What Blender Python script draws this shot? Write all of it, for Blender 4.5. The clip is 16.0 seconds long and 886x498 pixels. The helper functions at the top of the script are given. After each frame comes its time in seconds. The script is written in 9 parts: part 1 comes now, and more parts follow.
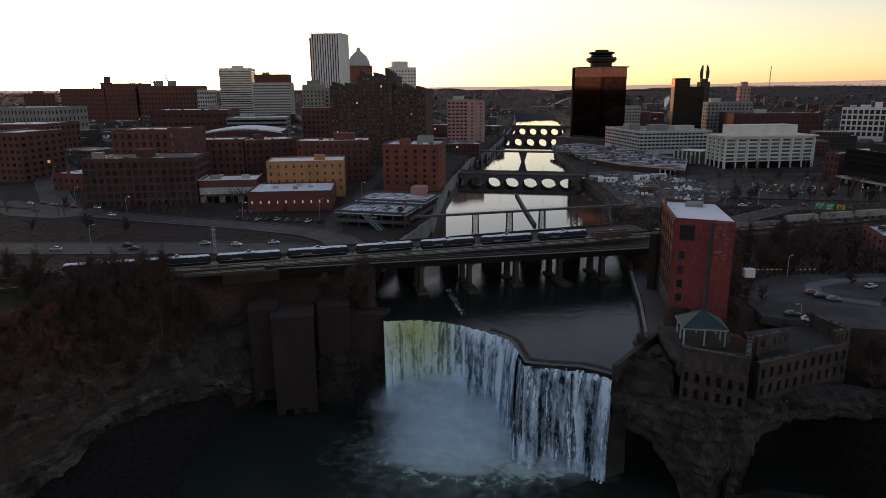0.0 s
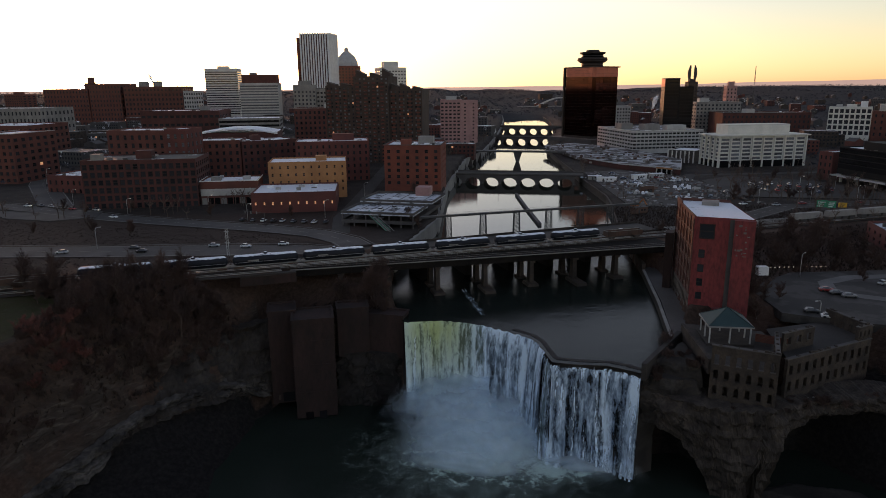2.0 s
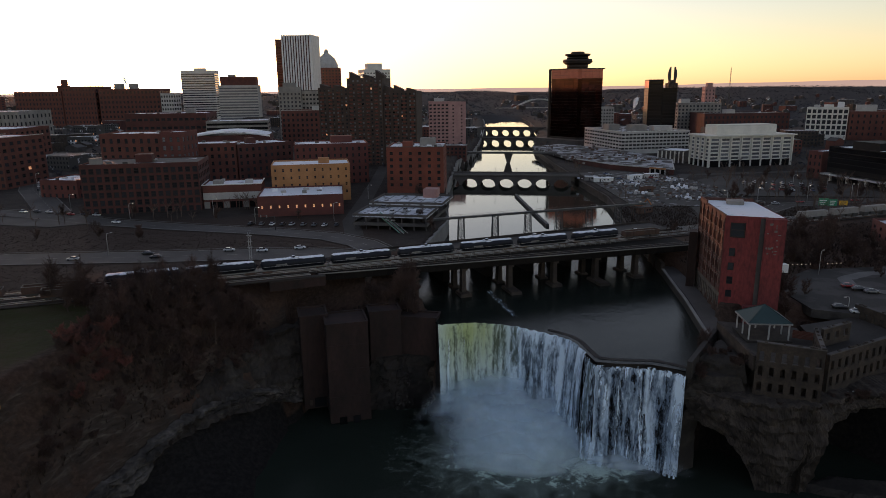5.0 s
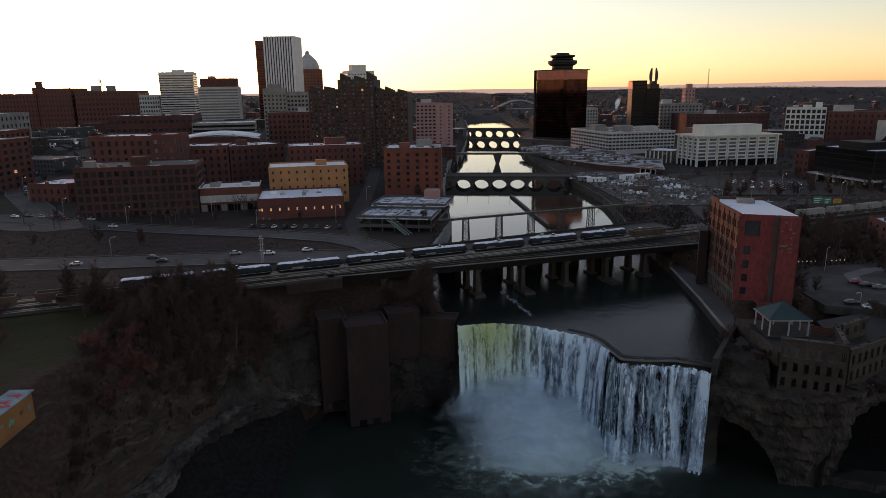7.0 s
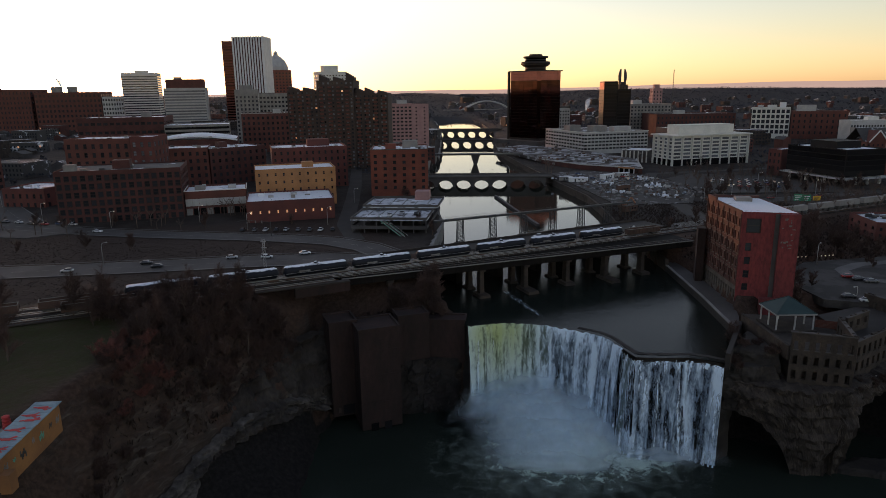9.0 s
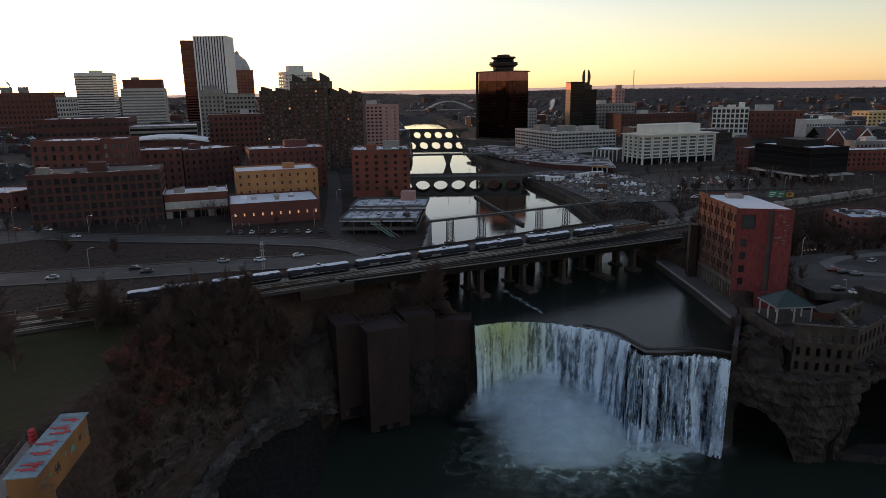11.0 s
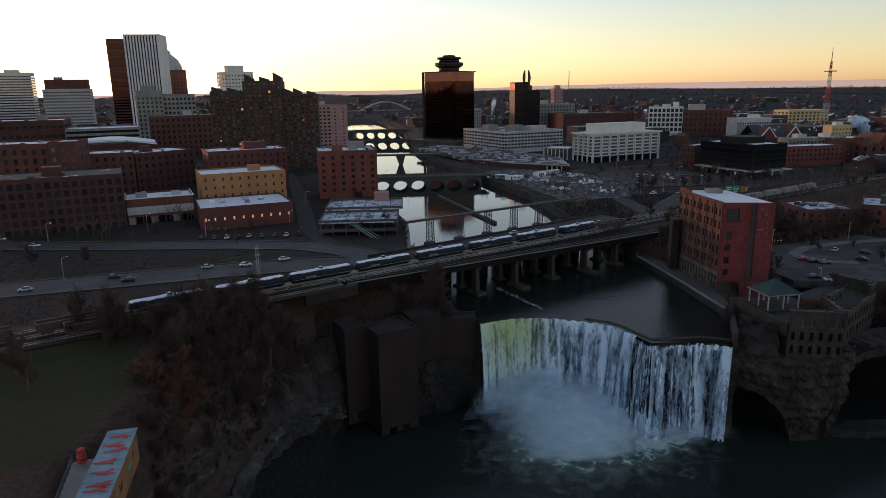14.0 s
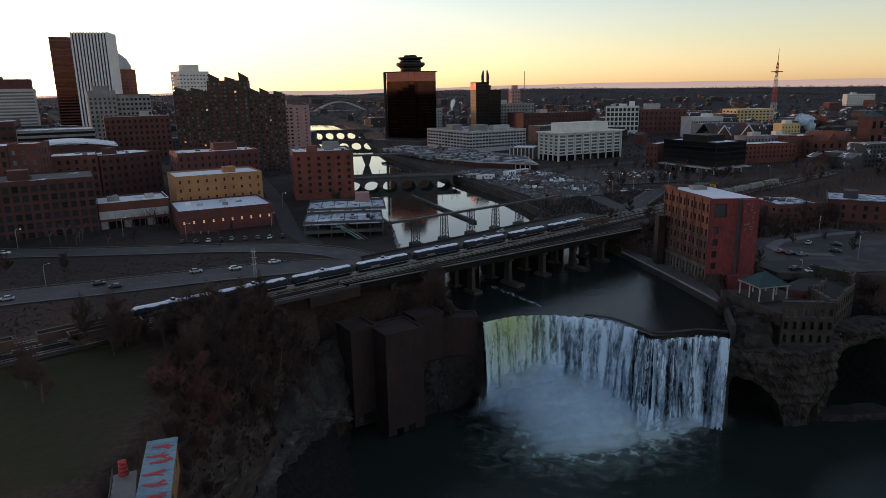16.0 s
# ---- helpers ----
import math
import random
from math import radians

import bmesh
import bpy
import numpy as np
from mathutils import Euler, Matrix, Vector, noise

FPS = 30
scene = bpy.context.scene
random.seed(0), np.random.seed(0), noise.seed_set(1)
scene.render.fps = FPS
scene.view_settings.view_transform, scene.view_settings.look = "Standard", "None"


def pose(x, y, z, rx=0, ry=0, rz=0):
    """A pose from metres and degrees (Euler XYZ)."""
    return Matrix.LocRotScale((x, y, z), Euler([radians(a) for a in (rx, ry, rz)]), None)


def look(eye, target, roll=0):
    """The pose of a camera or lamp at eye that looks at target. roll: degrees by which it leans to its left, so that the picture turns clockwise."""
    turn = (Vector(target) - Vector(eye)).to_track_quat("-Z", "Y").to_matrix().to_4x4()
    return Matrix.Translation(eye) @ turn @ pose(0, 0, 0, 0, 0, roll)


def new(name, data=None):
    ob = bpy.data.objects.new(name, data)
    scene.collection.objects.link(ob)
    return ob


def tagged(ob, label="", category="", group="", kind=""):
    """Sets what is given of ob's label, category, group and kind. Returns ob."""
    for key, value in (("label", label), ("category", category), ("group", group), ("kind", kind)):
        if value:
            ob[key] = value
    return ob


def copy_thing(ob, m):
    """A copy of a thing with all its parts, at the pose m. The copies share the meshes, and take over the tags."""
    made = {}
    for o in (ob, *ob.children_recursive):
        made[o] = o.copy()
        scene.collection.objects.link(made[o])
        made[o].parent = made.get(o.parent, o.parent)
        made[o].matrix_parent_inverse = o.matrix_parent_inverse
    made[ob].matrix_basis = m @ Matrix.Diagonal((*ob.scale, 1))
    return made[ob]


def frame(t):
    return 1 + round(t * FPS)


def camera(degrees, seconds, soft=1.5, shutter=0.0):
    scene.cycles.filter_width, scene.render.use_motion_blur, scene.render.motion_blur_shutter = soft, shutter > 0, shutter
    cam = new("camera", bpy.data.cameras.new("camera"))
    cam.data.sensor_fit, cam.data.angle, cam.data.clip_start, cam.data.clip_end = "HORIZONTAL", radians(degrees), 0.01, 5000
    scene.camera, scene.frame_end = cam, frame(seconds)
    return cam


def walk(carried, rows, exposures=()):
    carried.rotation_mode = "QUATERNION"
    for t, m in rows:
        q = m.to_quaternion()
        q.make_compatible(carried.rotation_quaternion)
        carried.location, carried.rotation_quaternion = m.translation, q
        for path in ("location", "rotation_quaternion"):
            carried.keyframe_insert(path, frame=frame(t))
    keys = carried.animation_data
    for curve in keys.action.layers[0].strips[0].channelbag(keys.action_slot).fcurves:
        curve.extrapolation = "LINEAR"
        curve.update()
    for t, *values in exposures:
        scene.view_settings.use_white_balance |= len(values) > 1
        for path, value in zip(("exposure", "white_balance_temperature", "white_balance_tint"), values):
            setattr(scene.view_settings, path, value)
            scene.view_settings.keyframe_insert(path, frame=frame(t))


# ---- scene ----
cam = camera(68.1, 16.0, soft=0.5)
METRES, EYE, TILT, LEAN, TURN = 103.0, 100.0, -13.8, 0.4, 0.0
ROWS = [
    (0.0, 0.0, 0.0, 0.0, -0.0, 0.0, 0.0),
    (0.5, -0.0253, 0.0012, -0.0, -0.3, 0.0, 0.1),
    (1.0, -0.0511, 0.0027, -0.0001, -0.66, 0.01, 0.2),
    (1.5, -0.0777, 0.0043, 0.0002, -1.04, 0.01, 0.31),
    (2.0, -0.1049, 0.006, 0.0004, -1.41, 0.02, 0.43),
    (2.5, -0.1326, 0.0074, 0.0007, -1.79, 0.03, 0.55),
    (3.0, -0.1605, 0.0093, 0.0011, -2.18, 0.06, 0.67),
    (3.5, -0.1888, 0.0109, 0.0018, -2.56, 0.1, 0.79),
    (4.0, -0.2175, 0.0129, 0.0023, -2.96, 0.11, 0.9),
    (6.5, -0.364, 0.0262, 0.0048, -5.11, 0.19, 1.56),
    (7.0, -0.3939, 0.0293, 0.0054, -5.72, 0.2, 1.73),
    (7.5, -0.4246, 0.0327, 0.0068, -6.39, 0.19, 1.91),
    (8.0, -0.4557, 0.0362, 0.008, -7.12, 0.18, 2.1),
    (8.5, -0.4868, 0.0406, 0.0092, -7.91, 0.17, 2.32),
    (9.0, -0.5182, 0.0453, 0.0108, -8.72, 0.16, 2.54),
    (11.5, -0.6788, 0.0771, 0.0184, -13.15, -0.03, 3.64),
    (12.0, -0.7111, 0.0845, 0.0201, -14.08, -0.07, 3.88),
    (12.5, -0.7445, 0.0924, 0.0219, -15.09, -0.14, 4.11),
    (13.0, -0.7778, 0.1005, 0.0239, -16.1, -0.2, 4.37),
    (13.5, -0.8118, 0.1097, 0.0266, -17.1, -0.29, 4.62),
    (14.0, -0.8457, 0.1199, 0.0287, -18.13, -0.37, 4.85),
    (14.5, -0.879, 0.1309, 0.0317, -19.17, -0.45, 5.14),
    (15.0, -0.9139, 0.1411, 0.0339, -20.24, -0.54, 5.39),
    (15.5, -0.9481, 0.154, 0.0373, -21.3, -0.65, 5.63),
    (16.0, -0.9804, 0.1659, 0.0404, -22.3, -0.76, 5.85),
]
walk(cam, [(t, pose(0, 0, EYE, TILT, LEAN, TURN) @ pose(METRES * x, METRES * y, METRES * z, 90 + pitch, roll, yaw)) for t, x, y, z, yaw, pitch, roll in ROWS], exposures=[(0.0, 1.1, 6800, 29), (8.0, 1.12, 6800, 28), (16.0, 1.17, 6250, 24)])

# ---- light ----
SUN_AZ = radians(27.5)          # the sun stands this far to the left of +y
SUN_EL = radians(3.8)
SUN_DIR = Vector((-math.sin(SUN_AZ) * math.cos(SUN_EL), math.cos(SUN_AZ) * math.cos(SUN_EL), math.sin(SUN_EL)))
world = bpy.data.worlds.new("dawn_sky")
scene.world = world
world.use_nodes = True
wn, wl = world.node_tree.nodes, world.node_tree.links
sky = wn.new("ShaderNodeTexSky")
sky.sky_type = "NISHITA"
sky.sun_disc = False
sky.sun_elevation = SUN_EL
sky.sun_rotation = -SUN_AZ
sky.altitude = 150.0
sky.air_density, sky.dust_density, sky.ozone_density = 1.0, 0.5, 1.4
wn["Background"].inputs["Strength"].default_value = 0.15
haze = wn.new("ShaderNodeHueSaturation")
haze.inputs["Saturation"].default_value = 0.80
wl.new(sky.outputs[0], haze.inputs["Color"])
wl.new(haze.outputs[0], wn["Background"].inputs["Color"])
sun = new("sun", bpy.data.lights.new("sun", "SUN"))
sun.data.energy, sun.data.angle, sun.data.color = 0.5, radians(0.6), (1.0, 0.42, 0.16)
sun.matrix_world = look(SUN_DIR * 100, (0, 0, 0))

# ---- materials ----


def principled(name):
    m = bpy.data.materials.new(name)
    m.use_nodes = True
    n = m.node_tree.nodes
    return m, n, m.node_tree.links, n["Principled BSDF"]


def node(n, kind, **values):
    x = n.new(kind)
    for k, v in values.items():
        if k in x.inputs:
            x.inputs[k].default_value = v
    return x


def coords(n, l, stretch=(1, 1, 1)):
    g = n.new("ShaderNodeNewGeometry")
    mp = n.new("ShaderNodeMapping")
    mp.inputs["Scale"].default_value = stretch
    l.new(g.outputs["Position"], mp.inputs["Vector"])
    return mp.outputs["Vector"]


def ramp(n, l, src, stops):
    r = n.new("ShaderNodeValToRGB")
    e = r.color_ramp.elements
    while len(e) < len(stops):
        e.new(0.5)
    for el, (p, c) in zip(e, stops):
        el.position = p
        el.color = (*c, 1) if len(c) == 3 else c
    l.new(src, r.inputs[0])
    return r.outputs[0]


def mixc(n, l, fac, a, b, mode="MIX"):
    x = n.new("ShaderNodeMix")
    x.data_type, x.blend_type = "RGBA", mode
    for sock, val in ((x.inputs[0], fac), (x.inputs[6], a), (x.inputs[7], b)):
        if isinstance(val, (int, float)):
            sock.default_value = val
        elif isinstance(val, tuple):
            sock.default_value = (*val, 1)
        else:
            l.new(val, sock)
    return x.outputs[2]


def math_node(n, l, op, a, b=0.0, clamp=False):
    x = n.new("ShaderNodeMath")
    x.operation, x.use_clamp = op, clamp
    for sock, val in zip(x.inputs, (a, b)):
        if isinstance(val, (int, float)):
            sock.default_value = val
        else:
            l.new(val, sock)
    return x.outputs[0]


def surface(name, c1, c2, rough=0.85, big=0.15, fine=1.5, metal=0.0, stain=0.35, bump=0.25, stretch=(1, 1, 1), spec=0.4, dark=0.55, per_object=0.0):
    """A worn surface: two colours mixed by a broad noise, fine grain, dark stains, relief."""
    m, n, l, p = principled(name)
    v = coords(n, l, stretch)
    a = node(n, "ShaderNodeTexNoise", Scale=big, Detail=5.0)
    b = node(n, "ShaderNodeTexNoise", Scale=fine, Detail=6.0, Roughness=0.65)
    l.new(v, a.inputs["Vector"]), l.new(v, b.inputs["Vector"])
    f = ramp(n, l, a.outputs[0], [(0.35, (0, 0, 0)), (0.65, (1, 1, 1))])
    c = mixc(n, l, f, c1, c2)
    g = ramp(n, l, b.outputs[0], [(0.3, (dark, dark, dark)), (0.62, (1, 1, 1))])
    c = mixc(n, l, stain, c, mixc(n, l, 1.0, c, g, "MULTIPLY"))
    if per_object:
        oi = n.new("ShaderNodeObjectInfo")
        k2 = n.new("ShaderNodeCombineColor")
        kk = math_node(n, l, "ADD", math_node(n, l, "MULTIPLY", oi.outputs["Random"], per_object), 1 - per_object / 2)
        for i in range(3):
            l.new(kk, k2.inputs[i])
        c = mixc(n, l, 1.0, c, k2.outputs[0], "MULTIPLY")
    l.new(c, p.inputs["Base Color"])
    r = math_node(n, l, "ADD", math_node(n, l, "MULTIPLY", b.outputs[0], 0.25), rough - 0.12, True)
    l.new(r, p.inputs["Roughness"])
    p.inputs["Metallic"].default_value = metal
    p.inputs["Specular IOR Level"].default_value = spec
    if bump:
        bp = node(n, "ShaderNodeBump", Strength=bump, Distance=0.08)
        l.new(b.outputs[0], bp.inputs["Height"]), l.new(bp.outputs[0], p.inputs["Normal"])
    return m


def emitter(name, colour, strength):
    m, n, l, p = principled(name)
    p.inputs["Base Color"].default_value = (*colour, 1)
    p.inputs["Emission Color"].default_value = (*colour, 1)
    p.inputs["Emission Strength"].default_value = strength
    return m


def snowy(name, base, snow=(0.80, 0.83, 0.88), amount=0.5, scale=0.12, rough=0.85):
    """A roof covering with patches of thin snow."""
    m, n, l, p = principled(name)
    v = coords(n, l)
    a = node(n, "ShaderNodeTexNoise", Scale=scale, Detail=8.0, Roughness=0.6)
    b = node(n, "ShaderNodeTexNoise", Scale=2.2, Detail=4.0)
    l.new(v, a.inputs["Vector"]), l.new(v, b.inputs["Vector"])
    f = ramp(n, l, a.outputs[0], [(0.62 - 0.3 * amount, (0, 0, 0)), (0.70 - 0.3 * amount, (1, 1, 1))])
    c0 = mixc(n, l, b.outputs[0], base, tuple(x * 0.6 for x in base))
    c1 = mixc(n, l, b.outputs[0], snow, tuple(x * 0.82 for x in snow))
    l.new(mixc(n, l, f, c0, c1), p.inputs["Base Color"])
    p.inputs["Roughness"].default_value = rough
    bp = node(n, "ShaderNodeBump", Strength=0.3, Distance=0.1)
    l.new(a.outputs[0], bp.inputs["Height"]), l.new(bp.outputs[0], p.inputs["Normal"])
    return m


M = {}
M["red_brick"] = surface("red_brick", (0.150, 0.048, 0.039), (0.105, 0.038, 0.033), fine=2.5, dark=0.5)
M["painted_red"] = surface("painted_red_brick", (0.25, 0.046, 0.045), (0.185, 0.04, 0.04), big=0.16, fine=1.4, stretch=(1, 1, 0.35), dark=0.35, stain=0.8)
M["orange_brick"] = surface("orange_brick", (0.16, 0.054, 0.034), (0.11, 0.042, 0.03), fine=2.5)
M["dark_brick"] = surface("dark_brick", (0.100, 0.035, 0.029), (0.068, 0.027, 0.023), fine=2.2)
M["brown_brick"] = surface("brown_brick", (0.150, 0.052, 0.038), (0.105, 0.040, 0.031), fine=2.0)
M["old_brick"] = surface("sooty_brick", (0.044, 0.022, 0.018), (0.023, 0.013, 0.011), big=0.16, fine=1.1, stretch=(1, 1, 0.4), stain=0.8, dark=0.35)
M["ochre"] = surface("ochre_painted_brick", (0.42, 0.20, 0.085), (0.33, 0.155, 0.068), fine=1.8)
M["cream"] = surface("cream_concrete", (0.68, 0.66, 0.60), (0.58, 0.57, 0.52), fine=1.2)
M["grey"] = surface("grey_concrete", (0.27, 0.255, 0.235), (0.19, 0.18, 0.168), fine=0.9, stretch=(1, 1, 0.5))
M["pale"] = surface("pale_concrete", (0.46, 0.45, 0.43), (0.38, 0.37, 0.36), fine=0.9)
M["pink"] = surface("pink_brick", (0.42, 0.24, 0.22), (0.34, 0.19, 0.18), fine=1.0)
M["limestone"] = surface("weathered_limestone", (0.078, 0.057, 0.044), (0.036, 0.028, 0.023), big=0.3, fine=1.8, stain=0.8, bump=0.6, dark=0.4)
M["dark_stone"] = surface("dark_stone", (0.10, 0.09, 0.085), (0.07, 0.062, 0.06), fine=1.0)
M["steel"] = surface("dark_steel", (0.06, 0.062, 0.065), (0.09, 0.085, 0.08), rough=0.6, metal=0.4)
M["crown"] = surface("dark_bronze_cladding", (0.030, 0.022, 0.019), (0.045, 0.032, 0.026), rough=0.6, metal=0.3)
M["frame_dark"] = surface("soot_dark_frame", (0.034, 0.026, 0.023), (0.022, 0.018, 0.016), fine=2.0)
M["rust"] = surface("rusty_steel", (0.12, 0.06, 0.04), (0.07, 0.045, 0.035), rough=0.75)
M["white_paint"] = surface("white_paint", (0.75, 0.75, 0.74), (0.66, 0.66, 0.65), rough=0.5, stain=0.2)
M["copper"] = surface("green_standing_seam_roof", (0.018, 0.045, 0.048), (0.026, 0.058, 0.06), rough=0.6, fine=0.8)
M["asphalt"] = surface("asphalt", (0.034, 0.029, 0.025), (0.054, 0.046, 0.040), big=0.09, fine=1.6, stain=0.8, dark=0.45)
M["salted"] = surface("salted_asphalt", (0.092, 0.082, 0.076), (0.058, 0.052, 0.048), big=0.07, fine=1.3, stain=0.6, dark=0.5)
M["pavement"] = surface("concrete_paving", (0.15, 0.142, 0.135), (0.105, 0.10, 0.096), big=0.1, fine=1.0)
M["ballast"] = surface("track_ballast", (0.045, 0.035, 0.030), (0.028, 0.023, 0.020), big=0.3, fine=4.0, bump=0.6)
M["mud"] = snowy("muddy_ground", (0.036, 0.030, 0.026), (0.30, 0.30, 0.31), 0.16, 0.22)
M["roof_snow"] = snowy("snowy_roof", (0.10, 0.095, 0.09), amount=0.82)
M["deck_snow"] = snowy("trodden_snow_deck", (0.085, 0.08, 0.078), (0.52, 0.55, 0.60), 0.72, 0.3)
M["deck_snow2"] = snowy("snow_patched_deck", (0.075, 0.065, 0.058), (0.40, 0.41, 0.43), 0.45, 0.09)
M["black_metal"] = surface("black_panel_metal", (0.008, 0.008, 0.009), (0.012, 0.011, 0.012), rough=0.6, spec=0.12)
M["lot"] = snowy("worn_lot_asphalt", (0.030, 0.025, 0.022), (0.055, 0.048, 0.043), 0.45, 0.11)
M["blue_roof"] = snowy("blue_grey_seamed_roof", (0.07, 0.095, 0.12), (0.55, 0.60, 0.68), 0.6, 0.25, 0.6)
M["mill_brick"] = surface("worn_orange_brown_brick", (0.135, 0.058, 0.046), (0.088, 0.042, 0.034), big=0.3, fine=2.0, stain=0.7, dark=0.4)
M["rust_brick"] = surface("weathered_red_brick", (0.215, 0.062, 0.040), (0.15, 0.048, 0.033), fine=2.3, dark=0.5)
M["pale_base"] = surface("weathered_pale_stone", (0.15, 0.125, 0.105), (0.09, 0.075, 0.063), big=0.3, fine=1.6, stain=0.7, dark=0.45)
M["roof_white"] = snowy("white_roof", (0.42, 0.44, 0.46), amount=0.98, scale=0.2)
M["roof_dark"] = snowy("dark_roof", (0.07, 0.066, 0.064), amount=0.12)
M["gravel_roof"] = snowy("gravel_roof", (0.16, 0.15, 0.14), amount=0.35)
M["line"] = surface("road_paint", (0.26, 0.25, 0.23), (0.14, 0.13, 0.12), fine=3.0)
M["bark"] = surface("winter_bark", (0.085, 0.058, 0.045), (0.13, 0.095, 0.075), fine=5.0)
M["twig"] = surface("brown_twigs", (0.088, 0.050, 0.040), (0.056, 0.034, 0.028), fine=3.0, per_object=0.7)
M["twig_red"] = surface("russet_twigs", (0.17, 0.062, 0.048), (0.11, 0.048, 0.038), fine=3.0, per_object=0.4)
M["lit"] = emitter("warm_lit_pane", (1.0, 0.48, 0.22), 0.22)
M["lamp"] = emitter("lamp_light", (1.0, 0.86, 0.65), 1.1)
M["small_lamp"] = emitter("small_warm_bulb", (1.0, 0.8, 0.55), 0.22)


def glass(name, colour, rough=0.08, metal=0.0, spec=0.6):
    m, n, l, p = principled(name)
    oi = n.new("ShaderNodeObjectInfo")
    c = mixc(n, l, oi.outputs["Random"], tuple(x * 0.55 for x in colour), tuple(min(1, x * 1.5) for x in colour))
    l.new(c, p.inputs["Base Color"])
    p.inputs["Roughness"].default_value, p.inputs["Metallic"].default_value = rough, metal
    p.inputs["Specular IOR Level"].default_value = spec
    return m


M["glass"] = glass("dark_window_glass", (0.025, 0.027, 0.032))
M["glass_grey"] = glass("grey_window_glass", (0.12, 0.125, 0.14), 0.2)
M["glass_bronze"] = glass("bronze_mirror_glass", (0.030, 0.010, 0.008), 0.05, 0.85)
# orange sunrise glow on the towers' upper floors, put into the colour
M["sunrise_metal"] = surface("sunrise_cladding", (0.52, 0.155, 0.09), (0.44, 0.13, 0.078), rough=0.5, metal=0.35, fine=0.6)
M["glass_black"] = glass("black_mirror_glass", (0.009, 0.009, 0.010), 0.12, 0.0, 0.22)

# ---- mesh tools ----


class Build:
    """Collects faces with material numbers and turns them into one mesh."""

    def __init__(self):
        self.v, self.f, self.m, self.smooth = [], [], [], []

    def face(self, pts, mi=0, smooth=False):
        k = len(self.v)
        self.v.extend(tuple(p) for p in pts)
        self.f.append(tuple(range(k, k + len(pts))))
        self.m.append(mi)
        self.smooth.append(smooth)

    def box(self, x0, y0, z0, x1, y1, z1, mi=0, m=None, top=None, taper=0.0):
        c = [(x0, y0, z0), (x1, y0, z0), (x1, y1, z0), (x0, y1, z0), (x0 + taper, y0 + taper, z1), (x1 - taper, y0 + taper, z1), (x1 - taper, y1 - taper, z1), (x0 + taper, y1 - taper, z1)]
        if m is not None:
            c = [tuple(m @ Vector(p)) for p in c]
        k = len(self.v)
        self.v.extend(c)
        for q in ((0, 3, 2, 1), (0, 1, 5, 4), (1, 2, 6, 5), (2, 3, 7, 6), (3, 0, 4, 7), (4, 5, 6, 7)):
            self.f.append(tuple(k + i for i in q))
            self.m.append(mi)
            self.smooth.append(False)
        if top is not None:
            self.m[-1] = top

    def beam(self, a, b, w, h=None, mi=0):
        a, b = Vector(a), Vector(b)
        d = b - a
        q = d.to_track_quat("X", "Z").to_matrix().to_4x4()
        h = h or w
        self.box(0, -w / 2, -h / 2, d.length, w / 2, h / 2, mi, Matrix.Translation(a) @ q)

    def tube(self, path, radii, n=8, mi=0, caps=True):
        rings = []
        for i, (p, r) in enumerate(zip(path, radii)):
            p = Vector(p)
            a = Vector(path[max(0, i - 1)])
            b = Vector(path[min(len(path) - 1, i + 1)])
            q = (b - a).to_track_quat("Z", "Y").to_matrix()
            k = len(self.v)
            for j in range(n):
                t = 2 * math.pi * j / n
                self.v.append(tuple(p + q @ Vector((r * math.cos(t), r * math.sin(t), 0))))
            rings.append(k)
        for a, b in zip(rings, rings[1:]):
            for j in range(n):
                self.f.append((a + j, a + (j + 1) % n, b + (j + 1) % n, b + j))
                self.m.append(mi)
                self.smooth.append(True)
        if caps:
            for k, rev in ((rings[0], True), (rings[-1], False)):
                ids = list(range(k, k + n))
                self.f.append(tuple(reversed(ids)) if rev else tuple(ids))
                self.m.append(mi)
                self.smooth.append(False)

    def grid(self, rows, mi=0, smooth=True, close=False):
        k = len(self.v)
        w = len(rows[0])
        for r in rows:
            self.v.extend(tuple(p) for p in r)
        for i in range(len(rows) - 1):
            for j in range(w - (0 if close else 1)):
                j2 = (j + 1) % w
                self.f.append((k + i * w + j, k + i * w + j2, k + (i + 1) * w + j2, k + (i + 1) * w + j))
                self.m.append(mi)
                self.smooth.append(smooth)

    def mesh(self, name, mats):
        me = bpy.data.meshes.new(name)
        me.from_pydata(self.v, [], self.f)
        for x in mats:
            me.materials.append(x)
        me.polygons.foreach_set("material_index", self.m)
        me.polygons.foreach_set("use_smooth", self.smooth)
        me.update()
        return me


def part(name, b, mats, parent=None, label="", m=None):
    """One mesh object, under a thing or part."""
    me = b if isinstance(b, bpy.types.Mesh) else b.mesh(name, mats if isinstance(mats, (list, tuple)) else [mats])
    ob = new(name, me)
    ob.parent = parent
    if m is not None:
        ob.matrix_basis = m
    return tagged(ob, label)


def thing(name, label, category, m=None, group="", kind=""):
    ob = new(name)
    ob.empty_display_size = 0.5
    if m is not None:
        ob.matrix_basis = m
    return tagged(ob, label, category, group, kind)


def setting(name, b, mats, label, m=None):
    return tagged(part(name, b, mats, None, "", m), label, name.split("_")[0], "", "structure")


def axes(o, x, y, z):
    return Matrix(((x[0], y[0], z[0], o[0]), (x[1], y[1], z[1], o[1]), (x[2], y[2], z[2], o[2]), (0, 0, 0, 1)))


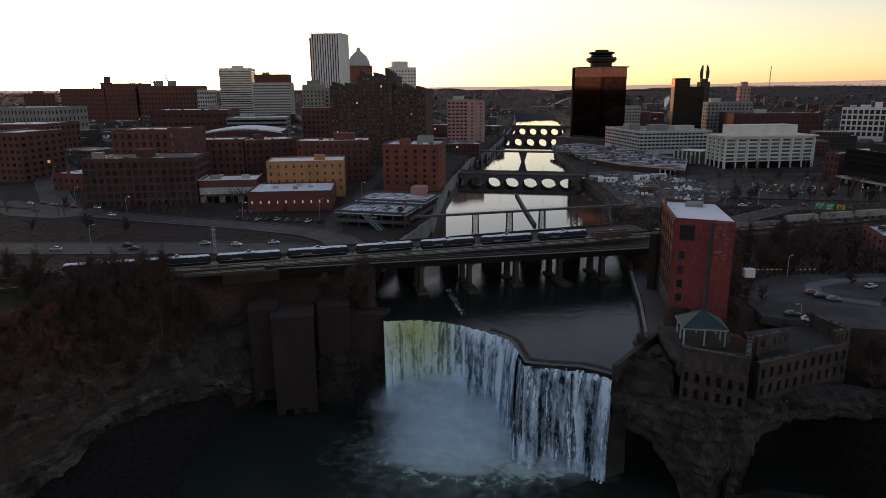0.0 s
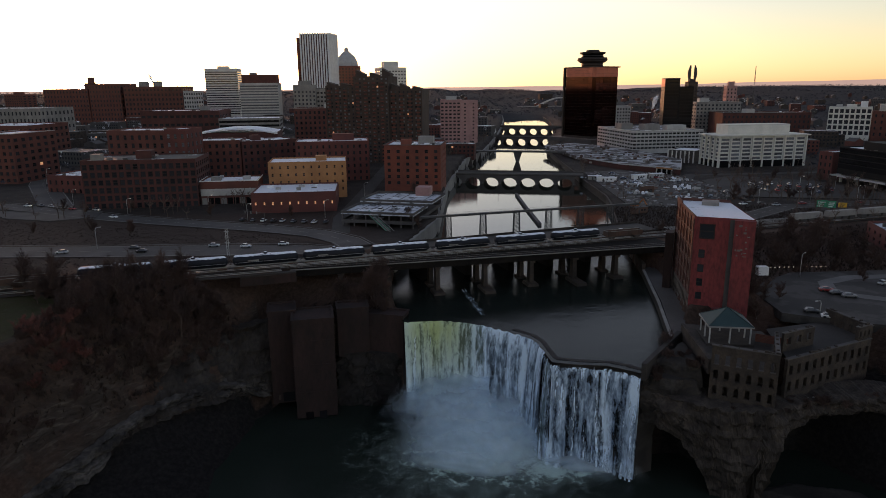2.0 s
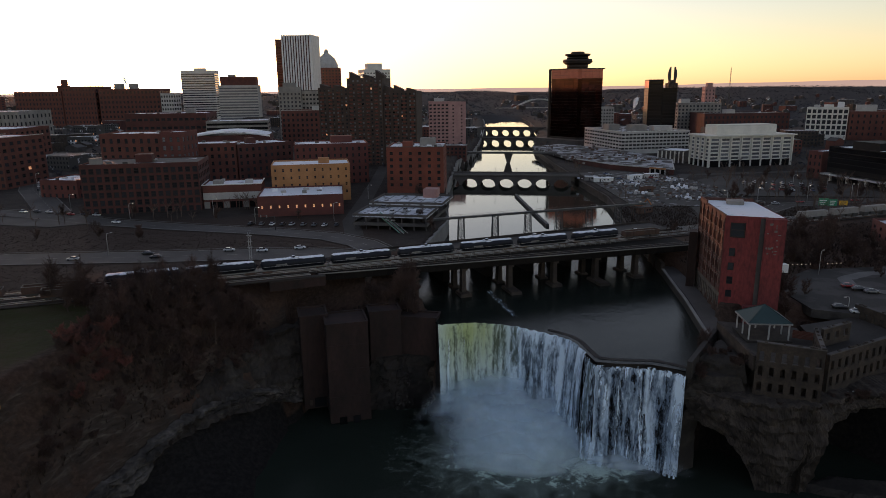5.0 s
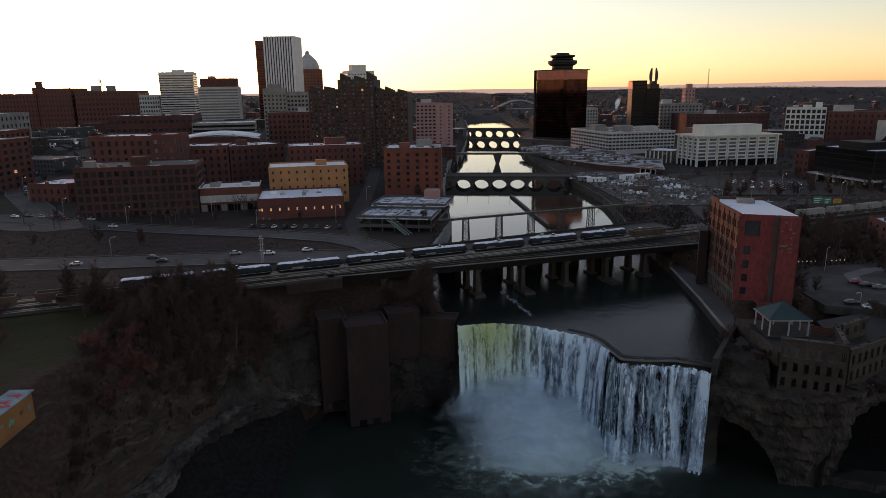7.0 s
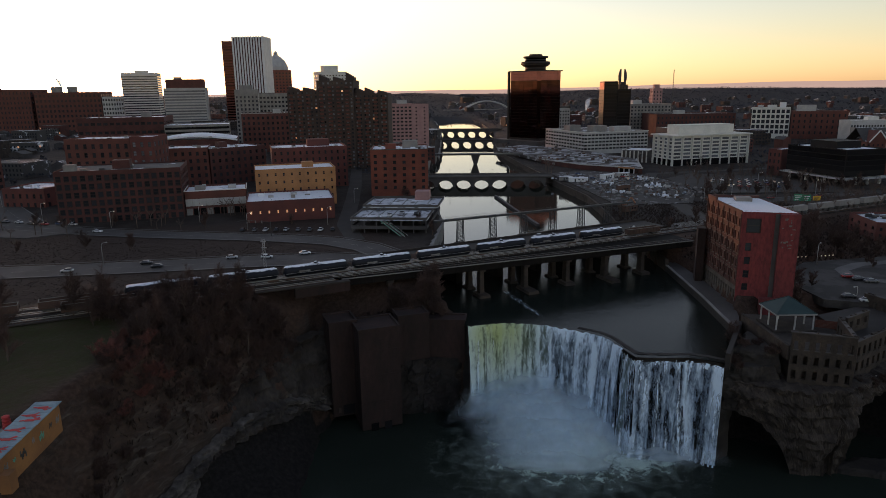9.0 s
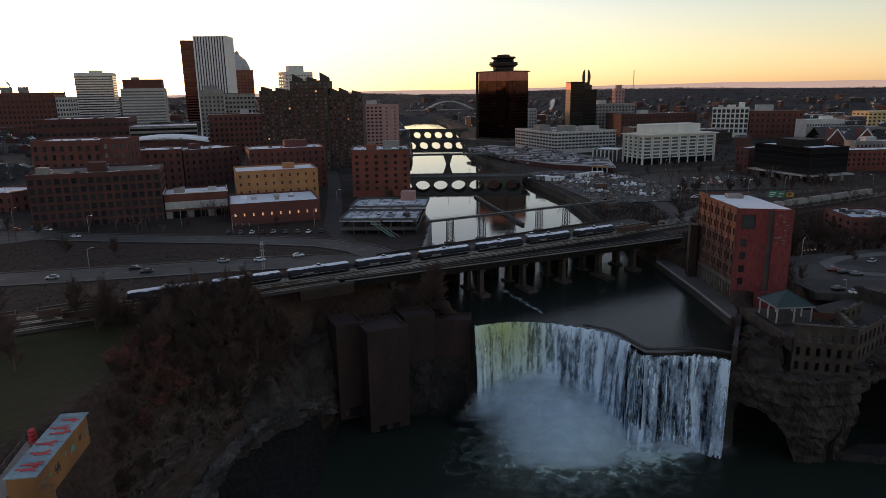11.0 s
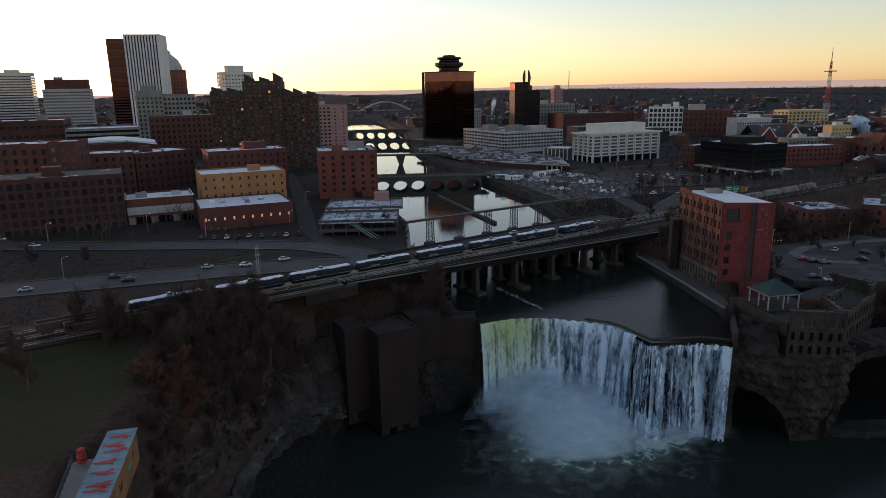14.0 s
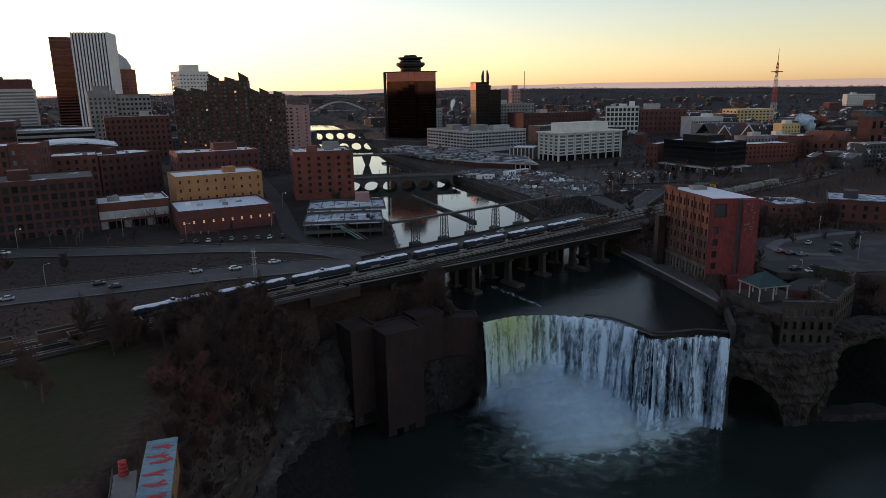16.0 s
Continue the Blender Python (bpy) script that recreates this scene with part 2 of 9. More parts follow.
# ---- ground ----
GORGE_L = [(-60, -400), (-60, 60), (-61, 100), (-61, 120), (-62, 140), (-63, 155), (-63, 170), (-61, 180), (-58, 192), (-33, 193), (-20, 189)]
CREST = [(-18.2, 184.6), (-13, 185.4), (-7, 185.6), (0, 183.4), (6, 180), (12, 175.5), (17, 170.5), (18.8, 166), (19.4, 160), (20.2, 154.2), (25, 152.6), (33.5, 151.2), (37, 149), (40.3, 146)]
GORGE_R = [(43, 151), (47, 157), (54, 158), (60, 152), (68, 152), (76, 159), (88, 157), (97, 142), (108, 124), (135, 96), (200, 60), (300, -60), (300, -400)]
RIVER_L = [(-18, 185), (-21, 195), (-26, 212), (-24, 240), (-12, 285), (-6, 309), (-3, 356), (2, 425), (10, 480), (23, 578), (44, 647), (57, 723), (76, 837), (107, 1046), (140, 1300), (160, 1500)]
RIVER_R = [(40.3, 146), (47, 154), (53.6, 162), (61, 194), (68, 230), (80, 305), (90, 350), (96, 383), (99, 450), (103, 506), (106, 560), (116, 690), (124, 735), (142, 819), (188, 1018), (230, 1300), (250, 1500)]
GORGE = GORGE_L + [(x + 1.6, y + 2.8) for x, y in CREST] + GORGE_R
RIVER = RIVER_L + RIVER_R[::-1]
# foot of the pale rock band along the eastern slope
CLIFF = [(-103, 20), (-102, 60), (-101, 100), (-98, 122), (-93.5, 138), (-85, 156), (-69.5, 177.5), (-61, 187)]
QUAY = [(54, 162), (60.5, 171.5), (64.6, 180.9), (71.6, 208.6), (76, 216), (70, 232), (61.5, 194)]
WATER_LOW, WATER_UP = 4.0, 32.4
RAIL_SLOPE = 0.323


def rail_y(x):
    return 222.0 + RAIL_SLOPE * x


def rail_z(x):
    return 44.9 - 0.012 * x


def inside(px, py, poly):
    r = np.zeros(px.shape, bool)
    for (x0, y0), (x1, y1) in zip(poly, poly[1:] + poly[:1]):
        c = ((y0 > py) != (y1 > py)) & (px < (x1 - x0) * (py - y0) / ((y1 - y0) or 1e-9) + x0)
        r ^= c
    return r


def far_from(px, py, line):
    d = np.full(px.shape, 1e9)
    for (x0, y0), (x1, y1) in zip(line, line[1:]):
        ex, ey = x1 - x0, y1 - y0
        t = np.clip(((px - x0) * ex + (py - y0) * ey) / (ex * ex + ey * ey), 0, 1)
        d = np.minimum(d, np.hypot(px - x0 - t * ex, py - y0 - t * ey))
    return d


def soft(v, a, b):
    t = np.clip((v - a) / (b - a), 0, 1)
    return t * t * (3 - 2 * t)


def wave(px, py):
    s = np.zeros(px.shape)
    for k, (f, a, p) in enumerate(((0.11, 1.0, 0.3), (0.23, 0.55, 1.7), (0.47, 0.3, 4.1), (0.9, 0.16, 2.2))):
        s += a * np.sin(f * px + 1.3 * p + np.sin(f * 0.7 * py + p)) * np.cos(f * py * 1.1 - p + np.sin(f * 0.9 * px))
    return s


def ground_z(px, py):
    px, py = np.asarray(px, float), np.asarray(py, float)
    ry = rail_y(px)
    # east and west levels either side of the river
    mid = np.interp(py, [146, 200, 300, 500, 800, 1100, 1500], [10, 20, 38, 58, 110, 150, 200])
    east = soft(mid - px, -8, 8)
    ze = 44.2 + 0.9 * soft(py, 150, 190) - 5.2 * soft(py - ry, 12, 34) + 2.2 * soft(py, 300, 420)
    zw = 37.8 - 0.6 * soft(py - ry, 12, 60) + 1.5 * soft(py, 500, 900)
    z = ze * east + zw * (1 - east)
    bank = 1 - soft(np.abs(py - ry), 9, 15)
    z = z * (1 - bank) + (rail_z(px) - 0.9) * bank
    r = np.hypot(px, py)
    hill = soft(r, 1400, 3300)
    az = np.degrees(np.arctan2(px, py))
    rise = 13 * np.exp(-((az - 31) / 6) ** 2) + 7 * np.exp(-((az - 21) / 5) ** 2) + 8 * np.exp(-((az + 1) / 6) ** 2)
    z = z + hill * (38 + rise + 3 * np.sin(px * 0.0016 + 1) * np.cos(py * 0.0011) + 4 * np.sin(px * 0.0052) + 5 * np.sin(px * 0.013 + 2) + 3 * np.sin(px * 0.031))
    # the gorge
    plain = z.copy()
    dl = far_from(px, py, GORGE_L[:8])
    db = far_from(px, py, GORGE_L[7:])
    dr = far_from(px, py, GORGE_R)
    w = wave(px, py)
    pl = np.interp(dl + 1.2 * w, [0, 7, 14, 17.5, 20, 27, 38, 52], [3.2, 7, 12, 22.5, 24.5, 33, 43.2, 60])
    pr = np.interp(dr + 0.8 * w, [0, 1.2, 5, 9, 14, 20, 26], [3, 18, 23.5, 26.5, 30, 36, 60])
    dc = far_from(px, py, CLIFF) * np.where(px < np.interp(py, [p[1] for p in CLIFF], [p[0] for p in CLIFF]), 1, -1)
    zc = np.interp(py, [60, 100, 138, 156, 177, 187], [9, 10, 12.5, 17, 15, 10])
    up = np.interp(dc + 0.9 * w + 0.5 * np.sin(px * 1.7 + 2 * np.sin(py * 0.9)) * np.cos(py * 1.3), [0, 1.2, 2.6, 4.2, 6.5, 9, 12.5, 18], [0, 6.5, 7.5, 13, 17.5, 22, 27.5, 48]) + zc
    down = 3.2 + (zc - 4.2) * np.clip(dl / (dl + np.abs(dc) + 1e-6), 0, 1) ** 1.4 + 0.5 * w
    pl = np.where(dl > 60, 60, np.where(dc > 0, up, down))
    pl = np.where((py > 178) & (px > -64), np.interp(dl + 1.2 * w, [0, 7, 14, 17.5, 20, 27, 38, 52], [3.2, 7, 12, 22.5, 24.5, 33, 43.2, 60]), pl)
    z = np.where(px < -20, np.minimum(z, np.maximum(pl, 3.2)), z)
    pb = np.interp(db + 0.5 * w, [0, 2.5, 6, 12, 20, 26], [4, 31, 34.5, 38, 43, 60])
    z = np.minimum(z, np.maximum(pb, 3.2))
    z = np.minimum(z, np.maximum(pr, 3.0))
    z = np.where(r > 700, plain, z)
    z = np.where(inside(px, py, RIVER) | ((px > -19.5) & (px < 41) & (py > 142) & (py < 200)), 30.8, z)
    z = np.where(far_from(px, py, RIVER_R[2:5]) < 5.5, np.minimum(z, 33.6), z)
    z = np.where(inside(px, py, QUAY), np.minimum(z, 34.2), z)
    return np.where(inside(px, py, GORGE), 0.5, z)


def span(a, b, step):
    return list(np.arange(a, b, step))


def grown(start, end, step, rate):
    out, x = [], start
    while abs(x) < abs(end):
        out.append(x)
        x += math.copysign(step, end)
        step *= rate
    return out + [end]


xs = sorted(set([round(v, 2) for v in span(-112, 112, 1.3)] + [round(v, 2) for v in grown(112, 4900, 2.5, 1.06)] + [round(v, 2) for v in grown(-112, -4900, 2.5, 1.06)]))
ys = sorted(set([round(v, 2) for v in span(92, 262, 1.3)] + [round(v, 2) for v in grown(262, 4900, 2.5, 1.05)] + [round(v, 2) for v in [92 - k * 6 for k in range(0, 20)] + [-v for v in grown(30, 4900, 20, 1.4)]]))
gx, gy = np.meshgrid(np.array(xs), np.array(ys))
gz = ground_z(gx, gy)
ground_me = bpy.data.meshes.new("ground")
nx, ny = len(xs), len(ys)
ids = np.arange(nx * ny).reshape(ny, nx)
quads = np.stack([ids[:-1, :-1], ids[:-1, 1:], ids[1:, 1:], ids[1:, :-1]], -1).reshape(-1, 4)
ground_me.from_pydata(np.stack([gx, gy, gz], -1).reshape(-1, 3).tolist(), [], quads.tolist())
ground_me.polygons.foreach_set("use_smooth", [True] * len(quads))
LAWN = [(-300, 128), (-118, 122), (-112, 140), (-107, 158), (-112, 172), (-135, 178), (-300, 165)]
lawn = np.clip((3 - np.where(inside(gx, gy, LAWN), 0, far_from(gx, gy, LAWN + LAWN[:1]))) / 3, 0, 1)
town = soft(gy - rail_y(gx), 16, 30) * (1 - soft(np.hypot(gx, gy), 1100, 1500))
# mask of the gorge floor on both banks, coloured darker than the slopes
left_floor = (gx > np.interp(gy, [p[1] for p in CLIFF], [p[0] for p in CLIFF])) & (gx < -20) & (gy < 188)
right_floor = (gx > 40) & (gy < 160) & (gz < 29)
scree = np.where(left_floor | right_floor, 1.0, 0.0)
turf = (1 - soft(gx, -45, -25)) * soft(gy - rail_y(gx), 10, 14) * (1 - soft(gy, 318, 330))
# mask of the far woodland, whose colour also holds the haze
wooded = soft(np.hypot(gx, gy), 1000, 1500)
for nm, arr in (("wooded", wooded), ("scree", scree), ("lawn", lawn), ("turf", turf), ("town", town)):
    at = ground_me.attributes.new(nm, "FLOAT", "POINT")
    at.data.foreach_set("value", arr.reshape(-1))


def ground_material():
    m, n, l, p = principled("mixed_ground")
    v = coords(n, l)
    g = n.new("ShaderNodeNewGeometry")
    sep = n.new("ShaderNodeSeparateXYZ")
    l.new(g.outputs["Normal"], sep.inputs[0])
    a = node(n, "ShaderNodeTexNoise", Scale=0.06, Detail=8.0)
    b = node(n, "ShaderNodeTexNoise", Scale=0.9, Detail=8.0, Roughness=0.7)
    for t in (a, b):
        l.new(v, t.inputs["Vector"])
    vs = coords(n, l, (0.3, 0.3, 1.3))
    st = node(n, "ShaderNodeTexNoise", Scale=0.8, Detail=6.0, Roughness=0.6, Distortion=0.6)
    l.new(vs, st.inputs["Vector"])
    brush = mixc(n, l, ramp(n, l, a.outputs[0], [(0.35, (0, 0, 0)), (0.65, (1, 1, 1))]), (0.058, 0.030, 0.021), (0.030, 0.020, 0.015))
    brush = mixc(n, l, ramp(n, l, b.outputs[0], [(0.4, (0, 0, 0)), (0.7, (1, 1, 1))]), brush, (0.085, 0.052, 0.037))
    rock = ramp(n, l, st.outputs[0], [(0.30, (0.022, 0.016, 0.013)), (0.52, (0.05, 0.038, 0.031)), (0.72, (0.12, 0.098, 0.082))])
    steep = ramp(n, l, math_node(n, l, "ADD", sep.outputs[2], math_node(n, l, "MULTIPLY", b.outputs[0], 0.25)), [(0.42, (1, 1, 1)), (0.62, (0, 0, 0))])
    c = mixc(n, l, steep, brush, rock)
    grass = mixc(n, l, b.outputs[0], (0.021, 0.024, 0.007), (0.046, 0.048, 0.015))
    mt = node(n, "ShaderNodeTexNoise", Scale=0.13, Detail=9.0, Roughness=0.72, Distortion=0.8)
    l.new(v, mt.inputs["Vector"])
    grass = mixc(n, l, ramp(n, l, mt.outputs[0], [(0.42, (0, 0, 0)), (0.66, (0.85, 0.85, 0.85))]), grass, (0.052, 0.034, 0.020))
    al = n.new("ShaderNodeAttribute")
    al.attribute_name = "lawn"
    fl = math_node(n, l, "MULTIPLY", al.outputs["Fac"], ramp(n, l, b.outputs[0], [(0.3, (0.45, 0.45, 0.45)), (0.5, (1, 1, 1))]))
    at = n.new("ShaderNodeAttribute")
    at.attribute_name = "town"
    tc = mixc(n, l, ramp(n, l, a.outputs[0], [(0.42, (0, 0, 0)), (0.58, (1, 1, 1))]), (0.026, 0.020, 0.017), (0.042, 0.033, 0.028))
    tc = mixc(n, l, ramp(n, l, b.outputs[0], [(0.55, (0, 0, 0)), (0.68, (1, 1, 1))]), tc, (0.034, 0.022, 0.016))
    sn = node(n, "ShaderNodeTexNoise", Scale=0.22, Detail=9.0, Roughness=0.7, Distortion=0.6)
    l.new(v, sn.inputs["Vector"])
    tc = mixc(n, l, ramp(n, l, sn.outputs[0], [(0.635, (0, 0, 0)), (0.68, (0.7, 0.7, 0.7))]), tc, (0.10, 0.098, 0.098))
    c = mixc(n, l, at.outputs["Fac"], c, tc)
    c = mixc(n, l, fl, c, grass)
    af = n.new("ShaderNodeAttribute")
    af.attribute_name = "turf"
    c = mixc(n, l, af.outputs["Fac"], c, mixc(n, l, ramp(n, l, b.outputs[0], [(0.35, (0, 0, 0)), (0.7, (1, 1, 1))]), (0.036, 0.023, 0.018), (0.052, 0.034, 0.025)))
    # distant woods: dark, with blue-grey haze mixed into the colour
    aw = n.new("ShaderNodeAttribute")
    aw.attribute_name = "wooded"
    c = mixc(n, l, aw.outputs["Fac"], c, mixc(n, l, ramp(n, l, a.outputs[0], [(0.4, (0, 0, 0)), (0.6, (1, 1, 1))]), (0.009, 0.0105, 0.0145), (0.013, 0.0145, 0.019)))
    # near-black tones replace the ground colour on the gorge floor
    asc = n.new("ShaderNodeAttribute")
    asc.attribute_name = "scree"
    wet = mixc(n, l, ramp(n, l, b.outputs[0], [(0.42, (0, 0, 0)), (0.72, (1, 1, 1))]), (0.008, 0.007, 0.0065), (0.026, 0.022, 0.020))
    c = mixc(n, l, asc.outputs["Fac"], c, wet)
    l.new(c, p.inputs["Base Color"])
    p.inputs["Roughness"].default_value = 0.95
    p.inputs["Specular IOR Level"].default_value = 0.2
    bp = node(n, "ShaderNodeBump", Strength=0.8, Distance=0.5)
    l.new(st.outputs[0], bp.inputs["Height"])
    bp2 = node(n, "ShaderNodeBump", Strength=0.5, Distance=0.25)
    l.new(b.outputs[0], bp2.inputs["Height"]), l.new(bp.outputs[0], bp2.inputs["Normal"])
    l.new(bp2.outputs[0], p.inputs["Normal"])
    return m


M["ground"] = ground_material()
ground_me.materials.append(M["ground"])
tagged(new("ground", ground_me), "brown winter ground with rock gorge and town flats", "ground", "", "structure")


def gz_at(x, y):
    return float(ground_z(np.array([x]), np.array([y]))[0])


# ---- water ----


def water(name, deep, gloss, rough, bump, scale, flow=None):
    m, n, l, p = principled(name)
    v = coords(n, l, flow or (1, 1, 1))
    a = node(n, "ShaderNodeTexNoise", Scale=scale, Detail=6.0, Roughness=0.6)
    l.new(v, a.inputs["Vector"])
    b = node(n, "ShaderNodeTexNoise", Scale=0.05, Detail=3.0)
    l.new(v, b.inputs["Vector"])
    c = mixc(n, l, b.outputs[0], deep, tuple(x * 1.8 for x in deep))
    l.new(c, p.inputs["Base Color"])
    p.inputs["Roughness"].default_value = rough
    p.inputs["IOR"].default_value = 1.33
    p.inputs["Specular IOR Level"].default_value = gloss
    bp = node(n, "ShaderNodeBump", Strength=bump, Distance=0.15)
    a2 = node(n, "ShaderNodeTexNoise", Scale=scale * 4.5, Detail=4.0, Distortion=0.5)
    l.new(v, a2.inputs["Vector"])
    h = math_node(n, l, "ADD", a.outputs[0], math_node(n, l, "MULTIPLY", a2.outputs[0], 0.35))
    l.new(h, bp.inputs["Height"]), l.new(bp.outputs[0], p.inputs["Normal"])
    return m


M["river_low"] = water("gorge_water", (0.014, 0.019, 0.015), 0.16, 0.10, 0.8, 0.35)
M["river_up"] = water("river_water", (0.014, 0.016, 0.012), 0.95, 0.03, 0.06, 0.7)
M["river_fast"] = water("rippled_water", (0.010, 0.013, 0.011), 0.18, 0.04, 0.9, 0.5, (1.0, 0.6, 1.0))
b = Build()
b.face([(-110, -400, WATER_LOW), (320, -400, WATER_LOW), (320, 200, WATER_LOW), (-110, 200, WATER_LOW)])
setting("water_gorge", b, M["river_low"], "dark green gorge pool below the falls")
b = Build()
pool = [(-18.2, 184.6), (-21, 195), (-27, 212), (-26, 240), (-22, 262)] + [(77, 262), (75, 240), (66, 200), (58, 166), (49, 156), (41, 146)] + CREST[::-1][1:]
b.face([(x, y, WATER_UP) for x, y in reversed(pool)])
setting("water_rapids", b, M["river_fast"], "rippled dark river above the falls")
b = Build()
rl = [(-22, 262)] + RIVER_L[4:]
rr = [(77, 262)] + RIVER_R[5:]
yy = sorted(set([p[1] for p in rl] + [p[1] for p in rr]))
lx = np.interp(yy, [p[1] for p in rl], [p[0] for p in rl])
rx = np.interp(yy, [p[1] for p in rr], [p[0] for p in rr])
for k in range(len(yy) - 1):
    b.face([(lx[k] - 2, yy[k], WATER_UP), (rx[k] + 2, yy[k], WATER_UP), (rx[k + 1] + 2, yy[k + 1], WATER_UP), (lx[k + 1] - 2, yy[k + 1], WATER_UP)])
setting("water_river", b, M["river_up"], "smooth river mirroring the pale dawn sky")


def resample(line, step):
    out = []
    for (x0, y0), (x1, y1) in zip(line, line[1:]):
        k = max(1, int(math.hypot(x1 - x0, y1 - y0) / step))
        out += [(x0 + (x1 - x0) * i / k, y0 + (y1 - y0) * i / k) for i in range(k)]
    return out + [line[-1]]


# ---- falls ----
def falls_material(name, tint, body, gap, strand, clot, bright):
    """Falling water: vertical strands that break into clots, white at the lip, with gaps where the rock shows."""
    m, n, l, p = principled(name)
    a = node(n, "ShaderNodeTexNoise", Scale=strand, Detail=4.0, Roughness=0.55, Distortion=0.35)
    l.new(coords(n, l, (1, 1, 0.055)), a.inputs["Vector"])
    c = node(n, "ShaderNodeTexNoise", Scale=1.1, Detail=7.0, Roughness=0.66, Distortion=0.4)
    l.new(coords(n, l, (1, 1, 0.34)), c.inputs["Vector"])
    d = node(n, "ShaderNodeTexNoise", Scale=0.30, Detail=3.0, Distortion=0.2)
    l.new(coords(n, l, (1, 1, 0.07)), d.inputs["Vector"])
    sx = n.new("ShaderNodeSeparateXYZ")
    l.new(coords(n, l), sx.inputs[0])
    # peaty water runs over the eastern half of the lip and breaks up white lower down
    across = ramp(n, l, math_node(n, l, "ADD", math_node(n, l, "MULTIPLY", sx.outputs[0], 0.02), 0.5), [(0.12, (0.55, 0.55, 0.55)), (0.26, (1, 1, 1)), (0.46, (0.8, 0.8, 0.8)), (0.60, (0.12, 0.12, 0.12)), (0.8, (0, 0, 0))])
    height = ramp(n, l, math_node(n, l, "MULTIPLY", sx.outputs[2], 0.03), [(0.30, (0.2, 0.2, 0.2)), (0.9, (1, 1, 1))])
    peat = math_node(n, l, "MULTIPLY", math_node(n, l, "MULTIPLY", across, height), math_node(n, l, "ADD", d.outputs[0], 0.45), True)
    lip = ramp(n, l, math_node(n, l, "MULTIPLY", sx.outputs[2], 0.03), [(0.12, (0.09, 0.09, 0.09)), (0.35, (0, 0, 0)), (0.86, (0, 0, 0)), (0.95, (0.07, 0.07, 0.07))])
    f = math_node(n, l, "ADD", math_node(n, l, "MULTIPLY", a.outputs[0], 0.95), math_node(n, l, "MULTIPLY", c.outputs[0], clot))
    f = math_node(n, l, "ADD", f, math_node(n, l, "MULTIPLY", d.outputs[0], 0.42))
    f = math_node(n, l, "ADD", math_node(n, l, "ADD", f, lip), bright - 0.685 - 0.5 * clot)
    white = mixc(n, l, peat, (0.72, 0.87, 1.0), tint)
    mid = mixc(n, l, peat, tuple(0.45 * x + 0.55 * y for x, y in zip((0.60, 0.78, 0.97), body)), tuple(0.62 * x for x in tint))
    col = mixc(n, l, ramp(n, l, f, [(0.42, (0, 0, 0)), (0.54, (1, 1, 1))]), mixc(n, l, peat, body, tuple(0.30 * x for x in tint)), mid)
    col = mixc(n, l, ramp(n, l, f, [(0.52, (0, 0, 0)), (0.66, (1, 1, 1))]), col, white)
    l.new(col, p.inputs["Base Color"])
    p.inputs["Roughness"].default_value = 0.55
    p.inputs["Specular IOR Level"].default_value = 0.25
    l.new(ramp(n, l, f, [(gap, (0, 0, 0)), (gap + 0.07, (1, 1, 1))]), p.inputs["Alpha"])
    bp = node(n, "ShaderNodeBump", Strength=0.7, Distance=0.5)
    l.new(f, bp.inputs["Height"]), l.new(bp.outputs[0], p.inputs["Normal"])
    return m


M["falls"] = falls_material("falling_water", (0.47, 0.56, 0.25), (0.11, 0.15, 0.15), 0.26, 0.55, 0.75, 0.575)
M["falls_split"] = falls_material("split_falling_water", (0.80, 0.86, 0.93), (0.055, 0.080, 0.118), 0.385, 0.34, 0.48, 0.49)
M["falls_mid"] = falls_material("broken_falling_water", (0.66, 0.76, 0.62), (0.075, 0.105, 0.14), 0.30, 0.42, 0.6, 0.55)
M["falls_thin"] = falls_material("thin_falling_water", (0.62, 0.72, 0.60), (0.30, 0.36, 0.42), 0.60, 0.7, 0.5, 0.52)
M["falls_seep"] = falls_material("seeping_water", (0.30, 0.36, 0.30), (0.012, 0.016, 0.022), 0.34, 0.7, 0.9, 0.44)
M["wet_rock"] = surface("wet_black_rock", (0.024, 0.020, 0.018), (0.050, 0.042, 0.036), rough=0.8, big=0.2, fine=0.9, bump=0.9, stretch=(0.8, 0.8, 1.1))


def curtain(line, z_top, z_bot, throw, seed, step=0.5):
    """A sheet of water over the lip, folded into strands, that leans out as it drops."""
    pts = resample(line, step)
    rows = []
    nz = 26
    for k in range(nz + 1):
        s = k / nz
        row = []
        for i, (x, y) in enumerate(pts):
            a, c = pts[max(0, i - 1)], pts[min(len(pts) - 1, i + 1)]
            t = Vector((c[0] - a[0], c[1] - a[1], 0)).normalized()
            nrm = Vector((t.y, -t.x, 0))
            if nrm.y > 0.3:
                nrm = -nrm
            q = noise.noise((x * 0.5 + seed, y * 0.5, s * 1.2)) * 0.9 + noise.noise((x * 1.4, y * 1.4 + seed, s * 2.5)) * 0.45
            out = throw * math.sqrt(s) + q * (0.25 + 1.1 * s)
            z = z_top + (z_bot - z_top) * (s ** 1.15) + 0.4 * noise.noise((x * 0.8, y * 0.8, seed)) * (1 - s)
            row.append((x + nrm.x * out, y + nrm.y * out, z))
        rows.append(row)
    return rows


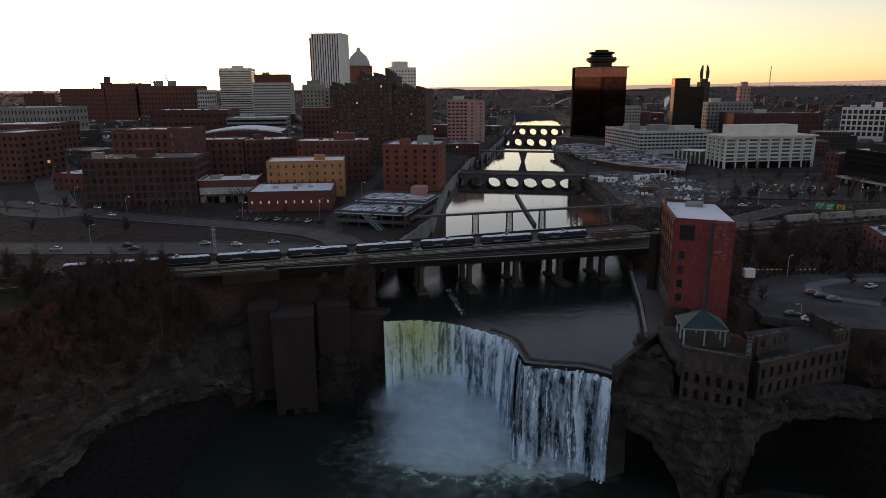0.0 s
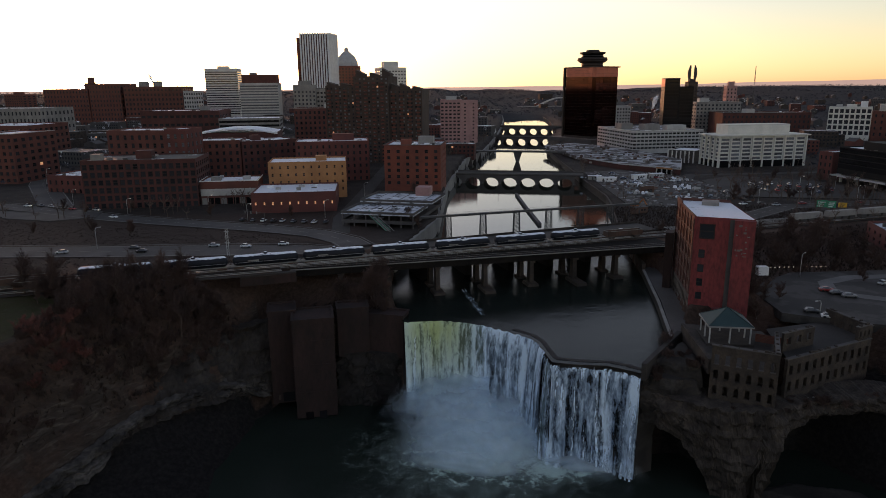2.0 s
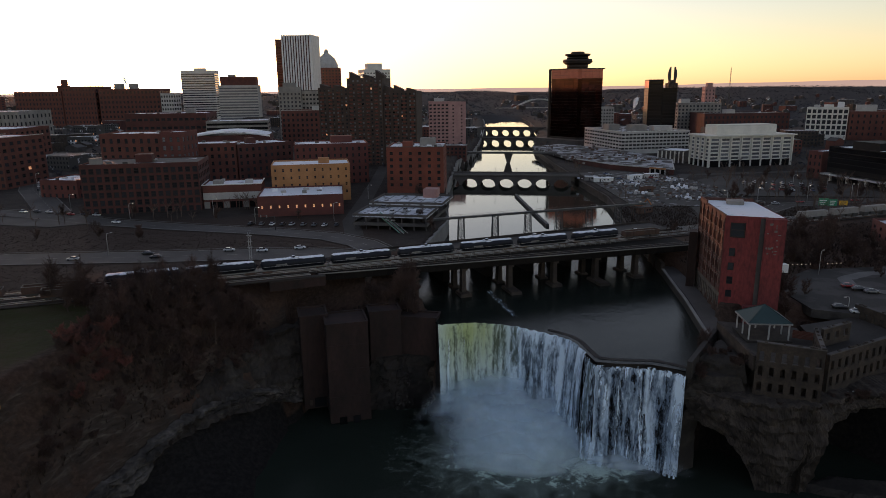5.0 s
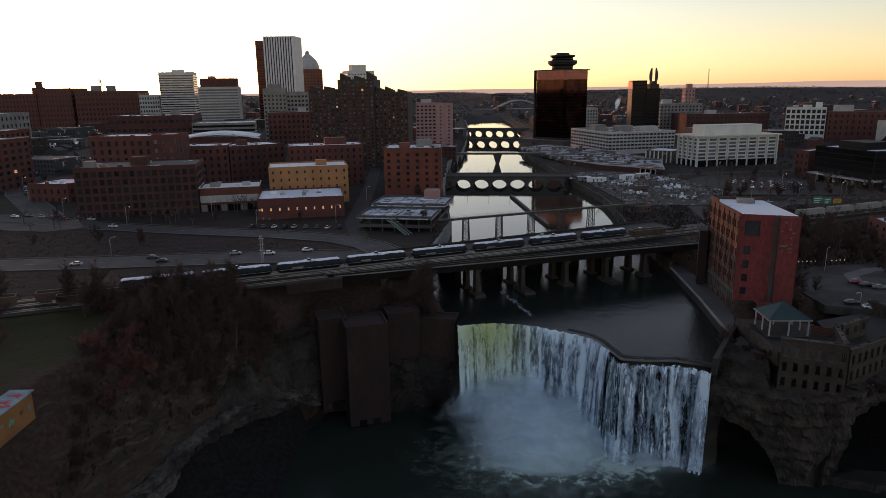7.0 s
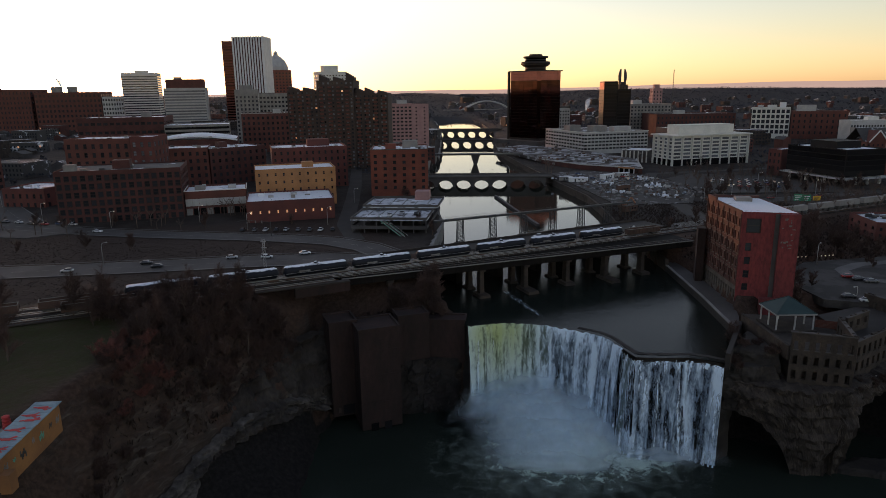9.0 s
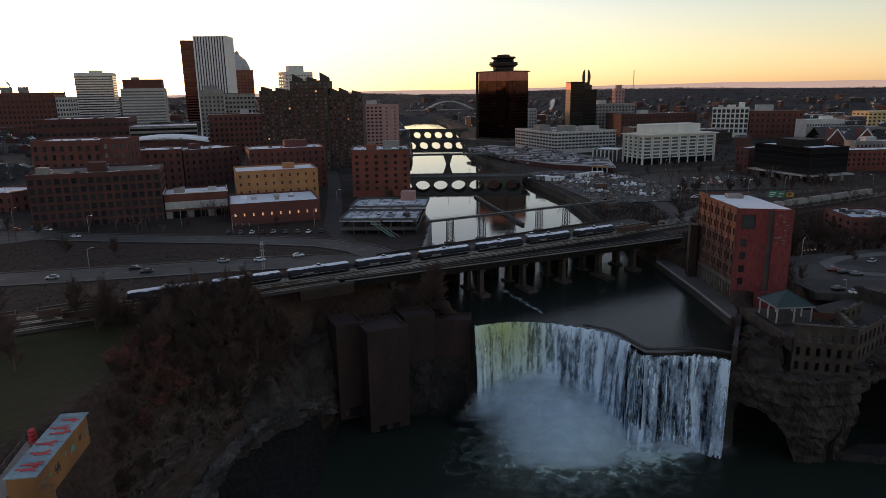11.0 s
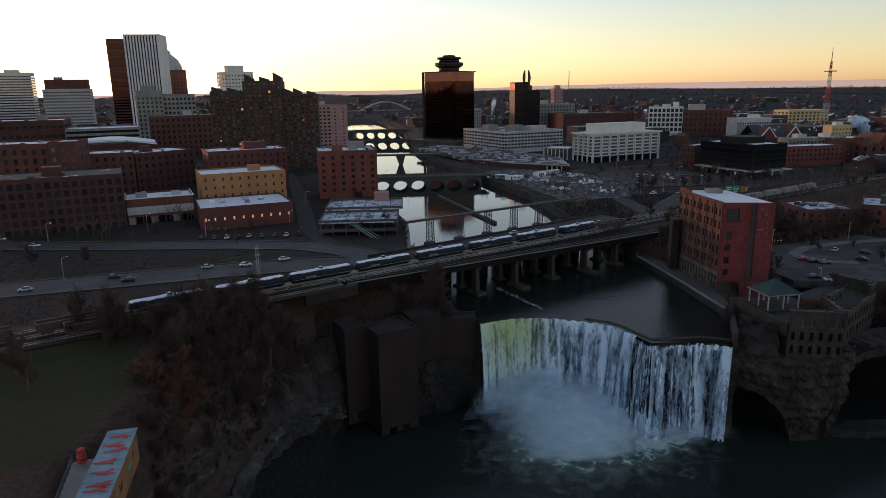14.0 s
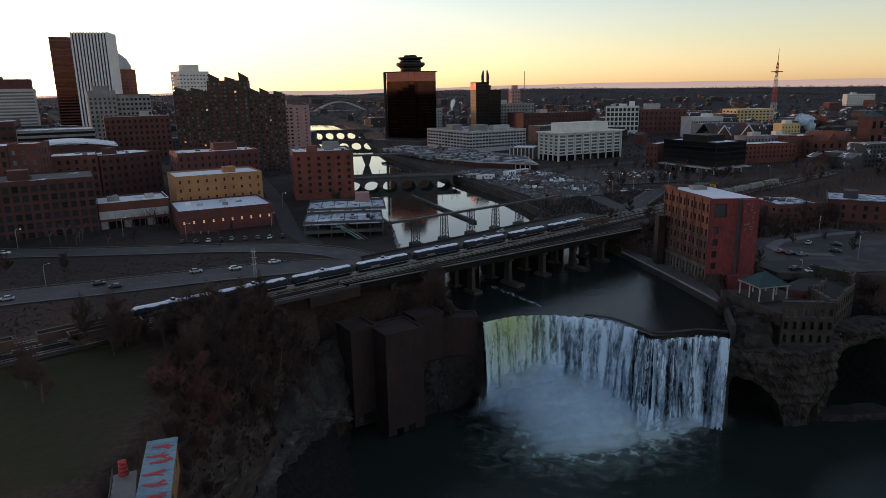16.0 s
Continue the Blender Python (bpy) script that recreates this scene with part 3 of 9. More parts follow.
def cliff_face(line, z_top, z_bot, amp, seed, step=1.2, back=0.0, nz=24):
    pts = resample(line, step)
    rows = []
    for k in range(nz + 1):
        s = k / nz
        z = z_top + (z_bot - z_top) * s
        shelf = 0.7 * math.sin(z * 1.3 + seed) + 0.4 * math.sin(z * 3.1)
        row = []
        for i, (x, y) in enumerate(pts):
            a, c = pts[max(0, i - 1)], pts[min(len(pts) - 1, i + 1)]
            t = Vector((c[0] - a[0], c[1] - a[1], 0)).normalized()
            nrm = Vector((t.y, -t.x, 0))
            q = noise.noise((x * 0.18 + seed, y * 0.18, z * 0.3)) * amp + noise.noise((x * 0.6, y * 0.6, z * 0.9 + seed)) * amp * 0.4 + shelf * 0.3
            row.append((x + nrm.x * (q - back), y + nrm.y * (q - back), z))
        rows.append(row)
    return rows


falls = thing("waterfall", "wide white waterfall dropping over a rock ledge", "waterfall")
b = Build()
b.grid(cliff_face([(-34, 192), (-20, 188)] + CREST + [(46, 148)], 31.9, 1.0, 1.0, 3.0, 1.2, 1.3))
part("rock_face", b, M["wet_rock"], falls, "wet black rock behind the water")
b = Build()
b.grid(curtain(CREST[4:], 31.2, 3.5, 0.5, 41.0, 0.8))
part("seeping_sheet", b, M["falls_seep"], falls, "thin dark water running down the rock")
iA = CREST[:9]
b = Build()
b.grid(curtain(iA[:5], 32.5, 3.5, 2.2, 1.0))
part("water_sheet", b, M["falls"], falls, "broad greenish-white sheet of water")
b = Build()
b.grid(curtain(iA[4:], 32.4, 3.5, 2.2, 1.0))
part("water_sheet", b, M["falls_mid"], falls, "broken blue-white sheet of water")
b = Build()
b.grid(curtain(CREST[8:10], 31.0, 3.5, 0.8, 5.0))
part("water_sheet", b, M["falls"], falls, "narrow pale strand between two sheets")
b = Build()
b.grid(curtain(CREST[9:], 31.2, 3.5, 1.2, 9.0))
part("water_sheet", b, M["falls_split"], falls, "narrower blue-white sheet of water")
b = Build()
b.grid(curtain(CREST, 31.6, 3.5, 1.9, 23.0))
part("spray_strand", b, M["falls_thin"], falls, "loose strands of falling water")


def mist_material(name, centre, size, dens):
    m, n, l, p = principled(name)
    g = n.new("ShaderNodeNewGeometry")
    mp = n.new("ShaderNodeMapping")
    mp.vector_type = "TEXTURE"
    mp.inputs["Location"].default_value = centre
    mp.inputs["Scale"].default_value = size
    l.new(g.outputs["Position"], mp.inputs["Vector"])
    ln = n.new("ShaderNodeVectorMath")
    ln.operation = "LENGTH"
    l.new(mp.outputs[0], ln.inputs[0])
    a = node(n, "ShaderNodeTexNoise", Scale=0.14, Detail=7.0, Roughness=0.66)
    l.new(g.outputs["Position"], a.inputs["Vector"])
    d = math_node(n, l, "ADD", ln.outputs["Value"], math_node(n, l, "MULTIPLY", math_node(n, l, "SUBTRACT", a.outputs[0], 0.5), 0.75))
    al = ramp(n, l, d, [(0.10, (dens, dens, dens)), (0.45, (dens * 0.85, dens * 0.85, dens * 0.85)), (0.72, (dens * 0.38, dens * 0.38, dens * 0.38)), (1.0, (0, 0, 0))])
    sz = n.new("ShaderNodeSeparateXYZ")
    l.new(g.outputs["Position"], sz.inputs[0])
    al = math_node(n, l, "MULTIPLY", al, ramp(n, l, math_node(n, l, "MULTIPLY", sz.outputs[2], 0.1), [(0.41, (0, 0, 0)), (0.70, (1, 1, 1))]))
    n.remove(p)
    df, tl, tp = n.new("ShaderNodeBsdfDiffuse"), n.new("ShaderNodeBsdfTranslucent"), n.new("ShaderNodeBsdfTransparent")
    for q in (df, tl):
        q.inputs["Color"].default_value = (0.80, 0.92, 1.0, 1)
    m1, m2 = n.new("ShaderNodeMixShader"), n.new("ShaderNodeMixShader")
    m1.inputs[0].default_value = 0.6
    l.new(df.outputs[0], m1.inputs[1]), l.new(tl.outputs[0], m1.inputs[2])
    l.new(al, m2.inputs[0]), l.new(tp.outputs[0], m2.inputs[1]), l.new(m1.outputs[0], m2.inputs[2])
    l.new(m2.outputs[0], n["Material Output"].inputs["Surface"])
    return m


mist = thing("mist_cloud", "soft white spray cloud at the foot of the falls", "mist", kind="stuff")
for k in range(6):
    s = k / 5
    cx, cy, cz = 0.5 - 4.0 * s, 176 - 28 * s, 6.5 - 3.0 * s
    wx, wz = 28 - 2 * s, 15.0 - 5.0 * s
    b = Build()
    rows = []
    for i in range(19):
        v = -1 + 2 * i / 18
        row = []
        for j in range(29):
            u = -1 + 2 * j / 28
            q = noise.noise((u * 2.2 + k * 5, v * 2.2, k * 1.7)) * 3.2
            row.append((cx + u * wx * 1.02, cy + 6 * u * u - 7 * u + q + 2.5 * v, max(4.1, cz + v * wz * 1.02)))
        rows.append(row)
    b.grid(rows)
    part("spray_veil", b, mist_material("spray", (cx, cy, cz), (wx, 14, wz), 1.0 - 0.2 * s), mist)
b = Build()
rows = []
for i in range(13):
    v = -1 + i / 6
    rows.append([(-13 + u * 14, 180.5 + 2 * u + noise.noise((u * 3, v * 2, 3.0)) * 1.6, max(4.1, 7.0 + v * 12)) for u in [-1 + j / 10 for j in range(21)]])
b.grid(rows)
part("spray_veil", b, mist_material("edge_spray", (-12, 180.5, 4.0), (15, 9, 12), 0.8), mist)
for k in range(2):
    # low spray along the foot of the narrower sheet
    cx, cy, cz, wx, wz = 25.0 + 3 * k, 149.0 - 2.6 * k, 4.4, 17.0, 7.5 - 1.5 * k
    b = Build()
    rows = []
    for i in range(11):
        v = -1 + 2 * i / 10
        rows.append([(cx + u * wx, cy - 3.0 * u + noise.noise((u * 3 + k * 5, v * 2, 7.0)) * 1.6, max(4.1, cz + v * wz)) for u in [-1 + j / 10 for j in range(21)]])
    b.grid(rows)
    part("spray_veil", b, mist_material("low_spray", (cx, cy, cz), (wx, 9, wz), 0.42), mist)


def foam_material():
    m, n, l, p = principled("foam")
    v = coords(n, l)
    a = node(n, "ShaderNodeTexNoise", Scale=0.28, Detail=12.0, Roughness=0.78, Distortion=0.45)
    l.new(v, a.inputs["Vector"])
    ln = n.new("ShaderNodeVectorMath")
    ln.operation = "LENGTH"
    mp = n.new("ShaderNodeMapping")
    mp.vector_type = "TEXTURE"
    mp.inputs["Location"].default_value = (5, 160, 4)
    mp.inputs["Scale"].default_value = (38, 29, 50)
    l.new(v, mp.inputs["Vector"]), l.new(mp.outputs[0], ln.inputs[0])
    l2, mp2 = n.new("ShaderNodeVectorMath"), n.new("ShaderNodeMapping")
    l2.operation, mp2.vector_type = "LENGTH", "TEXTURE"
    mp2.inputs["Location"].default_value = (21, 150, 4)
    mp2.inputs["Scale"].default_value = (19, 9, 50)
    l.new(v, mp2.inputs["Vector"]), l.new(mp2.outputs[0], l2.inputs[0])
    near = math_node(n, l, "MINIMUM", ln.outputs["Value"], l2.outputs["Value"])
    d = math_node(n, l, "SUBTRACT", math_node(n, l, "MULTIPLY", a.outputs[0], 1.5), math_node(n, l, "MULTIPLY", near, 0.64))
    l.new(ramp(n, l, d, [(0.16, (0, 0, 0)), (0.38, (0.16, 0.16, 0.16)), (0.50, (0.42, 0.42, 0.42)), (0.60, (0.9, 0.9, 0.9))]), p.inputs["Alpha"])
    p.inputs["Base Color"].default_value = (0.52, 0.66, 0.58, 1)
    p.inputs["Roughness"].default_value = 0.7
    return m


M["foam"] = foam_material()
b = Build()
rows = [[(x, y, WATER_LOW + 0.12 + 0.12 * noise.noise((x * 0.4, y * 0.4, 0))) for x in np.arange(-48, 56, 2.0)] for y in np.arange(116, 186, 2.0)]
b.grid(rows)
tagged(part("foam", b, M["foam"]), "white foam streaks drifting on dark water", "foam", "", "stuff")


# ---- river walls, rail bridge ----
def wall_along(line, z0, z1, thick, b, mi=0):
    for (x0, y0), (x1, y1) in zip(line, line[1:]):
        d = math.hypot(x1 - x0, y1 - y0)
        m = Matrix.Translation((x0, y0, 0)) @ Matrix.Rotation(math.atan2(y1 - y0, x1 - x0), 4, "Z")
        b.box(-0.1, -thick / 2, z0, d + 0.1, thick / 2, z1, mi, m)


b = Build()
wall_along(RIVER_L[3:], 30.5, 39.6, 1.6, b)
setting("wall_river_east", b, M["grey"], "stained concrete river wall along the bank")
b = Build()
wall_along(RIVER_R[2:5], 30.5, 34.6, 1.0, b)
setting("wall_quay", b, M["wet_rock"], "low dark stone quay wall beside the river")
b = Build()
for (x0, y0), (x1, y1) in zip(RIVER_R[2:5], RIVER_R[3:5]):
    b.beam((x0, y0, 34.75), (x1, y1, 34.75), 0.9, 0.3)
setting("kerb_quay", b, M["grey"], "pale stone edge along the quay")
b = Build()
wall_along(RIVER_R[4:], 30.5, 36.9, 1.2, b)
setting("wall_river_west", b, M["limestone"], "dark stained concrete river wall along the bank")
b = Build()
b.beam((40.6, 145.4, 33.2), (56.8, 165.5, 33.6), 1.2, 4.4)
setting("wall_terrace", b, M["wet_rock"], "dark stone wing wall beside the falls")
b = Build()
wall_along([(45.6, 322), (45.8, 370), (46.8, 420)], 31, 33.7, 1.6, b)
setting("wall_training", b, M["dark_stone"], "low dark training wall standing in the river")

RU = Vector((1, RAIL_SLOPE, 0)).normalized()
RV = Vector((-RU.y, RU.x, 0))
RAIL = axes((0, 222, 0), RU, RV, (0, 0, 1))
RC = 1 / RU.x


def along(x):
    """Distance along the railway of the point with this world x on its axis."""
    return x * RC


# near-black steel: the shade on and under the bridges is in this colour
M["girder"] = surface("shade_dark_steel", (0.016, 0.013, 0.011), (0.010, 0.008, 0.0075), rough=0.85, spec=0.15)
b = Build()
b.box(along(-70), -7.0, 41.8, along(-54), -5.4, rail_z(-57) - 1.0)
setting("wall_abutment", b, M["old_brick"], "stained masonry abutment wall at the bridge end", RAIL)
b = Build()
b.box(along(-70), -7.3, rail_z(-57) - 0.98, along(-54), -5.2, rail_z(-57) - 0.55)
setting("trim_abutment", b, M["wet_rock"], "worn stone coping along the abutment", RAIL)
BU = Vector((1, 0.235, 0)).normalized()
BRIDGE = axes((0, 221, 0), BU, (-BU.y, BU.x, 0), (0, 0, 1))


def balong(x):
    """Distance along the bridge, which lies askew under the tracks."""
    return x / BU.x


bridge = thing("railway_bridge", "long steel railway bridge on stone piers above the river", "bridge", BRIDGE)
b = Build()
b.beam((balong(-56), 3.0, rail_z(-46) - 1.1), (balong(78), 3.0, rail_z(78) - 1.1), 20.2, 0.7)
part("deck", b, M["girder"], bridge, "near-black deck with shade in its colour")
for v in (-6.6, -2.4, 2.0, 7.0, 12.0):
    b = Build()
    b.beam((balong(-56), v, rail_z(-46) - 2.3), (balong(78), v, rail_z(78) - 2.3), 0.6, 1.7)
    part("girder", b, M["girder"], bridge, "dark riveted girder")
b = Build()
b.beam((balong(-56), -7.1, rail_z(-46) - 0.85), (balong(78), -7.1, rail_z(78) - 0.85), 0.3, 0.3)
part("edge_beam", b, M["grey"], bridge, "weathered edge beam")
for k in range(60):
    b = Build()
    s = balong(-55) + k * 2.3
    z = rail_z(s * BU.x) - 2.3
    b.box(s - 0.09, -7.02, z - 0.8, s + 0.09, -6.9, z + 0.8)
    part("stiffener", b, M["girder"], bridge)
for k, x in enumerate((-40.5, -25, -9, 7.5, 24, 40, 56)):
    b = Build()
    s = balong(x)
    zt = rail_z(x) - 3.1
    zb = 26.0 if x < -20 else 31.0
    b.box(s - 0.85, -6.2, zb, s + 0.85, -3.4, zt - 0.7, 0, None, None, 0.2)
    b.box(s - 0.85, 3.2, zb, s + 0.85, 6.2, zt - 0.7, 0, None, None, 0.2)
    b.box(s - 1.05, -6.7, zt - 0.9, s + 1.05, 6.7, zt, 0)
    p = part("pier", b, M["limestone"], bridge, "tall weathered concrete pier")
    b = Build()
    nose = (-8, -8, -9, -12, -8.4, -12.5, -8.4)[k]
    b.box(s - 2.2, nose, zb, s + 2.2, -2.2, 33.4 if x > -20 else zb + 2, 0, None, None, 0.4)
    b.box(s - 1.9, 2.2, zb, s + 1.9, 7.6, 33.0 if x > -20 else zb + 2, 0, None, None, 0.4)
    part("footing", b, M["limestone"], p, "broad stained footing")
post = Build()
post.box(-0.05, -0.05, 0, 0.05, 0.05, 1.1)
post_me = post.mesh("railing_post", [M["rust"]])
for k in range(66):
    s = balong(-56) + k * 2.1
    part("railing_post", post_me, None, bridge, "", Matrix.Translation((s, -6.9, rail_z(s * BU.x) - 0.7)))
for h in (0.55, 1.1):
    b = Build()
    b.beam((balong(-56), -6.9, rail_z(-46) - 0.7 + h), (balong(78), -6.9, rail_z(78) - 0.7 + h), 0.07)
    part("railing_bar", b, M["grey"], bridge, "thin metal railing bar")

b = Build()
for v in (-5.2, 0.0, 4.6):
    b.box(along(-46) - 330, v - 2.2, -0.75, along(78) + 260 if v > -1 else along(-58), v + 2.2, -0.42, 0)
setting("ballast", b, M["ballast"], "dark crushed stone under the tracks", RAIL @ Matrix.Translation((0, 0, 44.9)) @ Matrix.Rotation(math.atan(0.012 / RC), 4, "Y"))
TR = RAIL @ Matrix.Translation((0, 0, 44.9)) @ Matrix.Rotation(math.atan(0.012 / RC), 4, "Y")
M["rail"] = surface("worn_rail_steel", (0.42, 0.42, 0.43), (0.30, 0.29, 0.29), rough=0.35, metal=0.8)
for v in (-5.2, 0.0, 4.6):
    track = thing("railway_track", "pair of worn steel rails on sleepers", "railway", TR @ Matrix.Translation((0, v, 0)), "tracks across the bridge", "structure")
    for w in (-0.72, 0.72):
        b = Build()
        b.box(-380, w - 0.06, -0.2, 340 if v > -1 else along(-58), w + 0.06, 0.0)
        part("rail", b, M["rail"], track)
    b = Build()
    for k in range(1000 if v > -1 else 450):
        x = -378 + k * 0.7
        b.box(x - 0.12, -1.25, -0.44, x + 0.12, 1.25, -0.24)
    tagged(part("sleeper", b, M["rust"], track, "dark timber sleepers"), kind="stuff")

guard = thing("guard_rail", "pale steel guard rail beside the track", "railing", TR)
for h in (0.25, 0.65, 1.05):
    b = Build()
    b.beam((along(-58), -2.5, h - 0.3), (along(56), -2.5, h - 0.3), 0.1)
    part("rail_bar", b, M["pale"], guard)
for k in range(54):
    b = Build()
    x = along(-58) + k * 2.2
    b.box(x - 0.05, -2.56, -0.7, x + 0.05, -2.44, 0.8)
    part("post", b, M["grey"], guard)

# ---- train ----
M["tank_black"], n_, l_, p_ = principled("white_topped_tank")
v_ = coords(n_, l_)
g_ = n_.new("ShaderNodeNewGeometry")
s_ = n_.new("ShaderNodeSeparateXYZ")
l_.new(g_.outputs["Normal"], s_.inputs[0])
t_ = node(n_, "ShaderNodeTexNoise", Scale=0.5, Detail=6.0)
l_.new(v_, t_.inputs["Vector"])
# black turns to white where the tank's surface faces up
f_ = ramp(n_, l_, math_node(n_, l_, "MULTIPLY", math_node(n_, l_, "ADD", s_.outputs[2], math_node(n_, l_, "MULTIPLY", t_.outputs[0], 0.5)), 0.6), [(0.575, (0, 0, 0)), (0.635, (1, 1, 1))])
l_.new(mixc(n_, l_, f_, (0.008, 0.010, 0.016), (0.80, 0.83, 0.88)), p_.inputs["Base Color"])
p_.inputs["Roughness"].default_value = 0.55
p_.inputs["Specular IOR Level"].default_value = 0.25


def tank_car():
    car = thing("tank_car", "black railway tank car, white along its top", "railway car", None, "tank cars of the train")
    b = Build()
    R, L = 1.65, 20.2
    prof = [(-L / 2, 0.02), (-L / 2 + 0.08, 0.6), (-L / 2 + 0.3, 1.1), (-L / 2 + 0.7, 1.45), (-L / 2 + 1.2, R), (L / 2 - 1.2, R), (L / 2 - 0.7, 1.45), (L / 2 - 0.3, 1.1), (L / 2 - 0.08, 0.6), (L / 2, 0.02)]
    b.tube([(x, 0, 2.75) for x, r in prof], [r for x, r in prof], 20)
    part("tank", b, M["tank_black"], car)
    b = Build()
    b.tube([(0, 0, 4.2), (0, 0, 4.75), (0, 0, 4.9)], [0.62, 0.6, 0.4], 12)
    b.box(-1.6, -0.9, 4.28, 1.6, 0.9, 4.36)
    part("dome", b, M["tank_black"], car, "manway dome with platform")
    b = Build()
    b.box(-10.6, -1.35, 0.95, 10.6, 1.35, 1.2)
    b.box(-11.1, -0.25, 0.75, 11.1, 0.25, 1.05)
    part("frame", b, M["grey"], car, "pale side sill")
    b = Build()
    for sx in (-1, 1):
        for k in range(3):
            b.beam((sx * (9.9 + 0.3 * k), -1.4, 1.2), (sx * (9.9 + 0.3 * k), -1.4, 2.2), 0.06)
        b.beam((sx * 9.8, -1.45, 2.2), (sx * 10.6, -1.45, 2.2), 0.06)
    b.beam((-9.4, -1.67, 2.3), (9.4, -1.67, 2.3), 0.07)
    part("handrail", b, M["pale"], car)
    b = Build()
    b.box(-5.5, -1.70, 2.5, -2.2, -1.635, 2.95)
    part("marking", b, M["line"], car, "pale band of unreadable lettering")
    for sx in (-8.2, 8.2):
        t = Build()
        t.box(sx - 1.5, -1.15, 0.35, sx + 1.5, -0.95, 0.8)
        t.box(sx - 1.5, 0.95, 0.35, sx + 1.5, 1.15, 0.8)
        t.box(sx - 0.3, -1.1, 0.3, sx + 0.3, 1.1, 0.95)
        tr = part("bogie", t, M["rust"], car)
        for wx in (-0.9, 0.9):
            w = Build()
            w.tube([(sx + wx, -0.85, 0.46), (sx + wx, 0.85, 0.46)], [0.46, 0.46], 12)
            part("wheelset", w, M["steel"], tr)
    return car


def gondola():
    car = thing("gondola_car", "open-topped rusty steel gondola railway car", "railway car", None, "gondola cars of the train")
    b = Build()
    L, W, H = 15.5, 1.5, 2.9
    b.box(-L / 2, -W, 1.0, L / 2, W, 1.2)
    for sy in (-W, W - 0.12):
        b.box(-L / 2, sy, 1.2, L / 2, sy + 0.12, H)
    for sx in (-L / 2, L / 2 - 0.12):
        b.box(sx, -W + 0.12, 1.2, sx + 0.12, W - 0.12, H)
    part("body", b, M["rust"], car)
    b = Build()
    for sy in (-W - 0.06, W - 0.06):
        b.box(-L / 2, sy, H, L / 2, sy + 0.14, H + 0.14)
    for sx in (-L / 2, L / 2 - 0.12):
        b.box(sx, -W, H, sx + 0.14, W, H + 0.14)
    part("rim", b, M["grey"], car, "worn top rim")
    for k in range(11):
        b = Build()
        x = -L / 2 + 0.4 + k * 1.46
        b.box(x - 0.08, -W - 0.12, 1.2, x + 0.08, -W, H)
        part("rib", b, M["rust"], car)
    for sx in (-5.6, 5.6):
        t = Build()
        t.box(sx - 1.4, -1.1, 0.3, sx + 1.4, 1.1, 0.85)
        tr = part("bogie", t, M["steel"], car)
        for wx in (-0.9, 0.9):
            w = Build()
            w.tube([(sx + wx, -0.85, 0.46), (sx + wx, 0.85, 0.46)], [0.46, 0.46], 12)
            part("wheelset", w, M["steel"], tr)
    return car


first = tank_car()
spots = [43.7, 22.4, 1.2, -20.2, -41.4, -62.0, -82.4, -102.8]
first.matrix_basis = TR @ Matrix.Translation((along(spots[0]), 0, 0))
for x in spots[1:]:
    copy_thing(first, TR @ Matrix.Translation((along(x), 0, 0)))
g0 = gondola()
g0.matrix_basis = TR @ Matrix.Translation((along(63.5), 0, 0))
for x, v in ((-124, 0), (-143, 0), (-119, -5.2)):
    copy_thing(g0, TR @ Matrix.Translation((along(x), v, 0)))

# ---- road deck behind the railway, pipe bridge, arch bridges ----
deck = thing("road_bridge", "wide concrete road bridge beside the railway", "bridge", RAIL)
b = Build()
b.box(along(-32), 10, 41.6, along(88), 27, 42.7)
part("deck", b, M["asphalt"], deck)
for v in (8.6, 11.2):
    yard = thing("railway_track", "pair of worn steel rails on a side track", "railway", TR @ Matrix.Translation((0, v, -0.3)), "side tracks beside the bridge", "structure")
    for w in (-0.72, 0.72):
        b = Build()
        b.box(along(90), w - 0.07, -0.2, along(160), w + 0.07, 0.05)
        part("rail", b, M["rail"], yard)
for v in (9.9, 26.9):
    b = Build()
    b.box(along(-32), v, 42.7, along(88), v + 0.3, 43.5)
    part("parapet", b, M["limestone"], deck)
# these piers are coloured black for the shade below the road deck
for x in (-25, -9, 7.5, 24, 40, 56):
    b = Build()
    b.box(along(x) - 1.3, 11, 30.5, along(x) + 1.3, 26, 41.6)
    part("pier", b, M["girder"], deck)

pipe = thing("pipe_bridge", "slim dark pipe bridge on lattice steel towers", "bridge")


def py_(x):
    return 285.0 + 0.30 * (x + 1.7)


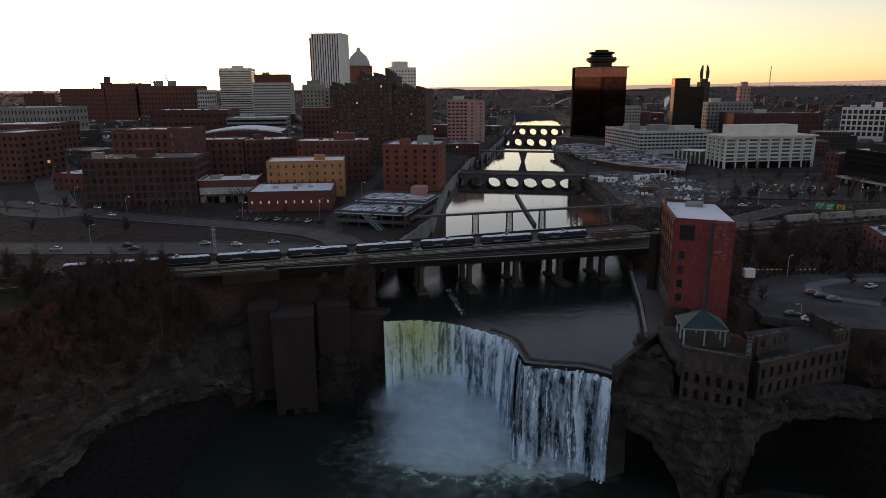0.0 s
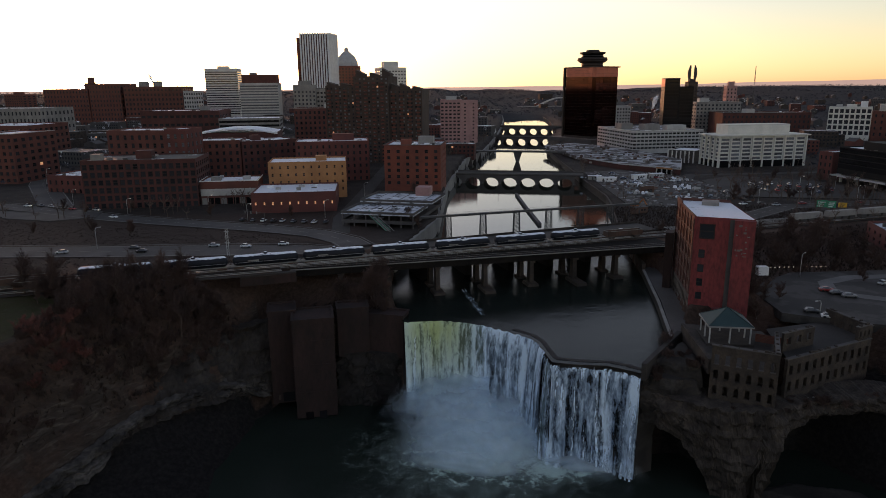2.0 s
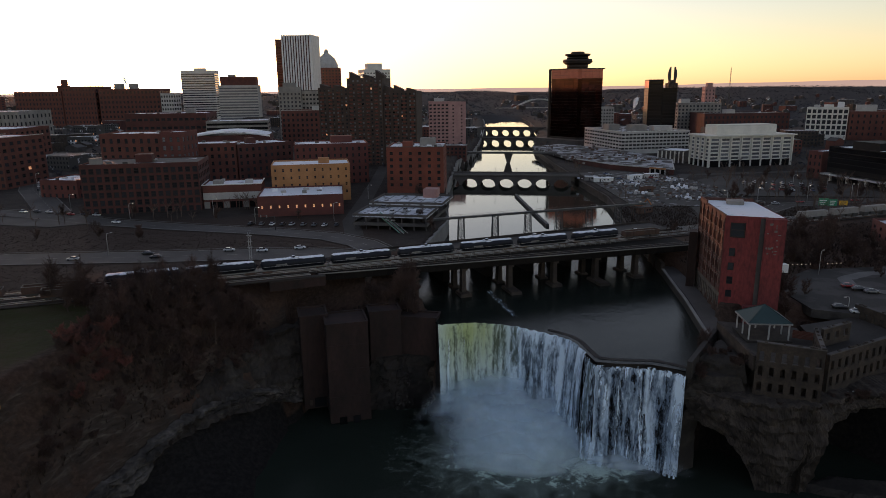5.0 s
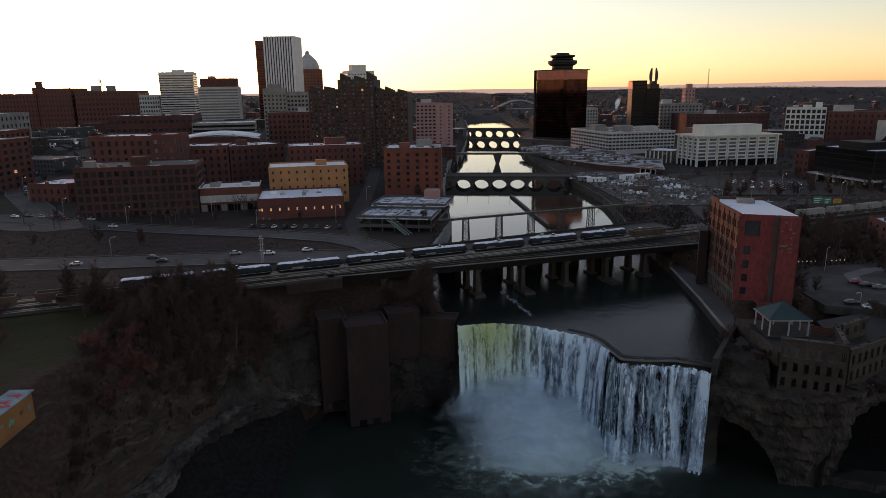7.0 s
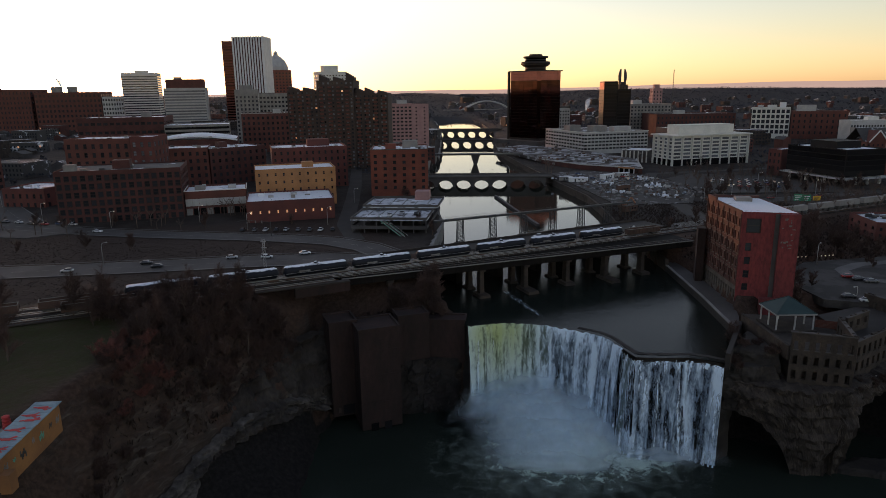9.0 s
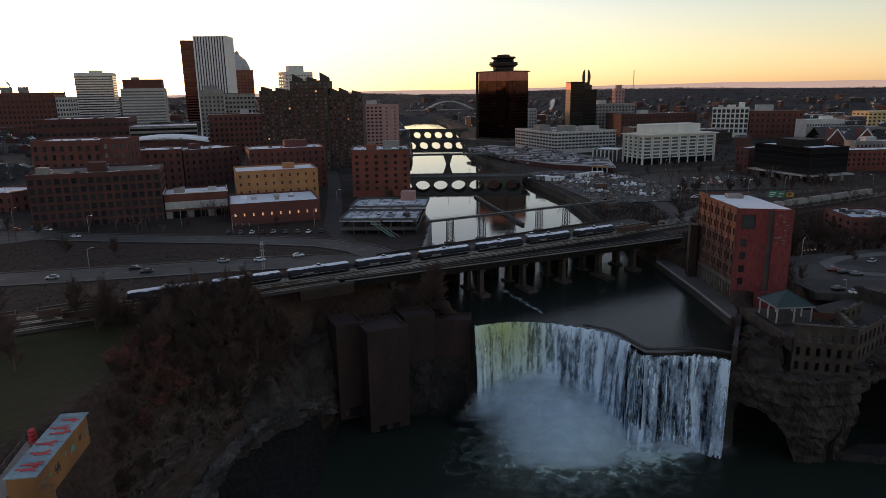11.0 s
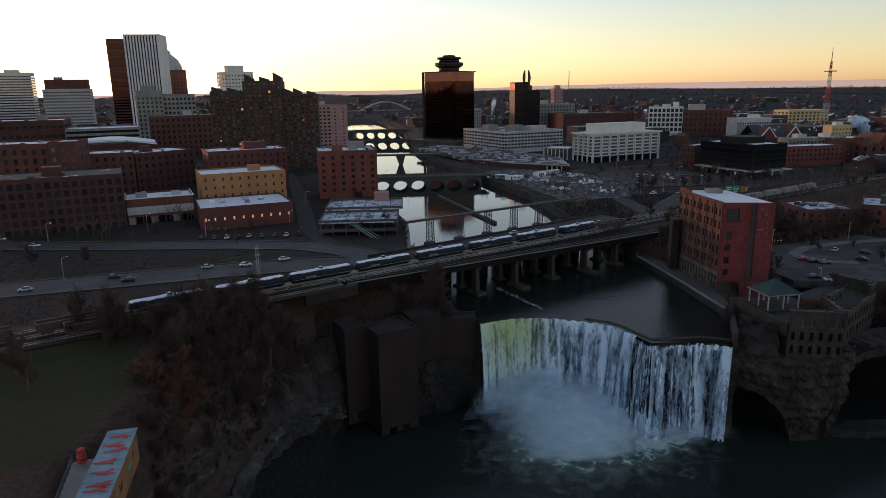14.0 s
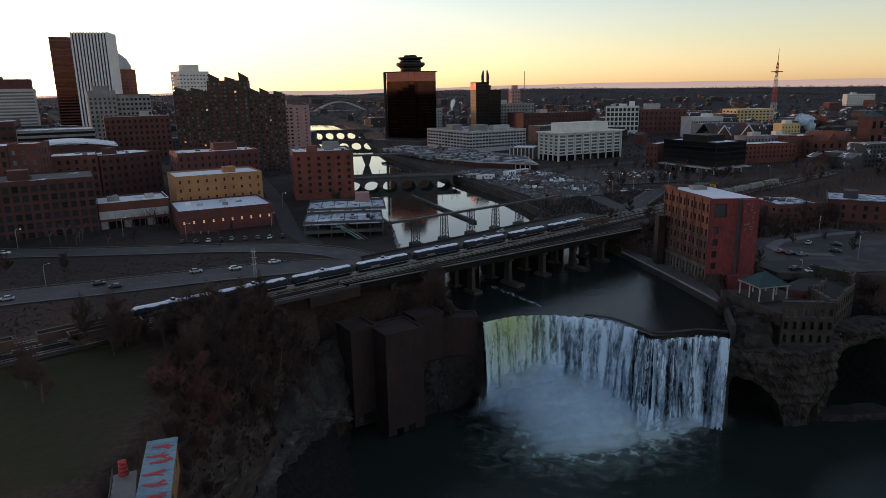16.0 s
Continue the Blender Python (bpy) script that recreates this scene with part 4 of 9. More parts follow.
b = Build()
b.beam((-14, py_(-14), 45.3), (92, py_(92), 44.6), 1.5, 0.9)
part("beam", b, M["steel"], pipe)
for h in (0.6, 1.2):
    b = Build()
    b.beam((-14, py_(-14) - 0.7, 45.6 + h), (92, py_(92) - 0.7, 44.9 + h), 0.06)
    part("railing_bar", b, M["steel"], pipe)
for k in range(54):
    x = -14 + 2 * k
    b = Build()
    b.beam((x, py_(x) - 0.7, 45.3), (x, py_(x) - 0.7, 46.9), 0.06)
    part("railing_post", b, M["steel"], pipe)
for x in (-1.7, 14.2, 30, 45.6, 61.5, 77):
    t = Build()
    for sx in (-1.5, 1.5):
        for sy in (-1.5, 1.5):
            t.beam((x + sx, py_(x) + sy, 34), (x + sx * 0.8, py_(x) + sy * 0.8, 45), 0.28)
    for k in range(5):
        z = 35 + 2 * k
        for sy in (-1.4, 1.4):
            t.beam((x - 1.4, py_(x) + sy, z), (x + 1.4, py_(x) + sy, z + 2), 0.16)
            t.beam((x + 1.4, py_(x) + sy, z), (x - 1.4, py_(x) + sy, z + 2), 0.16)
            t.beam((x - 1.4, py_(x) + sy, z), (x + 1.4, py_(x) + sy, z), 0.16)
    part("lattice_tower", t, M["steel"], pipe)
    t = Build()
    t.box(x - 2.6, py_(x) - 2.6, 30.5, x + 2.6, py_(x) + 2.6, 34.6, 0, None, None, 0.3)
    part("footing", t, M["dark_stone"], pipe)


def arch_bridge(label, A, B, width, z_deck, n, z_spring, rise, pier, mat, lamps=0):
    """A level bridge with elliptical arches from bank to bank."""
    A, B = Vector((*A, 0)), Vector((*B, 0))
    u = (B - A).normalized()
    L = (B - A).length
    m = axes(A, u, (-u.y, u.x, 0), (0, 0, 1))
    t = thing("arch_bridge", label, "bridge", m, "river bridges")
    pitch = L / n
    b = Build()
    K = 14
    for side, y in ((0, 0.0), (1, width)):
        for i in range(n):
            x0, x1 = i * pitch, (i + 1) * pitch
            a0, a1 = x0 + pier / 2, x1 - pier / 2
            pts = [(a0 + (a1 - a0) * k / K, z_spring + rise * math.sin(math.acos(max(-1, min(1, 1 - 2 * k / K))))) for k in range(K + 1)]
            for (xa, za), (xb, zb) in zip(pts, pts[1:]):
                q = [(xa, y, za), (xb, y, zb), (xb, y, z_deck), (xa, y, z_deck)]
                b.face(q if side == 0 else q[::-1])
                if side == 0:
                    b.face([(xb, 0, zb), (xa, 0, za), (xa, width, za), (xb, width, zb)])
            for xa, xb in ((x0, a0), (a1, x1)):
                q = [(xa, y, 30.5), (xb, y, 30.5), (xb, y, z_deck), (xa, y, z_deck)]
                b.face(q if side == 0 else q[::-1])
            if side == 0:
                b.face([(a0, 0, 30.5), (a0, width, 30.5), (a0, width, z_spring), (a0, 0, z_spring)])
                b.face([(a1, width, 30.5), (a1, 0, 30.5), (a1, 0, z_spring), (a1, width, z_spring)])
    part("arcade", b, mat, t)
    b = Build()
    b.box(-6, -0.4, z_deck, L + 6, width + 0.4, z_deck + 0.35)
    part("deck", b, M["asphalt"], t)
    for y in (-0.4, width + 0.05):
        b = Build()
        b.box(-6, y, z_deck + 0.35, L + 6, y + 0.35, z_deck + 1.3)
        part("parapet", b, mat, t)
    for i in range(n + 1):
        b = Build()
        b.box(i * pitch - pier * 0.6, -1.2, 30.5, i * pitch + pier * 0.6, 0.0, z_spring + 0.6, 0, None, None, 0.15)
        part("cutwater", b, mat, t)
    for i in range(lamps):
        b = Build()
        x = (i + 0.5) * L / lamps
        b.tube([(x, 0.2, z_deck + 1.3), (x, 0.2, z_deck + 6)], [0.1, 0.07], 6)
        b.box(x - 0.3, -0.6, z_deck + 6, x + 0.3, 0.4, z_deck + 6.25)
        part("lamp_post", b, M["steel"], t)
    return t


arch_bridge("dark stone road bridge with seven low arches", (3.2, 479.5), (93.5, 460), 18, 38.6, 7, 32.3, 4.5, 2.0, M["dark_stone"], 6)
arch_bridge("dark stone bridge with five arches far up the river", (70, 840), (144, 816), 20, 39.2, 5, 32.3, 5.0, 2.5, M["dark_stone"], 4)
arch_bridge("dark stone aqueduct bridge far up the river", (98, 1049), (194, 1016), 18, 40.5, 6, 32.3, 5.2, 3.0, M["dark_stone"])
flat = thing("plate_bridge", "flat steel footbridge with one wedge-shaped river pier", "bridge", None, "river bridges")
b = Build()
b.beam((26, 626, 42.0), (118, 606, 42.0), 7, 1.5)
part("deck", b, M["steel"], flat)
b = Build()
b.face([(70, 614, 41.5), (78, 612, 41.5), (75, 613, 31), (73, 613.4, 31)])
b.face([(78, 612, 41.5), (78.8, 620, 41.5), (75.8, 619, 31), (75, 613, 31)])
b.face([(70, 614, 41.5), (73, 613.4, 31), (73.8, 619, 31), (70.8, 622, 41.5)])
b.face([(70.8, 622, 41.5), (73.8, 619, 31), (75.8, 619, 31), (78.8, 620, 41.5)])
part("pier", b, M["dark_stone"], flat)
hoop = thing("steel_arch_bridge", "pale steel arch road bridge in the distance", "bridge")
for off in (0, 22):
    b = Build()
    pts = []
    for k in range(25):
        s = k / 24
        pts.append((300 + 150 * s, 1890 - 10 * s + off, 45 + 26 * math.sin(math.pi * s)))
    b.tube(pts, [1.7] * 25, 6)
    part("arch_rib", b, M["pale"], hoop)
b = Build()
b.box(250, 1880, 46, 500, 1906, 48)
part("deck", b, M["grey"], hoop)


# ---- buildings ----
def pane_mesh(name, frame, pane, cross=True, sill=True):
    """A window, one metre by one, in the x-z plane, looking to -y: glass set in a frame with a bar and a sill."""
    me = bpy.data.meshes.new(name)
    v, f, mi = [], [], []

    def P(x, y, z):
        v.append((x, y, z))
        return len(v) - 1

    o = [P(x, -0.08, z) for x, z in ((-0.5, -0.5), (0.5, -0.5), (0.5, 0.5), (-0.5, 0.5))]
    i = [P(x, -0.08, z) for x, z in ((-0.42, -0.43), (0.42, -0.43), (0.42, 0.43), (-0.42, 0.43))]
    g = [P(x, 0.0, z) for x, z in ((-0.42, -0.43), (0.42, -0.43), (0.42, 0.43), (-0.42, 0.43))]
    for k in range(4):
        n = (k + 1) % 4
        f.append((o[k], o[n], i[n], i[k])), mi.append(0)
        f.append((i[k], i[n], g[n], g[k])), mi.append(0)
    if cross:
        c = [P(x, 0.0, z) for x, z in ((-0.42, -0.03), (0.42, -0.03), (0.42, 0.03), (-0.42, 0.03))]
        for q, m in (((g[0], g[1], c[1], c[0]), 1), ((c[0], c[1], c[2], c[3]), 0), ((c[3], c[2], g[2], g[3]), 1)):
            f.append(q), mi.append(m)
    else:
        f.append((g[0], g[1], g[2], g[3])), mi.append(1)
    if sill:
        a, b2 = P(-0.5, -0.34, -0.5), P(0.5, -0.34, -0.5)
        c2, d2 = P(-0.5, -0.34, -0.58), P(0.5, -0.34, -0.58)
        f.append((a, b2, o[1], o[0])), mi.append(0)
        f.append((c2, d2, b2, a)), mi.append(0)
    me.from_pydata(v, [], f)
    me.materials.append(frame), me.materials.append(pane)
    me.polygons.foreach_set("material_index", mi)
    me.update()
    return me


PANES = {
    "dark": pane_mesh("window", M["frame_dark"], M["glass"]),
    "pale": pane_mesh("window", M["limestone"], M["glass_grey"]),
    "lit": pane_mesh("window", M["rust_brick"], M["lit"]),
    "white": pane_mesh("window", M["white_paint"], M["glass_grey"], False, False),
    "strip": pane_mesh("window", M["steel"], M["glass"], False, False),
    "bronze": pane_mesh("window", M["steel"], M["glass_bronze"], False, False),
    "black": pane_mesh("window", M["steel"], M["glass_black"], False, False),
    "ochre": pane_mesh("window", M["ochre"], M["glass"], True, True),
}


def facade(b, o, u, n, width, z0, z1, nb, nf, fw, fh, base, top, recess, mi=0, arched=False):
    """A wall with real openings. Returns the place and size of each."""
    o, u, n = Vector(o), Vector(u), Vector(n)
    up = Vector((0, 0, 1))

    def P(s, z, d=0.0):
        return o + u * s + up * (z - o.z) - n * d

    spots = []
    if nb == 0 or nf == 0:
        b.face([P(0, z0), P(width, z0), P(width, z1), P(0, z1)], mi)
        return spots
    cw, ch = width / nb, (z1 - z0 - base - top) / nf
    if base > 0:
        b.face([P(0, z0), P(width, z0), P(width, z0 + base), P(0, z0 + base)], mi)
    if top > 0:
        b.face([P(0, z1 - top), P(width, z1 - top), P(width, z1), P(0, z1)], mi)
    for i in range(nb):
        for j in range(nf):
            x0, x1 = i * cw, (i + 1) * cw
            y0, y1 = z0 + base + j * ch, z0 + base + (j + 1) * ch
            a0, a1 = x0 + cw * (1 - fw) / 2, x1 - cw * (1 - fw) / 2
            c0, c1 = y0 + ch * (1 - fh) * 0.55, y1 - ch * (1 - fh) * 0.45
            b.face([P(x0, y0), P(a0, y0), P(a0, y1), P(x0, y1)], mi)
            b.face([P(a1, y0), P(x1, y0), P(x1, y1), P(a1, y1)], mi)
            b.face([P(a0, y0), P(a1, y0), P(a1, c0), P(a0, c0)], mi)
            b.face([P(a0, c1), P(a1, c1), P(a1, y1), P(a0, y1)], mi)
            for q in (((a0, c0), (a1, c0)), ((a1, c0), (a1, c1)), ((a1, c1), (a0, c1)), ((a0, c1), (a0, c0))):
                (s0, t0), (s1, t1) = q
                b.face([P(s0, t0), P(s1, t1), P(s1, t1, recess), P(s0, t0, recess)], mi)
            c = P((a0 + a1) / 2, (c0 + c1) / 2, recess)
            spots.append(axes(c, u * (a1 - a0), -n, up * (c1 - c0)))
    return spots


rng = random.Random(7)


def building(label, A, B, depth, z0, z1, wall, nf=0, nb=0, nl=0, nr=0, fw=0.45, fh=0.55, base=1.0, top=1.2, recess=0.25, pane="dark", lit=0.0, roof="roof_snow", boxes=(), cornice=None, name="building", category="building", parapet=0.7, extra=0, group=""):
    """A block on a footing line from A (front left) to B (front right): walls with openings, windows, flat roof with parapet, roof boxes."""
    A, B = Vector((*A, 0)), Vector((*B, 0))
    u = (B - A).normalized()
    W, D = (B - A).length, depth
    t = thing(name, label, category, axes((A.x, A.y, z0), u, (-u.y, u.x, 0), (0, 0, 1)), group)
    H = z1 - z0
    z00 = -3.0
    b = Build()
    sp = []
    for o, uu, nn, w, k in (((0, 0, 0), (1, 0, 0), (0, -1, 0), W, nb), ((0, D, 0), (0, -1, 0), (-1, 0, 0), D, nl), ((W, 0, 0), (0, 1, 0), (1, 0, 0), D, nr), ((W, D, 0), (-1, 0, 0), (0, 1, 0), W, 0)):
        sp += facade(b, o, uu, nn, w, 0, H, k, nf if k else 0, fw, fh, base, top, recess)
    for o, uu, w in (((0, 0), (1, 0), W), ((W, 0), (0, 1), D), ((W, D), (-1, 0), W), ((0, D), (0, -1), D)):
        p0, p1 = Vector((*o, 0)), Vector((o[0] + uu[0] * w, o[1] + uu[1] * w, 0))
        b.face([p0 + Vector((0, 0, z00)), p1 + Vector((0, 0, z00)), p1, p0])
    w_mat = wall if isinstance(wall, bpy.types.Material) else M[wall]
    w_ob = part("wall", b, w_mat, t)
    bm = bmesh.new()
    bm.from_mesh(w_ob.data)
    bmesh.ops.remove_doubles(bm, verts=bm.verts, dist=0.002)
    bm.to_mesh(w_ob.data)
    bm.free()
    # parapet ring
    e = 0.35
    b = Build()
    out, inn = [(-0.03, -0.03), (W + 0.03, -0.03), (W + 0.03, D + 0.03), (-0.03, D + 0.03)], [(e, e), (W - e, e), (W - e, D - e), (e, D - e)]
    b.grid([[(x, y, H - 0.35) for x, y in out], [(x, y, H + 0.05) for x, y in out], [(x, y, H + 0.05) for x, y in inn], [(x, y, H - parapet) for x, y in inn]], 0, False, True)
    part("parapet", b, w_mat, t)
    b = Build()
    b.box(e, e, H - parapet - 0.3, W - e, D - e, H - parapet)
    rf = part("roof", b, M[roof], t)
    if cornice:
        b = Build()
        b.box(-0.35, -0.35, H - 0.2, W + 0.35, 0.0, H + 0.25)
        b.box(-0.35, 0, H - 0.2, 0.0, D, H + 0.25)
        b.box(W, 0, H - 0.2, W + 0.35, D, H + 0.25)
        part("cornice", b, M[cornice], t)
    for (fx, fy, bw, bd, bh, mt) in boxes:
        b = Build()
        b.box(fx * W, fy * D, H - parapet, fx * W + bw, fy * D + bd, H + bh, 0)
        pb = part("penthouse", b, M[mt], rf)
    for k in range(extra):
        b = Build()
        x, y = rng.uniform(0.08, 0.85) * W, rng.uniform(0.1, 0.8) * D
        bw, bd, bh = rng.uniform(1.0, 3.2), rng.uniform(1.0, 2.6), rng.uniform(0.4, 1.6)
        b.box(x, y, H - parapet, x + bw, y + bd, H - parapet + bh, 0)
        part("roof_unit", b, M[rng.choice(["grey", "pale", "steel", "roof_white"])], rf)
    rest = Build()
    for k, m in enumerate(sp):
        style = "lit" if rng.random() < lit * 0.3 else pane
        if k < 280 and A.length < 800:
            part("window", PANES[style], None, t, "", m)
        else:
            rest.face([m @ Vector(q) for q in ((-0.5, -0.02, -0.5), (0.5, -0.02, -0.5), (0.5, -0.02, 0.5), (-0.5, -0.02, 0.5))], 1 if style == "lit" else 0)
    if rest.f:
        tagged(part("window_rest", rest, [M["glass"], M["lit"]], t), kind="stuff")
    return t


def ribbon(t, W, D, H, nf, base, top, mat, frac=0.5, sides="FLR", depth=0.3):
    """Long window bands, storey by storey, set into shallow frames on a block."""
    ch = (H - base - top) / nf
    for j in range(nf):
        z0 = base + j * ch + ch * (1 - frac) / 2
        z1 = z0 + ch * frac
        for sd in sides:
            b = Build()
            if sd == "F":
                b.box(0.5, -0.06, z0, W - 0.5, 0.2, z1)
            elif sd == "L":
                b.box(-0.06, 0.5, z0, 0.2, D - 0.5, z1)
            else:
                b.box(W - 0.2, 0.5, z0, W + 0.06, D - 0.5, z1)
            part("window_band", b, M[mat], t)


# brick warehouses east of the river
building("long dark brick warehouse with rows of large windows", (-187, 339), (-131, 345.5), 34, 39, 65.6, "dark_brick", 6, 16, 0, 7, 0.68, 0.66, 1.0, 1.5, 0.3, "dark", 0.01, "roof_dark", [(0.42, 0.35, 8, 7, 3.5, "dark_brick"), (0.05, 0.2, 5, 5, 2.5, "grey")], None, extra=6)
building("ochre painted brick block with small windows", (-97.3, 360.5), (-55.5, 365.6), 26, 40, 61.4, "ochre", 4, 10, 0, 6, 0.26, 0.42, 4.0, 1.0, 0.2, "ochre", 0, "roof_white", [(0.6, 0.4, 6, 5, 2.2, "ochre")])
building("low red brick hall with snowy roof and wall lamps", (-98.0, 324), (-56.5, 327.8), 33, 40.2, 50.3, "red_brick", 1, 10, 3, 8, 0.2, 0.36, 2.4, 3.4, 0.2, "lit", 0, "roof_white", [], None, extra=7)
gb = building("low pale garage building with a white band", (-131, 349), (-101.5, 352.5), 22, 39.5, 53.0, "brown_brick", 0, 0, 0, 0, 0.4, 0.5, 1, 1, 0.2, "strip", 0, "roof_white", [(0.15, 0.3, 5, 5, 1.4, "grey"), (0.7, 0.4, 4, 3, 1.2, "pale")], "white_paint", extra=3)
for k in range(9):
    b = Build()
    b.box(0.1 + k * 3.28, -0.3, 5.8, 3.3 + k * 3.28, -0.01, 9.4)
    part("panel", b, M["pale"], gb)
    b = Build()
    b.box(0.3 + k * 3.28, -0.12, 0.4, 3.1 + k * 3.28, -0.01, 4.6)
    part("shutter", b, M["glass_black"] if k % 3 else M["grey"], gb)
building("square red brick warehouse at the river edge", (-35.5, 384), (-2.8, 380), 34, 40, 68.3, "rust_brick", 6, 6, 5, 6, 0.34, 0.5, 4.5, 2.0, 0.35, "dark", 0.01, "roof_snow", [(0.55, 0.45, 9, 7, 3.8, "grey"), (0.25, 0.3, 6, 5, 2.4, "rust_brick")], "dark_stone", extra=14)
building("long dark red brick row with a flat snowy roof", (-94, 423), (-48, 429), 30, 40, 67.6, "red_brick", 6, 12, 4, 5, 0.32, 0.48, 1.5, 1.5, 0.25, "dark", 0.01, "roof_snow", [(0.5, 0.5, 14, 9, 3.6, "red_brick")], None, extra=5)
building("dark brick loft building with snow on its roof", (-136, 452), (-103, 474), 30, 40, 66.0, "dark_brick", 5, 9, 4, 5, 0.4, 0.5, 2, 1.5, 0.25, "dark", 0.01, "roof_snow", [(0.3, 0.4, 6, 6, 3, "dark_brick")], None, extra=5)
building("dark brick block behind the warehouse", (-172, 448), (-137, 452), 28, 40, 67.0, "brown_brick", 5, 8, 3, 4, 0.4, 0.5, 2, 1.5, 0.25, "dark", 0.01, "roof_snow", (), None, extra=4)
building("red brick loft building with a corner tower", (-214, 428), (-176, 424), 30, 40, 75.6, "brown_brick", 6, 8, 4, 0, 0.42, 0.55, 3, 2, 0.3, "dark", 0, "roof_snow", (), None, extra=4)
building("red brick stair tower of a loft building", (-175.6, 423), (-162, 421.5), 24, 40, 76.4, "red_brick", 6, 3, 0, 4, 0.42, 0.55, 3, 2, 0.3, "pale", 0, "roof_snow", (), None)
building("small red brick corner building with a snowy flat roof", (-236, 394), (-212, 387), 26, 39, 52.0, "red_brick", 2, 6, 0, 4, 0.35, 0.5, 1.5, 2, 0.3, "dark", 0.05, "roof_snow", (), None, extra=4)
building("tall brick block at the street corner", (-300, 432), (-274, 428), 40, 36, 74.0, "brown_brick", 8, 6, 0, 6, 0.5, 0.5, 2, 2, 0.3, "dark", 0.03, "roof_snow", (), "pale")
building("long low brick block with a snowy roof", (-420, 600), (-362, 596), 60, 38, 71.0, "brown_brick", 5, 14, 0, 8, 0.5, 0.5, 2, 2, 0.3, "dark", 0.02, "roof_snow", (), None, extra=4)
building("long pale institutional block", (-520, 765), (-440, 758), 60, 38, 82.0, "grey", 5, 18, 0, 8, 0.4, 0.5, 2, 2, 0.3, "dark", 0.01, "roof_snow", (), None, extra=4)
building("dark office block with a snowy roof", (-285, 650), (-211, 655), 50, 38, 81, "dark_brick", 5, 14, 0, 8, 0.7, 0.3, 2, 2, 0.3, "dark", 0.02, "roof_snow", [(0.7, 0.3, 8, 8, 4, "grey")], None, extra=6)
t = building("grey parking structure with open bands", (-208, 640), (-152, 648), 45, 38, 73.5, "grey", 0, 0, 0, 0, roof="roof_snow", extra=3)
ribbon(t, 56.6, 45, 35.5, 8, 2, 1, "glass_black", 0.5)
t = building("wide low hall with a curved white roof", (-193, 529), (-130, 536), 40, 38, 67.0, "dark_brick", 3, 10, 0, 5, 0.5, 0.4, 3, 3, 0.3, "dark", 0, "roof_white")
b = Build()
vault = [(63.4 * i / 18, 28.6 + 3.6 * math.sin(math.pi * i / 18)) for i in range(19)]
b.grid([[(x, y, z) for x, z in vault] for y in (-0.6, 40.2)])
b.grid([[(x, -0.6, z - 1.2) for x, z in vault], [(x, -0.6, z) for x, z in vault]], 0, False)
part("vault_roof", b, M["roof_white"], t, "shallow curved pale roof")
building("dark brick commercial row", (-148, 700), (-92, 705), 30, 40, 81.0, "brown_brick", 7, 12, 3, 5, 0.45, 0.5, 2, 2, 0.3, "dark", 0.02, "gravel_roof", [(0.55, 0.3, 8, 6, 4, "pale")], "pale", extra=5)
building("stone office building with a stepped crown", (-167, 800), (-141, 803), 30, 40, 105, "grey", 12, 6, 3, 5, 0.45, 0.55, 4, 6, 0.4, "dark", 0.01, "gravel_roof", [(0.2, 0.2, 15, 15, 5, "grey")], "grey")
building("stone office annex with stacked storeys", (-141, 806), (-108, 809), 26, 40, 101, "grey", 11, 8, 0, 5, 0.6, 0.45, 4, 3, 0.4, "dark", 0.01, "gravel_roof", (), "limestone")
# far silhouettes to the east
building("bulky red brick hospital block", (-690, 1215), (-604, 1200), 70, 38, 104, "brown_brick", 8, 14, 0, 6, 0.4, 0.5, 2, 2, 0.3, "dark", 0, "roof_dark", [(0.82, 0.2, 14, 14, 10, "brown_brick"), (0.88, 0.25, 8, 8, 20, "brown_brick")])
building("red brick theatre block with a cupola", (-602, 1200), (-546, 1196), 60, 38, 112, "brown_brick", 9, 10, 0, 5, 0.4, 0.5, 2, 2, 0.3, "dark", 0, "roof_dark", (), "limestone")
building("wide dark slab with rooftop tanks", (-540, 1196), (-436, 1190), 50, 38, 107, "brown_brick", 8, 16, 0, 5, 0.5, 0.5, 2, 2, 0.3, "dark", 0, "roof_dark", [(0.2, 0.3, 14, 10, 9, "grey"), (0.45, 0.3, 12, 10, 9, "grey")])
building("distant brick tower block", (-950, 1525), (-905, 1515), 40, 38, 94, "brown_brick", 10, 8, 0, 3, 0.5, 0.5, 2, 2, 0.3, "dark", 0, "roof_dark", [(0.3, 0.3, 16, 14, 6, "brown_brick")])
building("small grey office block", (-434, 1188), (-412, 1186), 30, 38, 99, "pale", 8, 5, 0, 3, 0.6, 0.5, 2, 2, 0.3, "dark", 0, "gravel_roof")
t = building("white banded hotel tower", (-463, 1402), (-398, 1408), 50, 38, 143.0, "cream", 0, 0, roof="gravel_roof", boxes=[(0.35, 0.3, 22, 18, 5, "cream")])
ribbon(t, 65.3, 50, 105, 19, 12, 5, "glass", 0.45, "FR")
t = building("grey banded office tower with a brown crown", (-341, 1208), (-274, 1214), 48, 38, 111.5, "pale", 0, 0, roof="gravel_roof")
ribbon(t, 67, 48, 73.5, 14, 4, 3, "glass_grey", 0.5, "FR")
building("brown brick crown of an office tower", (-337, 1210), (-277, 1215.5), 40, 111.5, 126, "brown_brick", 0, 0, roof="roof_dark", boxes=[(0.2, 0.3, 12, 10, 4, "grey")])


